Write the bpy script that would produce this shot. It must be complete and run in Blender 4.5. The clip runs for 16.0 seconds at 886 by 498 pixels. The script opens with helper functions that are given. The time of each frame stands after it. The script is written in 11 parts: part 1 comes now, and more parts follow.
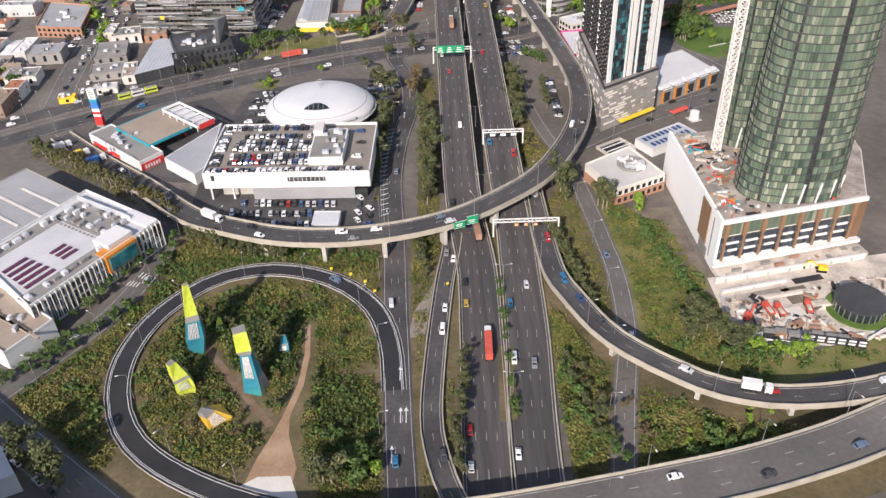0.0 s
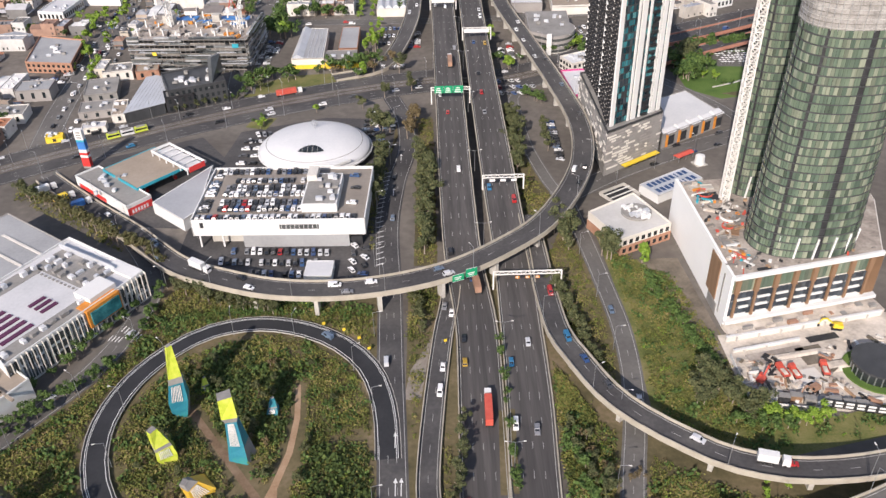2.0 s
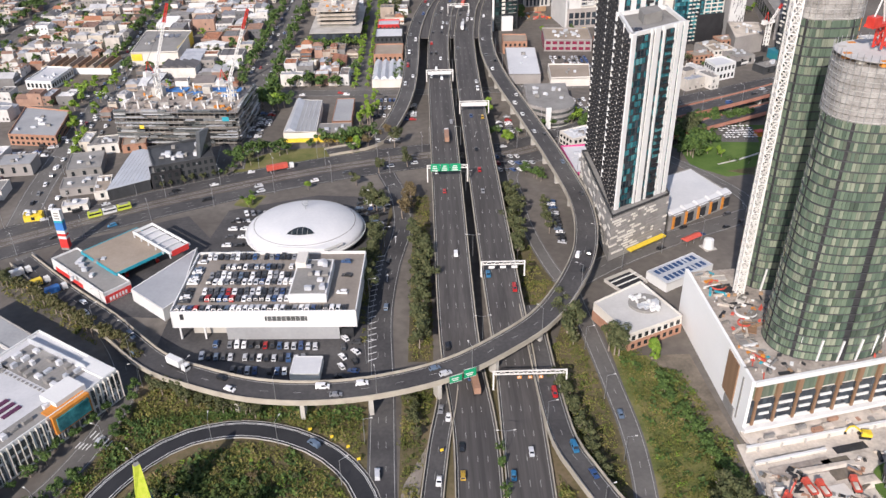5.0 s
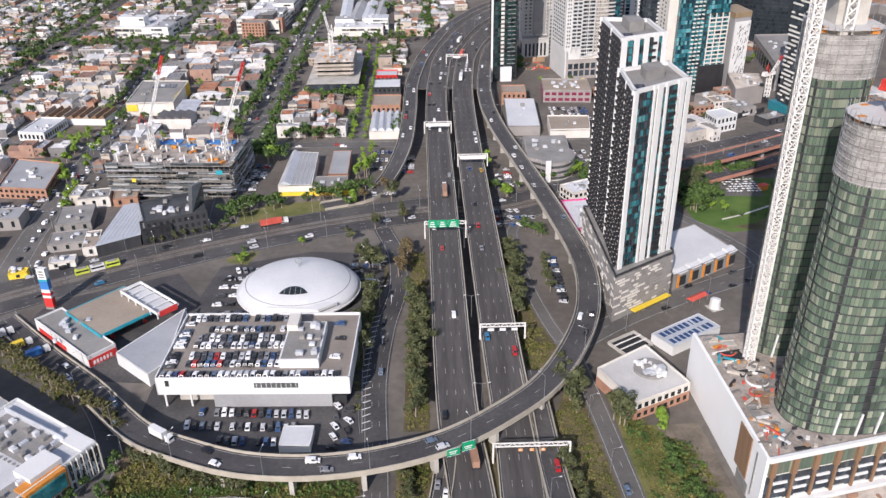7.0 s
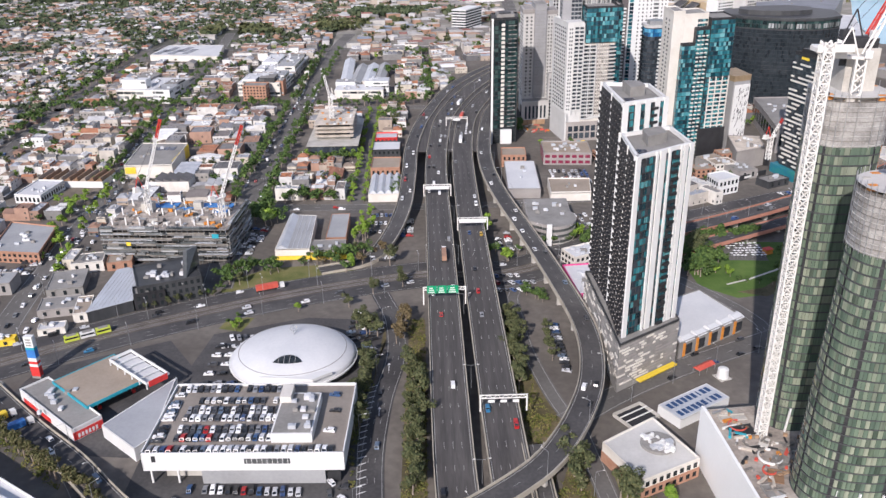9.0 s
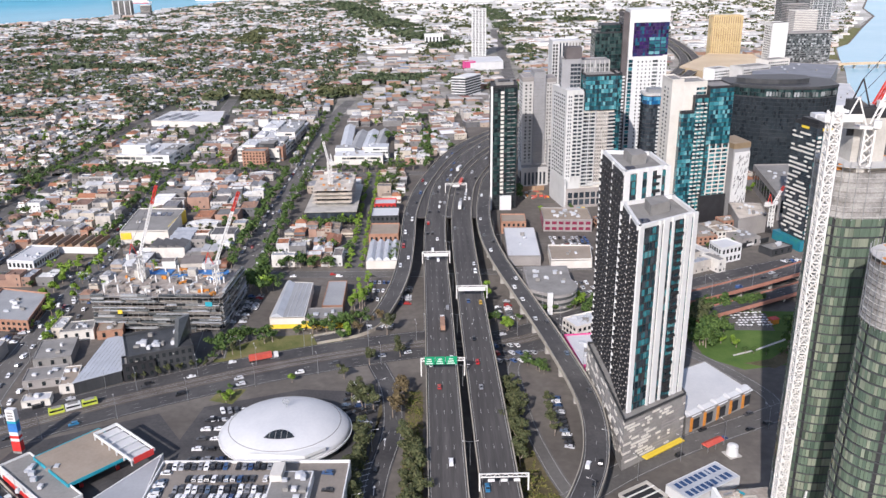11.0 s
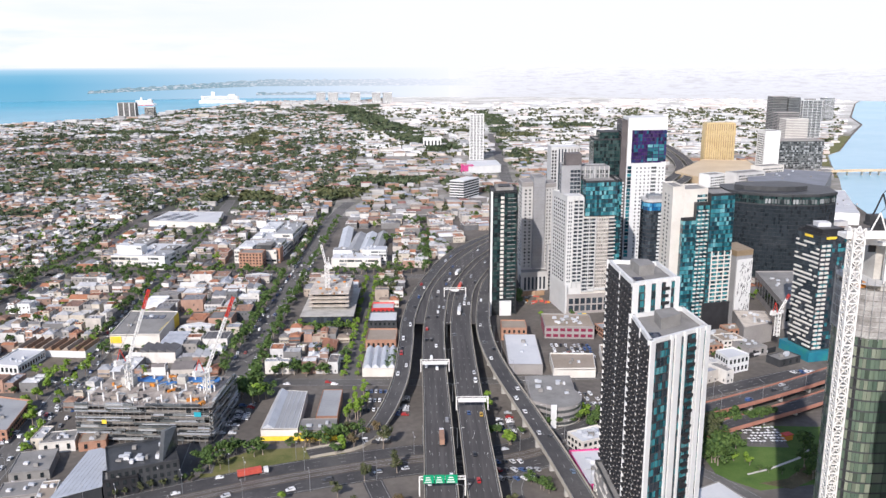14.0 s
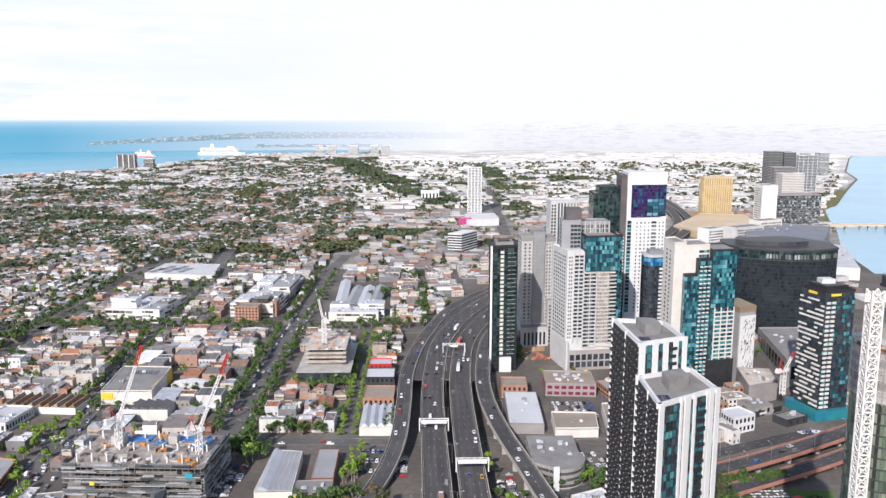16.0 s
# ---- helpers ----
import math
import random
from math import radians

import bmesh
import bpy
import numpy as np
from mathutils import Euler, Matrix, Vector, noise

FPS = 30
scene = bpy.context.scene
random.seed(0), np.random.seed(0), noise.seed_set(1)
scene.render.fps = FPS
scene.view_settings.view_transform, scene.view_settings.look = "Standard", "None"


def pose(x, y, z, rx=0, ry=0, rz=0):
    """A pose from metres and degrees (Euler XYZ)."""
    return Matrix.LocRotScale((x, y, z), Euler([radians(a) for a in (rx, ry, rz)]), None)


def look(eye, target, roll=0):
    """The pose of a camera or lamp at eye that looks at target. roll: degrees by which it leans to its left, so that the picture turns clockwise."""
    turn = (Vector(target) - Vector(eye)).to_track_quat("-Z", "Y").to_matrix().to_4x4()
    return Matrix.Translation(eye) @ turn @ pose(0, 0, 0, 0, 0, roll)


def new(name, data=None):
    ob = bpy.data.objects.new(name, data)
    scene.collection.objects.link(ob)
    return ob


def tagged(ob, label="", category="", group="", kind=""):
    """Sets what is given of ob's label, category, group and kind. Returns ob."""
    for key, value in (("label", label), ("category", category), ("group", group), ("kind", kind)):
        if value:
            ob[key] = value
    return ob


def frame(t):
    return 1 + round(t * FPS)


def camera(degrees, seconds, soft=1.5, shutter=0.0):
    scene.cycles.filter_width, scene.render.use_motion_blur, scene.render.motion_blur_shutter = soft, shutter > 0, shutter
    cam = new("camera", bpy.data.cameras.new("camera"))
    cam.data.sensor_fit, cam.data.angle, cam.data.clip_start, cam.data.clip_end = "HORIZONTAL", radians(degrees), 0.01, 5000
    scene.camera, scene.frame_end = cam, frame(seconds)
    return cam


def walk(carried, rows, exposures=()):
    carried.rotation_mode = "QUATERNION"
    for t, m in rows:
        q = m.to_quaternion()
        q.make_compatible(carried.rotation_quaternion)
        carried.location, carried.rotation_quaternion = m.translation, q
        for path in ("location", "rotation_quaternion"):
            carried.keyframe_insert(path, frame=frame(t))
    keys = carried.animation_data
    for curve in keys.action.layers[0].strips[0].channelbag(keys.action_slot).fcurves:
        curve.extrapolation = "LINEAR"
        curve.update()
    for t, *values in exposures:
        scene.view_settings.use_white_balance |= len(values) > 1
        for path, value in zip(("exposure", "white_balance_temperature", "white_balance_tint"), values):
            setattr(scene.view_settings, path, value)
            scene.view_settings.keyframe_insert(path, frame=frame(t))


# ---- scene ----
cam = camera(56.3, 16.0, soft=1.45)
# seconds, x, y, z, yaw, pitch, roll
ROWS = [
    (0.0, -0.00, 0.00, 202.98, -1.30, -36.44, 1.53),
    (0.5, 0.03, 4.50, 203.20, -1.32, -36.18, 1.46),
    (1.0, 0.04, 9.13, 203.43, -1.33, -35.75, 1.36),
    (1.5, -0.02, 13.60, 203.67, -1.35, -35.34, 1.25),
    (2.0, -0.19, 18.11, 203.92, -1.36, -34.77, 1.18),
    (2.5, -0.34, 22.70, 204.19, -1.38, -34.22, 1.11),
    (3.0, -0.44, 27.46, 204.47, -1.41, -33.63, 1.06),
    (3.5, -0.43, 32.00, 204.74, -1.44, -33.07, 1.00),
    (4.0, -0.33, 36.30, 205.00, -1.49, -32.38, 0.94),
    (6.5, 0.65, 55.46, 206.11, -1.57, -28.99, 0.80),
    (7.0, 0.97, 58.92, 206.18, -1.58, -28.15, 0.78),
    (7.5, 1.35, 61.77, 206.11, -1.56, -27.37, 0.77),
    (8.0, 1.72, 64.22, 205.98, -1.55, -26.31, 0.77),
    (8.5, 1.94, 66.50, 205.79, -1.53, -25.24, 0.78),
    (9.0, 2.08, 68.80, 205.59, -1.52, -24.14, 0.79),
    (11.5, 2.98, 80.86, 204.44, -1.49, -18.54, 0.55),
    (12.0, 2.96, 83.08, 204.42, -1.50, -17.28, 0.45),
    (12.5, 2.65, 84.99, 204.52, -1.50, -16.13, 0.37),
    (13.0, 2.03, 87.31, 204.83, -1.53, -15.00, 0.27),
    (13.5, 1.33, 89.49, 205.17, -1.57, -14.00, 0.17),
    (14.0, 0.69, 91.69, 205.52, -1.63, -12.90, 0.07),
    (14.5, 0.13, 93.75, 205.80, -1.67, -11.91, 0.00),
    (15.0, -0.28, 95.67, 205.99, -1.71, -10.90, -0.06),
    (15.5, -0.62, 97.63, 206.16, -1.75, -10.06, -0.12),
    (16.0, -0.91, 99.81, 206.34, -1.80, -9.33, -0.20),
]
walk(cam, [(t, pose(x, y, z, 90 + pitch, roll, yaw)) for t, x, y, z, yaw, pitch, roll in ROWS],
     exposures=[(0.0, 0.20, 6560, 18), (4.0, 0.14, 6450, 17), (7.0, 0.06, 6180, 18), (9.0, 0.03, 6120, 18.5), (12.5, 0.06, 6030, 17), (16.0, 0.05, 6060, 16)])

# ---- light ----
SUN_AZIMUTH, SUN_HEIGHT = 201.5, 32.0      # degrees clockwise from +y, degrees above the horizon
world = bpy.data.worlds.new("sky")
scene.world = world
world.use_nodes = True
sky = world.node_tree.nodes.new("ShaderNodeTexSky")
sky.sky_type = "NISHITA"
sky.sun_disc = False
sky.sun_elevation, sky.sun_rotation = radians(SUN_HEIGHT), radians(SUN_AZIMUTH)
sky.dust_density, sky.air_density, sky.ozone_density = 1.0, 1.0, 1.0
world.node_tree.links.new(sky.outputs[0], world.node_tree.nodes["Background"].inputs[0])
world.node_tree.nodes["Background"].inputs[1].default_value = 0.13
sun = new("sun", bpy.data.lights.new("sun", "SUN"))
sun.data.energy, sun.data.angle, sun.data.color = 4.8, radians(0.6), (1.0, 0.93, 0.82)
_a, _e = radians(SUN_AZIMUTH), radians(SUN_HEIGHT)
sun.matrix_world = look((math.sin(_a) * math.cos(_e) * 500, math.cos(_a) * math.cos(_e) * 500, math.sin(_e) * 500), (0, 0, 0))

# ---- materials ----
def material(name, colors, rough=0.8, metal=0.0, scale=0.5, detail_scale=6.0, contrast=0.5, bump=0.0, per_object=False, island=False, stretch=(1, 1, 1), spec=0.4, patch=0.0):
    """Two scales of noise between colours (dark to light), in metres; per_object picks the tone by the object's own random number."""
    m = bpy.data.materials.new(name)
    m.use_nodes = True
    nt = m.node_tree
    bsdf = nt.nodes["Principled BSDF"]
    co = nt.nodes.new("ShaderNodeTexCoord")
    mp = nt.nodes.new("ShaderNodeMapping")
    mp.inputs["Scale"].default_value = stretch
    nt.links.new(co.outputs["Object"], mp.inputs["Vector"])
    n1, n2 = nt.nodes.new("ShaderNodeTexNoise"), nt.nodes.new("ShaderNodeTexNoise")
    n1.inputs["Scale"].default_value, n2.inputs["Scale"].default_value = scale, detail_scale
    n1.inputs["Detail"].default_value = n2.inputs["Detail"].default_value = 4
    for n in (n1, n2):
        nt.links.new(mp.outputs[0], n.inputs["Vector"])
    add = nt.nodes.new("ShaderNodeMath")
    add.operation = "MULTIPLY_ADD"
    nt.links.new(n2.outputs["Fac"], add.inputs[0])
    add.inputs[1].default_value = 0.45
    nt.links.new(n1.outputs["Fac"], add.inputs[2])
    rng = nt.nodes.new("ShaderNodeMapRange")
    rng.inputs["From Min"].default_value, rng.inputs["From Max"].default_value = 0.72 - contrast * 0.5, 0.72 + contrast * 0.5
    nt.links.new(add.outputs[0], rng.inputs["Value"])
    ramp = nt.nodes.new("ShaderNodeValToRGB")
    el = ramp.color_ramp.elements
    while len(el) < len(colors):
        el.new(0.5)
    for i, c in enumerate(colors):
        el[i].position = i / max(1, len(colors) - 1) if not per_object else i / len(colors)
        el[i].color = (*c, 1)
    out = ramp.outputs["Color"]
    if per_object or island:
        ramp.color_ramp.interpolation = "CONSTANT" if per_object else "LINEAR"
        if island:
            src = nt.nodes.new("ShaderNodeNewGeometry").outputs["Random Per Island"]
            if per_object:
                ramp.color_ramp.interpolation = "CONSTANT"
        else:
            src = nt.nodes.new("ShaderNodeObjectInfo").outputs["Random"]
        if patch:
            pm = nt.nodes.new("ShaderNodeMix")
            pm.inputs["Factor"].default_value = patch
            nt.links.new(src, pm.inputs["A"])
            nt.links.new(rng.outputs[0], pm.inputs["B"])
            src = pm.outputs["Result"]
        nt.links.new(src, ramp.inputs["Fac"])
        hsv = nt.nodes.new("ShaderNodeHueSaturation")
        nt.links.new(out, hsv.inputs["Color"])
        dirt = nt.nodes.new("ShaderNodeMapRange")
        dirt.inputs["To Min"].default_value, dirt.inputs["To Max"].default_value = 1 - contrast * 0.5, 1 + contrast * 0.25
        nt.links.new(rng.outputs[0], dirt.inputs["Value"])
        nt.links.new(dirt.outputs[0], hsv.inputs["Value"])
        out = hsv.outputs["Color"]
    else:
        nt.links.new(rng.outputs[0], ramp.inputs["Fac"])
    nt.links.new(out, bsdf.inputs["Base Color"])
    bsdf.inputs["Roughness"].default_value, bsdf.inputs["Metallic"].default_value = rough, metal
    bsdf.inputs["Specular IOR Level"].default_value = spec
    if bump:
        b = nt.nodes.new("ShaderNodeBump")
        b.inputs["Strength"].default_value, b.inputs["Distance"].default_value = bump, 0.3
        nt.links.new(n2.outputs["Fac"], b.inputs["Height"])
        nt.links.new(b.outputs[0], bsdf.inputs["Normal"])
    return m


M = {}
M["asphalt"] = material("asphalt", [(0.040, 0.038, 0.040), (0.070, 0.067, 0.067), (0.115, 0.110, 0.105)], 0.9, scale=0.05, detail_scale=0.7, contrast=0.6, bump=0.05)
M["asphalt_old"] = material("asphalt_old", [(0.078, 0.073, 0.068), (0.125, 0.118, 0.110), (0.185, 0.175, 0.162)], 0.92, scale=0.04, detail_scale=0.6, contrast=0.7)
M["asphalt_new"] = material("asphalt_new", [(0.018, 0.019, 0.022), (0.035, 0.036, 0.04)], 0.85, scale=0.08, detail_scale=1.0)
M["asphalt_motorway"] = material("asphalt_motorway", [(0.042, 0.039, 0.039), (0.074, 0.069, 0.067), (0.118, 0.110, 0.104)], 0.9, scale=0.35, detail_scale=1.6, contrast=0.7, bump=0.05, stretch=(1, 0.04, 1))
M["ballast"] = material("ballast", [(0.085, 0.072, 0.06), (0.13, 0.112, 0.095), (0.17, 0.15, 0.13)], 0.95, scale=0.1, detail_scale=1.2)
M["site_deck"] = material("site_deck", [(0.18, 0.155, 0.135), (0.34, 0.295, 0.255), (0.50, 0.445, 0.385)], 0.9, scale=0.12, detail_scale=0.7, contrast=0.5, bump=0.1)
M["concrete"] = material("concrete", [(0.30, 0.28, 0.25), (0.45, 0.43, 0.39), (0.55, 0.53, 0.49)], 0.9, scale=0.15, detail_scale=1.5, contrast=0.7, bump=0.05)
M["barrier"] = material("barrier", [(0.33, 0.295, 0.24), (0.46, 0.42, 0.345)], 0.9, scale=0.2, detail_scale=2.0)
M["pale_concrete"] = material("pale_concrete", [(0.55, 0.52, 0.47), (0.72, 0.69, 0.64)], 0.9, scale=0.1, detail_scale=1.0, contrast=0.7)
M["white"] = material("white", [(0.62, 0.62, 0.605), (0.76, 0.76, 0.745)], 0.6, scale=0.1, detail_scale=1.2, contrast=0.8)
M["line"] = material("line", [(0.22, 0.22, 0.21), (0.50, 0.50, 0.48)], 0.8, scale=0.4, detail_scale=3.0, contrast=0.6)
M["yellow_line"] = material("yellow_line", [(0.6, 0.42, 0.05), (0.75, 0.55, 0.08)], 0.8)
M["ground"] = material("ground", [(0.078, 0.069, 0.06), (0.132, 0.117, 0.102), (0.21, 0.188, 0.163)], 0.95, scale=0.02, detail_scale=0.25, contrast=0.6)
M["scrub"] = material("scrub", [(0.06, 0.052, 0.026), (0.10, 0.085, 0.042), (0.15, 0.12, 0.065), (0.22, 0.165, 0.11)], 0.95, scale=0.06, detail_scale=0.6, contrast=0.6, bump=0.3)
M["grass"] = material("grass", [(0.055, 0.075, 0.02), (0.11, 0.125, 0.034), (0.175, 0.165, 0.06), (0.24, 0.19, 0.10)], 0.95, scale=0.08, detail_scale=1.2, contrast=0.6, bump=0.1)
M["lawn"] = material("lawn", [(0.045, 0.095, 0.018), (0.085, 0.15, 0.028), (0.13, 0.19, 0.045)], 0.95, scale=0.08, detail_scale=1.2, contrast=0.6, bump=0.1)
M["earth"] = material("earth", [(0.26, 0.16, 0.09), (0.36, 0.24, 0.15), (0.44, 0.32, 0.22)], 0.95, scale=0.1, detail_scale=1.0, contrast=0.6)
M["wedge_roof"] = material("wedge_roof", [(0.30, 0.31, 0.33), (0.38, 0.39, 0.41)], 0.6, scale=0.08, detail_scale=0.9)
M["navy"] = material("navy", [(0.015, 0.05, 0.14), (0.03, 0.08, 0.20)], 0.6)
M["bright_white"] = material("bright_white", [(0.80, 0.80, 0.785), (0.87, 0.87, 0.855)], 0.5, scale=0.06, detail_scale=0.7, contrast=0.8)
M["red_rail"] = material("red_rail", [(0.34, 0.15, 0.10), (0.44, 0.21, 0.15)], 0.85, scale=0.15, detail_scale=1.5)
M["gravel"] = material("gravel", [(0.17, 0.145, 0.12), (0.27, 0.235, 0.20), (0.36, 0.32, 0.275)], 0.95, scale=0.15, detail_scale=1.4, contrast=0.6, bump=0.1)
M["dirt_walk"] = material("dirt_walk", [(0.11, 0.075, 0.045), (0.18, 0.12, 0.075), (0.25, 0.175, 0.12)], 0.95, scale=0.2, detail_scale=1.2, contrast=0.6)
M["burgundy"] = material("burgundy", [(0.14, 0.015, 0.04), (0.24, 0.03, 0.07)], 0.3, scale=0.4)
M["dirt"] = material("dirt", [(0.09, 0.08, 0.06), (0.16, 0.135, 0.105), (0.24, 0.20, 0.16)], 0.95, scale=0.12, detail_scale=0.8, contrast=0.6, bump=0.2)
M["rubble"] = material("rubble", [(0.30, 0.265, 0.23), (0.54, 0.48, 0.41), (0.72, 0.65, 0.57)], 0.95, scale=0.12, detail_scale=0.8, contrast=0.6, bump=0.2)
M["bark"] = material("bark", [(0.16, 0.12, 0.09), (0.42, 0.36, 0.30)], 0.95, scale=0.8, detail_scale=5, stretch=(1, 1, 0.2))
M["leaf_gum"] = material("leaf_gum", [(0.04, 0.056, 0.02), (0.07, 0.085, 0.034), (0.105, 0.115, 0.046), (0.14, 0.14, 0.062)], 0.8, scale=0.4, contrast=0.8, island=True)
M["leaf_street"] = material("leaf_street", [(0.035, 0.075, 0.016), (0.07, 0.125, 0.027), (0.12, 0.185, 0.042)], 0.75, scale=0.4, contrast=0.8, island=True)
M["leaf_bright"] = material("leaf_bright", [(0.10, 0.19, 0.016), (0.17, 0.28, 0.03), (0.26, 0.36, 0.05)], 0.75, scale=0.4, contrast=0.8, island=True)
M["leaf_brown"] = material("leaf_brown", [(0.10, 0.075, 0.035), (0.15, 0.11, 0.05), (0.19, 0.15, 0.08)], 0.85, scale=0.4, contrast=0.8, island=True)
M["leaf_bush"] = material("leaf_bush", [(0.035, 0.052, 0.013), (0.065, 0.092, 0.02), (0.105, 0.132, 0.028), (0.155, 0.165, 0.038), (0.215, 0.195, 0.055), (0.27, 0.21, 0.10), (0.20, 0.14, 0.10)], 0.9, scale=0.07, detail_scale=0.3, contrast=0.6, island=True, patch=0.5)
M["leaf_dark"] = material("leaf_dark", [(0.028, 0.05, 0.012), (0.05, 0.08, 0.018), (0.085, 0.12, 0.028)], 0.85, scale=0.1, contrast=0.8, island=True)
M["leaf_cypress"] = material("leaf_cypress", [(0.045, 0.055, 0.018), (0.08, 0.085, 0.03), (0.12, 0.11, 0.045), (0.14, 0.10, 0.05)], 0.85, scale=0.1, contrast=0.7, island=True, patch=0.3)
M["brick"] = material("brick", [(0.33, 0.17, 0.11), (0.43, 0.25, 0.17)], 0.9, scale=0.3, detail_scale=4)
M["brown_panel"] = material("brown_panel", [(0.20, 0.12, 0.07), (0.28, 0.17, 0.10)], 0.6, scale=0.5, detail_scale=3, stretch=(1, 1, 0.1))
M["steel"] = material("steel", [(0.35, 0.36, 0.37), (0.5, 0.51, 0.52)], 0.45, 0.7, scale=1, detail_scale=5)
M["white_steel"] = material("white_steel", [(0.66, 0.64, 0.60), (0.78, 0.77, 0.74)], 0.5, scale=0.5, detail_scale=4)
M["red_steel"] = material("red_steel", [(0.45, 0.03, 0.02), (0.6, 0.06, 0.04)], 0.5)
M["orange"] = material("orange", [(0.55, 0.20, 0.03), (0.65, 0.27, 0.05)], 0.6)
M["yellow"] = material("yellow", [(0.72, 0.50, 0.03), (0.80, 0.60, 0.06)], 0.6)
M["red"] = material("red", [(0.55, 0.03, 0.03), (0.66, 0.06, 0.05)], 0.5)
M["teal"] = material("teal", [(0.02, 0.28, 0.36), (0.04, 0.36, 0.45)], 0.5)
M["blue"] = material("blue", [(0.03, 0.14, 0.42), (0.06, 0.22, 0.55)], 0.5)
M["pink"] = material("pink", [(0.55, 0.05, 0.20), (0.65, 0.10, 0.28)], 0.6)
M["green_sign"] = material("green_sign", [(0.0, 0.26, 0.12), (0.01, 0.32, 0.15)], 0.5)
M["dark"] = material("dark", [(0.018, 0.019, 0.021), (0.045, 0.046, 0.05)], 0.6, scale=0.3, detail_scale=2)
M["dark_cladding"] = material("dark_cladding", [(0.035, 0.037, 0.04), (0.065, 0.067, 0.07)], 0.5, scale=0.2, detail_scale=2, stretch=(1, 1, 0.2))
M["black_cladding"] = material("black_cladding", [(0.02, 0.02, 0.022), (0.035, 0.035, 0.038)], 0.5, scale=0.2, detail_scale=2)
M["grey_panel"] = material("grey_panel", [(0.20, 0.19, 0.18), (0.30, 0.29, 0.27)], 0.7, scale=0.2, detail_scale=2)
M["grey_wall"] = material("grey_wall", [(0.26, 0.24, 0.23), (0.34, 0.32, 0.30)], 0.8, scale=0.1, detail_scale=1.0)
M["cream_wall"] = material("cream_wall", [(0.60, 0.56, 0.50), (0.72, 0.69, 0.63)], 0.8, scale=0.1, detail_scale=1.0)
M["metal_roof"] = material("metal_roof", [(0.42, 0.43, 0.46), (0.55, 0.57, 0.60), (0.62, 0.64, 0.68)], 0.45, 0.3, scale=0.1, detail_scale=1.2, contrast=0.7)
M["white_roof"] = material("white_roof", [(0.52, 0.53, 0.55), (0.68, 0.68, 0.68)], 0.6, scale=0.06, detail_scale=0.8, contrast=0.7)
M["grey_roof"] = material("grey_roof", [(0.17, 0.165, 0.155), (0.25, 0.24, 0.225), (0.32, 0.31, 0.29)], 0.9, scale=0.08, detail_scale=0.8, contrast=0.7)
M["brown_roof"] = material("brown_roof", [(0.26, 0.21, 0.16), (0.38, 0.32, 0.26)], 0.9, scale=0.08, detail_scale=0.8, contrast=0.7)
M["deck"] = material("deck", [(0.19, 0.165, 0.14), (0.25, 0.22, 0.19), (0.30, 0.27, 0.24)], 0.9, scale=0.08, detail_scale=0.8, contrast=0.7)
M["purple_roof"] = material("purple_roof", [(0.07, 0.015, 0.05), (0.12, 0.03, 0.08)], 0.6)
M["solar"] = material("solar", [(0.012, 0.018, 0.04), (0.03, 0.04, 0.08)], 0.2, scale=1)
M["glass"] = material("glass", [(0.012, 0.016, 0.018), (0.035, 0.042, 0.045)], 0.08, scale=0.3, detail_scale=0.8, spec=0.7)
M["glass_teal"] = material("glass_teal", [(0.01, 0.06, 0.075), (0.025, 0.14, 0.16), (0.05, 0.24, 0.26)], 0.18, scale=0.25, detail_scale=0.9, contrast=0.5, spec=0.4)
M["glass_purple"] = material("glass_purple", [(0.02, 0.012, 0.05), (0.05, 0.03, 0.12), (0.04, 0.10, 0.20)], 0.1, scale=0.08, detail_scale=0.5, spec=0.7)
M["glass_green"] = material("glass_green", [(0.025, 0.035, 0.025), (0.07, 0.10, 0.07), (0.13, 0.17, 0.11), (0.24, 0.25, 0.17)], 0.15, scale=0.35, detail_scale=1.1, contrast=0.5, stretch=(1, 1, 0.5), spec=0.6)
M["glass_grey"] = material("glass_grey", [(0.05, 0.055, 0.055), (0.10, 0.105, 0.105)], 0.15, scale=0.1, detail_scale=0.6, spec=0.6)
M["glass_dark"] = material("glass_dark", [(0.03, 0.033, 0.035), (0.055, 0.06, 0.062)], 0.15, scale=0.1, detail_scale=0.6, spec=0.6)
M["paint_many"] = material("paint_many", [(0.80, 0.80, 0.80), (0.78, 0.78, 0.79), (0.76, 0.77, 0.78), (0.42, 0.43, 0.45), (0.55, 0.56, 0.58), (0.02, 0.021, 0.024), (0.10, 0.105, 0.115), (0.05, 0.10, 0.24), (0.70, 0.70, 0.70), (0.03, 0.03, 0.035), (0.60, 0.61, 0.62), (0.16, 0.165, 0.17), (0.76, 0.76, 0.76), (0.34, 0.03, 0.03)], 0.3, contrast=0.1, per_object=True, island=True, spec=0.6)
M["car_glass"] = material("car_glass", [(0.01, 0.012, 0.015), (0.03, 0.035, 0.04)], 0.08, spec=0.7)
M["rubber"] = material("rubber", [(0.012, 0.012, 0.012), (0.03, 0.03, 0.03)], 0.9)
M["paint"] = material("paint", [(0.78, 0.78, 0.78)] * 6 + [(0.50, 0.51, 0.53)] * 3 + [(0.22, 0.225, 0.24)] * 2 + [(0.02, 0.021, 0.024)] * 6 + [(0.06, 0.062, 0.068)] * 4 + [(0.03, 0.06, 0.15), (0.04, 0.09, 0.20), (0.10, 0.14, 0.20), (0.78, 0.78, 0.78), (0.36, 0.02, 0.02)], 0.3, contrast=0.1, per_object=True, spec=0.6)
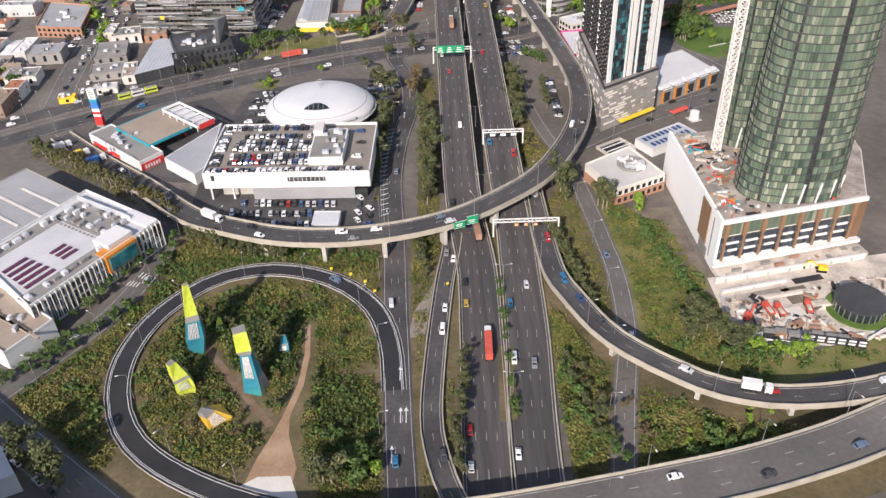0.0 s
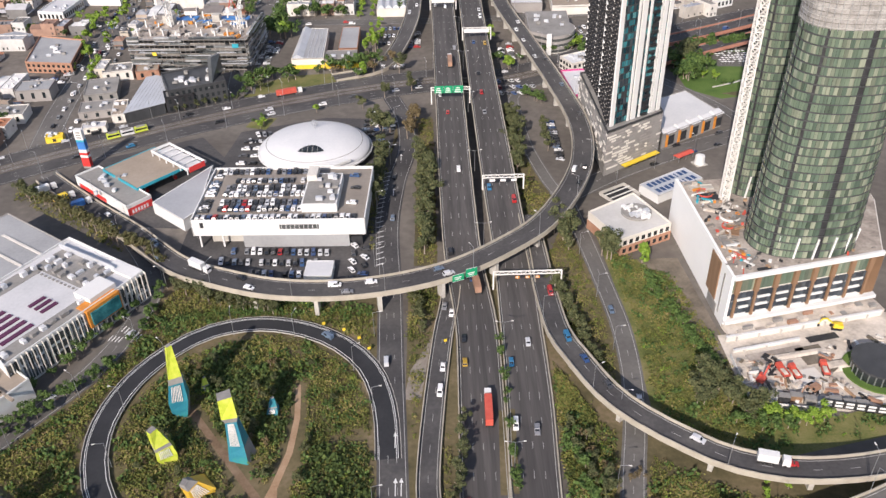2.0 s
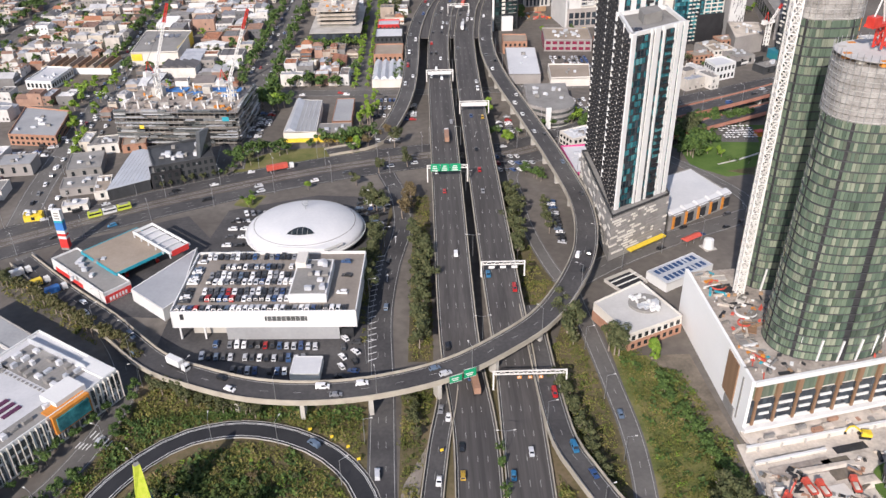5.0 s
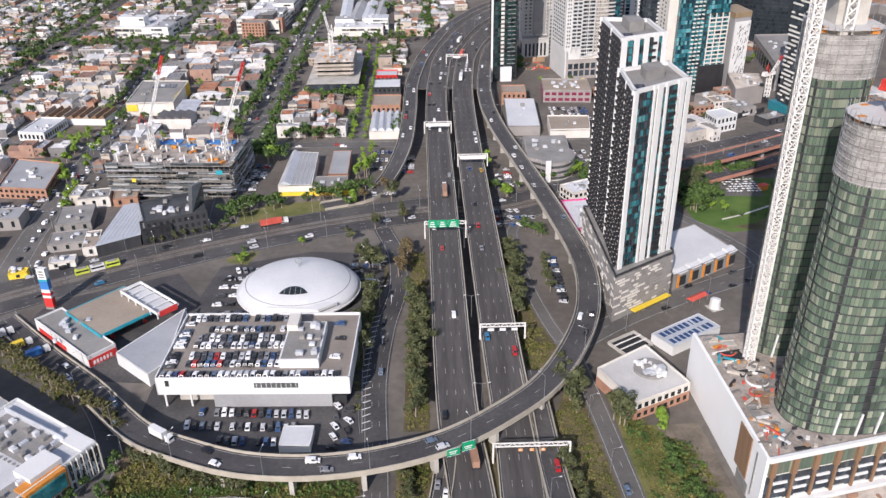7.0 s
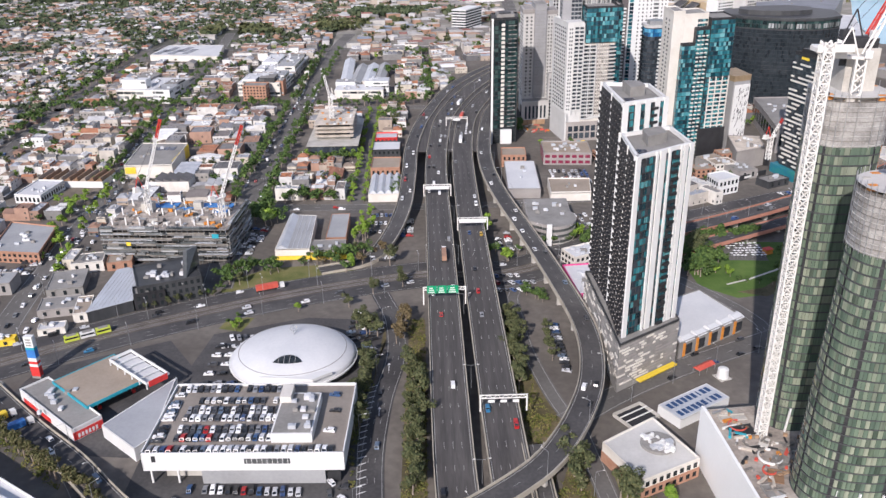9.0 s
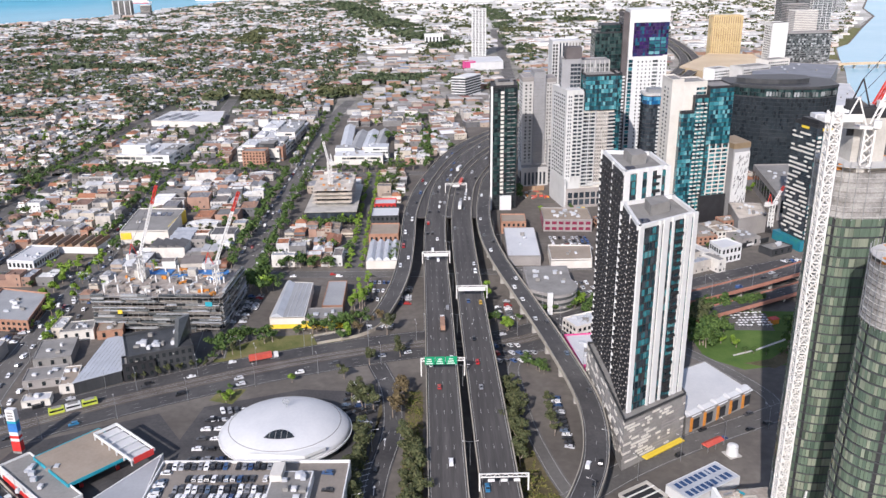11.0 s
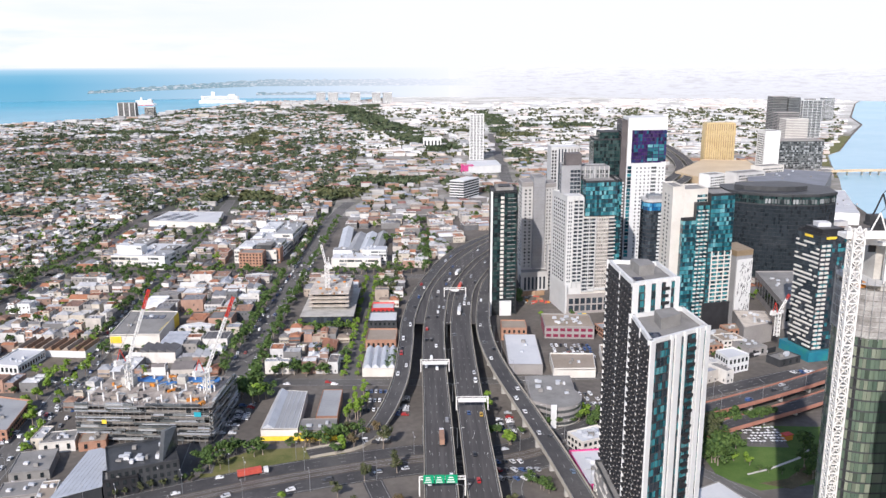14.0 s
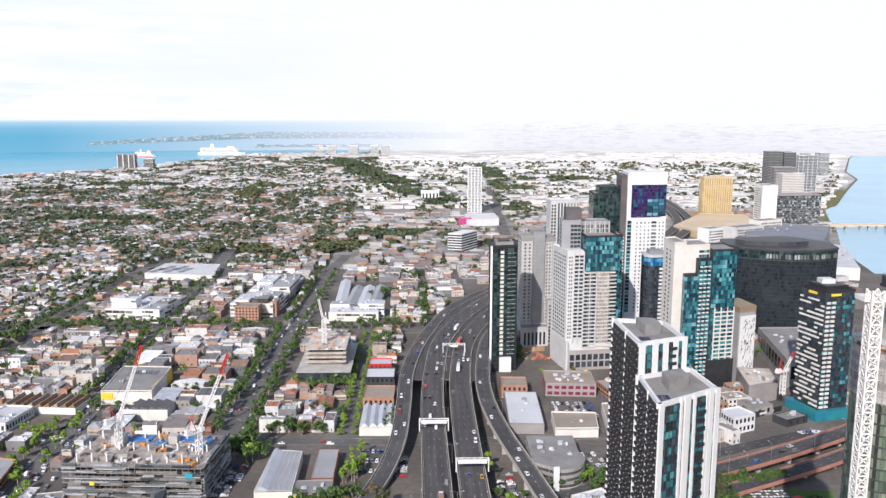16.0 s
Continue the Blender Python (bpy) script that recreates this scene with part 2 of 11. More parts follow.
M["paint_traffic"] = material("paint_traffic", [(0.78, 0.78, 0.78)] * 9 + [(0.55, 0.56, 0.58)] * 4 + [(0.22, 0.225, 0.24)] * 2 + [(0.02, 0.021, 0.024)] * 2 + [(0.06, 0.062, 0.068)] * 2 + [(0.03, 0.07, 0.18), (0.03, 0.16, 0.30), (0.12, 0.17, 0.24), (0.78, 0.78, 0.78), (0.40, 0.02, 0.02), (0.45, 0.28, 0.03)], 0.3, contrast=0.1, per_object=True, spec=0.6)
M["lorry_red"] = material("lorry_red", [(0.50, 0.07, 0.05), (0.60, 0.12, 0.08)], 0.6)
M["lorry_brown"] = material("lorry_brown", [(0.30, 0.17, 0.11), (0.38, 0.23, 0.16)], 0.7)
M["house_wall"] = material("house_wall", [(0.60, 0.58, 0.55), (0.50, 0.46, 0.41), (0.29, 0.19, 0.145), (0.56, 0.55, 0.53), (0.40, 0.33, 0.27), (0.20, 0.195, 0.19), (0.52, 0.47, 0.39), (0.30, 0.28, 0.26), (0.76, 0.75, 0.72), (0.66, 0.63, 0.58), (0.37, 0.23, 0.17), (0.14, 0.14, 0.145)], 0.85, contrast=0.3, scale=0.2, per_object=True)
M["house_wall_many"] = material("house_wall_many", [(0.60, 0.58, 0.55), (0.50, 0.46, 0.41), (0.29, 0.19, 0.145), (0.56, 0.55, 0.53), (0.40, 0.33, 0.27), (0.20, 0.195, 0.19), (0.52, 0.47, 0.39), (0.30, 0.28, 0.26), (0.76, 0.75, 0.72), (0.66, 0.63, 0.58), (0.37, 0.23, 0.17), (0.14, 0.14, 0.145)], 0.85, contrast=0.3, scale=0.2, per_object=True, island=True)
M["house_roof"] = material("house_roof", [(0.40, 0.18, 0.10), (0.33, 0.15, 0.09), (0.36, 0.37, 0.39), (0.52, 0.52, 0.52), (0.20, 0.195, 0.19), (0.26, 0.16, 0.12), (0.30, 0.30, 0.31), (0.14, 0.135, 0.135), (0.42, 0.42, 0.43), (0.28, 0.22, 0.17), (0.20, 0.18, 0.17), (0.34, 0.36, 0.40), (0.24, 0.24, 0.25), (0.46, 0.46, 0.47), (0.70, 0.70, 0.69), (0.33, 0.20, 0.14), (0.74, 0.73, 0.71), (0.26, 0.25, 0.24)], 0.75, contrast=0.5, scale=0.15, detail_scale=1.2, per_object=True)
M["house_roof_many"] = material("house_roof_many", [(0.40, 0.18, 0.10), (0.33, 0.15, 0.09), (0.36, 0.37, 0.39), (0.52, 0.52, 0.52), (0.20, 0.195, 0.19), (0.26, 0.16, 0.12), (0.30, 0.30, 0.31), (0.14, 0.135, 0.135), (0.42, 0.42, 0.43), (0.28, 0.22, 0.17), (0.20, 0.18, 0.17), (0.34, 0.36, 0.40), (0.24, 0.24, 0.25), (0.46, 0.46, 0.47), (0.70, 0.70, 0.69), (0.33, 0.20, 0.14), (0.74, 0.73, 0.71), (0.26, 0.25, 0.24)], 0.75, contrast=0.5, scale=0.15, detail_scale=1.2, per_object=True, island=True)
M["far_house"] = material("far_house", [(0.3, 0.14, 0.085), (0.33, 0.33, 0.34), (0.22, 0.22, 0.23), (0.36, 0.33, 0.3), (0.26, 0.14, 0.09), (0.51, 0.51, 0.505), (0.15, 0.145, 0.145), (0.3, 0.3, 0.31), (0.28, 0.18, 0.12), (0.2, 0.195, 0.19), (0.58, 0.58, 0.575), (0.34, 0.23, 0.16), (0.18, 0.175, 0.17)], 0.85, contrast=0.2, scale=0.1, per_object=True, island=True)
# roof tones for the farthest houses, paled: haze put into the base colour
M["far_hazed"] = material("far_hazed", [(0.48, 0.48, 0.475), (0.36, 0.35, 0.35), (0.45, 0.42, 0.38), (0.34, 0.22, 0.16), (0.56, 0.56, 0.555), (0.26, 0.255, 0.25), (0.44, 0.44, 0.445), (0.59, 0.59, 0.585), (0.4, 0.3, 0.24)], 0.85, contrast=0.2, scale=0.1, per_object=True, island=True)
M["far_brown"] = material("far_brown", [(0.45, 0.43, 0.39), (0.3, 0.29, 0.28), (0.52, 0.51, 0.495), (0.34, 0.23, 0.17), (0.42, 0.4, 0.38), (0.22, 0.215, 0.21), (0.57, 0.565, 0.555), (0.38, 0.3, 0.24), (0.48, 0.47, 0.46), (0.3, 0.14, 0.11), (0.26, 0.3, 0.36)], 0.85, contrast=0.2, scale=0.1, per_object=True, island=True)
M["far_wall"] = material("far_wall", [(0.47, 0.455, 0.43), (0.32, 0.2, 0.14), (0.53, 0.52, 0.505), (0.26, 0.25, 0.24), (0.42, 0.36, 0.3), (0.18, 0.17, 0.165)], 0.85, contrast=0.2, scale=0.1, per_object=True, island=True)
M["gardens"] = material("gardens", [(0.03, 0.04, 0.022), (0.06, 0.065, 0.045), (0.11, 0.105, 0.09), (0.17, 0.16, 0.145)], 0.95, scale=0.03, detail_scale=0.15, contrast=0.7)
# distance haze put into the colour of the far land and far works
M["hazed_land"] = material("hazed_land", [(0.26, 0.27, 0.23), (0.42, 0.41, 0.38), (0.58, 0.57, 0.54), (0.70, 0.69, 0.67)], 0.95, scale=0.006, detail_scale=0.05, contrast=0.6)
M["far_hazed_white"] = material("far_hazed_white", [(0.74, 0.74, 0.73), (0.60, 0.60, 0.60), (0.66, 0.63, 0.59), (0.80, 0.80, 0.79), (0.50, 0.50, 0.51), (0.70, 0.66, 0.62), (0.58, 0.50, 0.45)], 0.85, contrast=0.2, scale=0.1, per_object=True, island=True)
M["harbour"] = material("harbour", [(0.22, 0.46, 0.58), (0.30, 0.54, 0.66)], 0.25, scale=0.004, detail_scale=0.03, contrast=0.8, bump=0.1, spec=0.5)
M["yards"] = material("yards", [(0.10, 0.11, 0.075), (0.20, 0.19, 0.16), (0.34, 0.32, 0.29), (0.52, 0.50, 0.46)], 0.95, scale=0.008, detail_scale=0.05, contrast=0.6)
# leaf tones lightened a little: haze painted into the far foliage
M["leaf_far_haze"] = material("leaf_far_haze", [(0.038, 0.06, 0.03), (0.06, 0.088, 0.042), (0.085, 0.112, 0.052), (0.11, 0.125, 0.07)], 0.8, scale=0.02, contrast=0.8, island=True)
# pale far sheds, also used to put haze into distant walls and roofs
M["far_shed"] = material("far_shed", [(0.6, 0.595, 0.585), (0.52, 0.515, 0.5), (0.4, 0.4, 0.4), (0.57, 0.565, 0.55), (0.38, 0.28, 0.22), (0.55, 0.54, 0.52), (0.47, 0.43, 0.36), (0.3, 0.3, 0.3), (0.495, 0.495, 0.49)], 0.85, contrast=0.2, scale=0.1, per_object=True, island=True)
M["water"] = material("water", [(0.08, 0.30, 0.42), (0.11, 0.36, 0.48)], 0.25, scale=0.004, detail_scale=0.03, contrast=0.8, bump=0.1, spec=0.5)
M["sand"] = material("sand", [(0.55, 0.48, 0.36), (0.65, 0.58, 0.46)], 0.95, scale=0.05)
M["scaffold"] = material("scaffold", [(0.12, 0.11, 0.10), (0.30, 0.28, 0.25)], 0.85, scale=0.3, detail_scale=2)
M["netting"] = material("netting", [(0.17, 0.165, 0.155), (0.30, 0.29, 0.275), (0.42, 0.41, 0.39)], 0.9, scale=0.25, detail_scale=2, contrast=0.5)
M["tarp_blue"] = material("tarp_blue", [(0.04, 0.16, 0.42), (0.08, 0.25, 0.55)], 0.7)
M["lime"] = material("lime", [(0.36, 0.48, 0.03), (0.52, 0.60, 0.06), (0.62, 0.64, 0.12)], 0.5, scale=0.5, detail_scale=3)
M["lime_dark"] = material("lime_dark", [(0.14, 0.20, 0.02), (0.24, 0.30, 0.04)], 0.6, scale=0.5, detail_scale=3)
M["art_blue"] = material("art_blue", [(0.02, 0.13, 0.22), (0.025, 0.20, 0.26), (0.04, 0.26, 0.20)], 0.45, scale=0.12, detail_scale=1.5, contrast=0.6)
M["shed_roof"] = material("shed_roof", [(0.24, 0.245, 0.25), (0.32, 0.325, 0.33), (0.38, 0.385, 0.39)], 0.7, scale=0.06, detail_scale=0.8, contrast=0.7)
M["pale_roof"] = material("pale_roof", [(0.42, 0.43, 0.44), (0.54, 0.54, 0.55), (0.62, 0.62, 0.62)], 0.7, scale=0.06, detail_scale=0.8, contrast=0.7)
M["art_orange"] = material("art_orange", [(0.55, 0.30, 0.03), (0.62, 0.42, 0.05)], 0.5, scale=0.3)

M["pane"] = material("pane", [(0.085, 0.125, 0.095), (0.115, 0.16, 0.12), (0.135, 0.185, 0.135), (0.16, 0.21, 0.15), (0.29, 0.32, 0.24), (0.06, 0.085, 0.065)], 0.12, scale=1.1, detail_scale=3.0, contrast=0.9, island=True, stretch=(1, 1, 0.05), spec=0.6)
M["pane_single"] = material("pane_single", [(0.085, 0.125, 0.095), (0.115, 0.16, 0.12), (0.135, 0.185, 0.135), (0.16, 0.21, 0.15), (0.29, 0.32, 0.24), (0.06, 0.085, 0.065), (0.12, 0.16, 0.11)], 0.12, scale=1.1, detail_scale=3.0, contrast=0.9, per_object=True, stretch=(1, 1, 0.05), spec=0.6)
M["pane_teal"] = material("pane_teal", [(0.01, 0.05, 0.065), (0.02, 0.09, 0.11), (0.03, 0.16, 0.19), (0.05, 0.24, 0.27), (0.10, 0.30, 0.32), (0.015, 0.03, 0.04)], 0.12, contrast=0.3, scale=0.3, per_object=True, island=True, spec=0.6)
M["pane_dark"] = material("pane_dark", [(0.028, 0.036, 0.046), (0.038, 0.048, 0.06), (0.048, 0.06, 0.074), (0.034, 0.042, 0.052), (0.065, 0.08, 0.095)], 0.12, contrast=0.3, scale=0.3, per_object=True, island=True, spec=0.6)
M["pane_purple"] = material("pane_purple", [(0.02, 0.012, 0.05), (0.035, 0.02, 0.09), (0.05, 0.02, 0.11), (0.03, 0.04, 0.12), (0.02, 0.10, 0.16), (0.05, 0.03, 0.10)], 0.1, contrast=0.3, scale=0.3, per_object=True, island=True, spec=0.6)
M["pane_mixed"] = material("pane_mixed", [(0.05, 0.055, 0.055), (0.10, 0.11, 0.11), (0.20, 0.21, 0.21), (0.36, 0.37, 0.37), (0.03, 0.035, 0.038), (0.14, 0.15, 0.15)], 0.2, contrast=0.3, scale=0.3, per_object=True, island=True, spec=0.5)
M["pale_stone"] = material("pale_stone", [(0.46, 0.45, 0.43), (0.58, 0.57, 0.55)], 0.85, scale=0.08, detail_scale=0.8)
M["stone_grey"] = material("stone_grey", [(0.27, 0.27, 0.275), (0.36, 0.36, 0.365)], 0.85, scale=0.08, detail_scale=0.8)
M["brown_stone"] = material("brown_stone", [(0.28, 0.255, 0.235), (0.38, 0.35, 0.33)], 0.85, scale=0.08, detail_scale=0.8)
M["umber"] = material("umber", [(0.085, 0.075, 0.075), (0.13, 0.115, 0.115)], 0.7, scale=0.1, detail_scale=1.0)
M["tower_white"] = material("tower_white", [(0.50, 0.50, 0.49), (0.60, 0.60, 0.585)], 0.8, scale=0.08, detail_scale=0.8)
M["bronze"] = material("bronze", [(0.26, 0.19, 0.11), (0.36, 0.27, 0.17)], 0.5, 0.2, scale=0.2, detail_scale=1.5)
M["slate_roof"] = material("slate_roof", [(0.17, 0.18, 0.20), (0.24, 0.25, 0.28)], 0.7, scale=0.05, detail_scale=0.5)
M["pane_aqua"] = material("pane_aqua", [(0.016, 0.07, 0.09), (0.024, 0.12, 0.15), (0.04, 0.19, 0.22), (0.07, 0.26, 0.30), (0.16, 0.38, 0.41), (0.016, 0.035, 0.05), (0.024, 0.09, 0.12), (0.012, 0.05, 0.065)], 0.12, contrast=0.3, scale=0.3, per_object=True, island=True, spec=0.6)
M["pane_night"] = material("pane_night", [(0.012, 0.03, 0.032), (0.018, 0.045, 0.045), (0.03, 0.06, 0.058), (0.05, 0.085, 0.08), (0.01, 0.02, 0.022)], 0.12, contrast=0.3, scale=0.3, per_object=True, island=True, spec=0.6)
M["pane_slate"] = material("pane_slate", [(0.022, 0.029, 0.035), (0.026, 0.033, 0.04), (0.03, 0.038, 0.045), (0.024, 0.031, 0.037), (0.015, 0.02, 0.025), (0.027, 0.035, 0.041), (0.025, 0.032, 0.038)], 0.12, contrast=0.3, scale=0.3, per_object=True, island=True, spec=0.6)
M["pane_blue"] = material("pane_blue", [(0.02, 0.12, 0.28), (0.04, 0.22, 0.42), (0.03, 0.08, 0.16), (0.10, 0.34, 0.52)], 0.12, contrast=0.3, scale=0.3, per_object=True, island=True, spec=0.6)
M["gold_panel"] = material("gold_panel", [(0.52, 0.40, 0.20), (0.66, 0.53, 0.30)], 0.45, 0.2, scale=0.1, detail_scale=1)
M["copper_roof"] = material("copper_roof", [(0.55, 0.42, 0.27), (0.68, 0.55, 0.38)], 0.6, 0.1, scale=0.02, detail_scale=0.3)


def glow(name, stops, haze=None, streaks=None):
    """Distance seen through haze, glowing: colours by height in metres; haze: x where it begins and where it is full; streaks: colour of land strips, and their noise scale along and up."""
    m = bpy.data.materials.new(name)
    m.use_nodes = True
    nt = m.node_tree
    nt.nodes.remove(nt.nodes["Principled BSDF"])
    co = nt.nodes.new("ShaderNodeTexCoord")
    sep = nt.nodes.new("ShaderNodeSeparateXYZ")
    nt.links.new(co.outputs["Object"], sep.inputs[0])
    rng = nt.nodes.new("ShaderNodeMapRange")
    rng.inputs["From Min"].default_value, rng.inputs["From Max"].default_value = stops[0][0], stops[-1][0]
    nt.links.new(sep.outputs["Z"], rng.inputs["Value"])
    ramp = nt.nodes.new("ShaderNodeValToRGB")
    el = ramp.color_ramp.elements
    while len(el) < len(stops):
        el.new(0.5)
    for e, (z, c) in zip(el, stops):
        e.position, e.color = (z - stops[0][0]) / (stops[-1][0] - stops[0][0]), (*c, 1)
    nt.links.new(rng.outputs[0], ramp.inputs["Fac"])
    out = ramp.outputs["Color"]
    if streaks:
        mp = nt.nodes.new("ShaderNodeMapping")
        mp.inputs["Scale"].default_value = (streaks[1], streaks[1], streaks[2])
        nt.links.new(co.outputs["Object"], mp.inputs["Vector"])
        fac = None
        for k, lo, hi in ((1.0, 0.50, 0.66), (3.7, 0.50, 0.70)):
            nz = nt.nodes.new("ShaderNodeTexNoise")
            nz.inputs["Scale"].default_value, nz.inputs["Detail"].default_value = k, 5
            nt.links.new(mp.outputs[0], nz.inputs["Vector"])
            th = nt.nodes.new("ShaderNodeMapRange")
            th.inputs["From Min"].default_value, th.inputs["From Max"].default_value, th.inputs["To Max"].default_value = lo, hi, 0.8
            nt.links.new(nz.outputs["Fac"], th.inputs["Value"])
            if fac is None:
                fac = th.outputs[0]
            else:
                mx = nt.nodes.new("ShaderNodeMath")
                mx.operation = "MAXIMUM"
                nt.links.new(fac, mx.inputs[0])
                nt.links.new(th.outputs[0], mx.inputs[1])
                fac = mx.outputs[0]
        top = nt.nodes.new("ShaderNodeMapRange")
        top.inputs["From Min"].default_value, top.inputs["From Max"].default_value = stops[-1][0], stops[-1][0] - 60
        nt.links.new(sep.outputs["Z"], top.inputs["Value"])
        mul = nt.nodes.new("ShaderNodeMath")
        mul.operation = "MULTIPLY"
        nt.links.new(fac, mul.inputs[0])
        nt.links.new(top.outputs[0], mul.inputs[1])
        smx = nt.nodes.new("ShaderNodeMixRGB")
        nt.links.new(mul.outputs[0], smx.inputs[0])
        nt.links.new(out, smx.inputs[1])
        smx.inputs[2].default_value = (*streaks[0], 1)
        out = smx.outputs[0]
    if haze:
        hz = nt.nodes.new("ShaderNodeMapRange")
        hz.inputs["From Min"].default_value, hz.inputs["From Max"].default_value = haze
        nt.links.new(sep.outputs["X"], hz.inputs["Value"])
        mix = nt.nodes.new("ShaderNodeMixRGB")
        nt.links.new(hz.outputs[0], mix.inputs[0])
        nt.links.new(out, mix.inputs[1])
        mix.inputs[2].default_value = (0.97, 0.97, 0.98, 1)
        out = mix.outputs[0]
    em = nt.nodes.new("ShaderNodeEmission")
    nt.links.new(out, em.inputs["Color"])
    nt.links.new(em.outputs[0], nt.nodes["Material Output"].inputs["Surface"])
    return m

# ---- building kit ----
class Geo:
    """Collects faces for one mesh."""

    def __init__(self):
        self.v, self.f = [], []

    def add(self, verts, faces):
        n = len(self.v)
        self.v.extend(verts)
        self.f.extend(tuple(i + n for i in face) for face in faces)
        return self

    def box(self, x, y, z, sx, sy, sz, yaw=0.0, taper=1.0):
        """Centre x, y; bottom z; yaw in degrees."""
        c, s = math.cos(radians(yaw)), math.sin(radians(yaw))
        vs = []
        for zz, k in ((z, 1.0), (z + sz, taper)):
            for a, b in ((-1, -1), (1, -1), (1, 1), (-1, 1)):
                px, py = a * sx / 2 * k, b * sy / 2 * k
                vs.append((x + c * px - s * py, y + s * px + c * py, zz))
        return self.add(vs, [(3, 2, 1, 0), (4, 5, 6, 7), (0, 1, 5, 4), (1, 2, 6, 5), (2, 3, 7, 6), (3, 0, 4, 7)])

    def prism(self, poly, z0, z1, top=None):
        n = len(poly)
        top = top or poly
        vs = [(x, y, z0) for x, y in poly] + [(x, y, z1) for x, y in top]
        return self.add(vs, [tuple(range(n))[::-1], tuple(range(n, 2 * n))] + [(i, (i + 1) % n, (i + 1) % n + n, i + n) for i in range(n)])

    def beam(self, a, b, w):
        a, b = Vector(a), Vector(b)
        d = (b - a).normalized()
        u = d.cross(Vector((0, 0, 1)) if abs(d.z) < 0.9 else Vector((1, 0, 0))).normalized() * w / 2
        t = d.cross(u)
        vs = [tuple(p + i * u + j * t) for p in (a, b) for i, j in ((-1, -1), (1, -1), (1, 1), (-1, 1))]
        return self.add(vs, [(3, 2, 1, 0), (4, 5, 6, 7), (0, 1, 5, 4), (1, 2, 6, 5), (2, 3, 7, 6), (3, 0, 4, 7)])

    def cyl(self, x, y, z0, z1, r, n=10, r2=None):
        r2 = r if r2 is None else r2
        return self.prism([(x + r * math.cos(2 * math.pi * i / n), y + r * math.sin(2 * math.pi * i / n)) for i in range(n)], z0, z1,
                          [(x + r2 * math.cos(2 * math.pi * i / n), y + r2 * math.sin(2 * math.pi * i / n)) for i in range(n)])

    def mesh(self, name, mat):
        me = bpy.data.meshes.new(name)
        me.from_pydata(self.v, [], self.f)
        me.materials.append(M[mat])
        me.update()
        return me


def thing(name, label, category, x=0.0, y=0.0, z=0.0, yaw=0.0, group="", kind=""):
    ob = new(name)
    ob.location, ob.rotation_euler = (x, y, z), (0, 0, radians(yaw))
    ob.empty_display_size = 0.5
    return tagged(ob, label, category, group, kind)


def part(name, geo, mat, parent, label="", at=(0, 0, 0), yaw=0.0, kind=""):
    me = geo.mesh(name, mat) if isinstance(geo, Geo) else geo
    if name.endswith(("_row", "_sheet", "_stack", "_edge")):
        kind = "stuff"
    ob = new(name, me)
    ob.parent = parent
    ob.location, ob.rotation_euler = at, (0, 0, radians(yaw))
    return tagged(ob, label, "", "", kind)


def structure(name, geo, mat, label, category):
    me = geo.mesh(name, mat) if isinstance(geo, Geo) else geo
    return tagged(new(name, me), label, category, "", "structure")


def smooth(pts, step=6.0):
    """Points of a flowing line through the given (x, y, z)."""
    p = [Vector(a) for a in pts]
    p = [2 * p[0] - p[1]] + p + [2 * p[-1] - p[-2]]
    out = []
    for i in range(1, len(p) - 2):
        a, b, c, d = p[i - 1:i + 3]
        n = max(2, int((c - b).length / step))
        for k in range(n):
            t = k / n
            out.append(0.5 * (2 * b + (c - a) * t + (2 * a - 5 * b + 4 * c - d) * t * t + (3 * b - a - 3 * c + d) * t ** 3))
    out.append(p[-2])
    return out


def sides(line):
    """The unit vector to the right at every point of a line."""
    res = []
    for i in range(len(line)):
        d = line[min(i + 1, len(line) - 1)] - line[max(i - 1, 0)]
        res.append(Vector((d.y, -d.x, 0)).normalized())
    return res


def strip(geo, line, left, right, z0, z1, i0=0, i1=None):
    """A bar along a line between two offsets to the right, from z0 to z1 above it."""
    s = sides(line)
    i1 = len(line) if i1 is None else i1
    vs, fs = [], []
    for i in range(i0, i1):
        p = line[i]
        for off, z in ((left, z0), (right, z0), (right, z1), (left, z1)):
            q = p + s[i] * off
            vs.append((q.x, q.y, q.z + z))
    n = i1 - i0
    for i in range(n - 1):
        a, b = 4 * i, 4 * i + 4
        for k in range(4):
            fs.append((a + k, a + (k + 1) % 4, b + (k + 1) % 4, b + k))
    fs += [(0, 3, 2, 1), (4 * n - 4, 4 * n - 3, 4 * n - 2, 4 * n - 1)]
    return geo.add(vs, fs)


LINES = {}


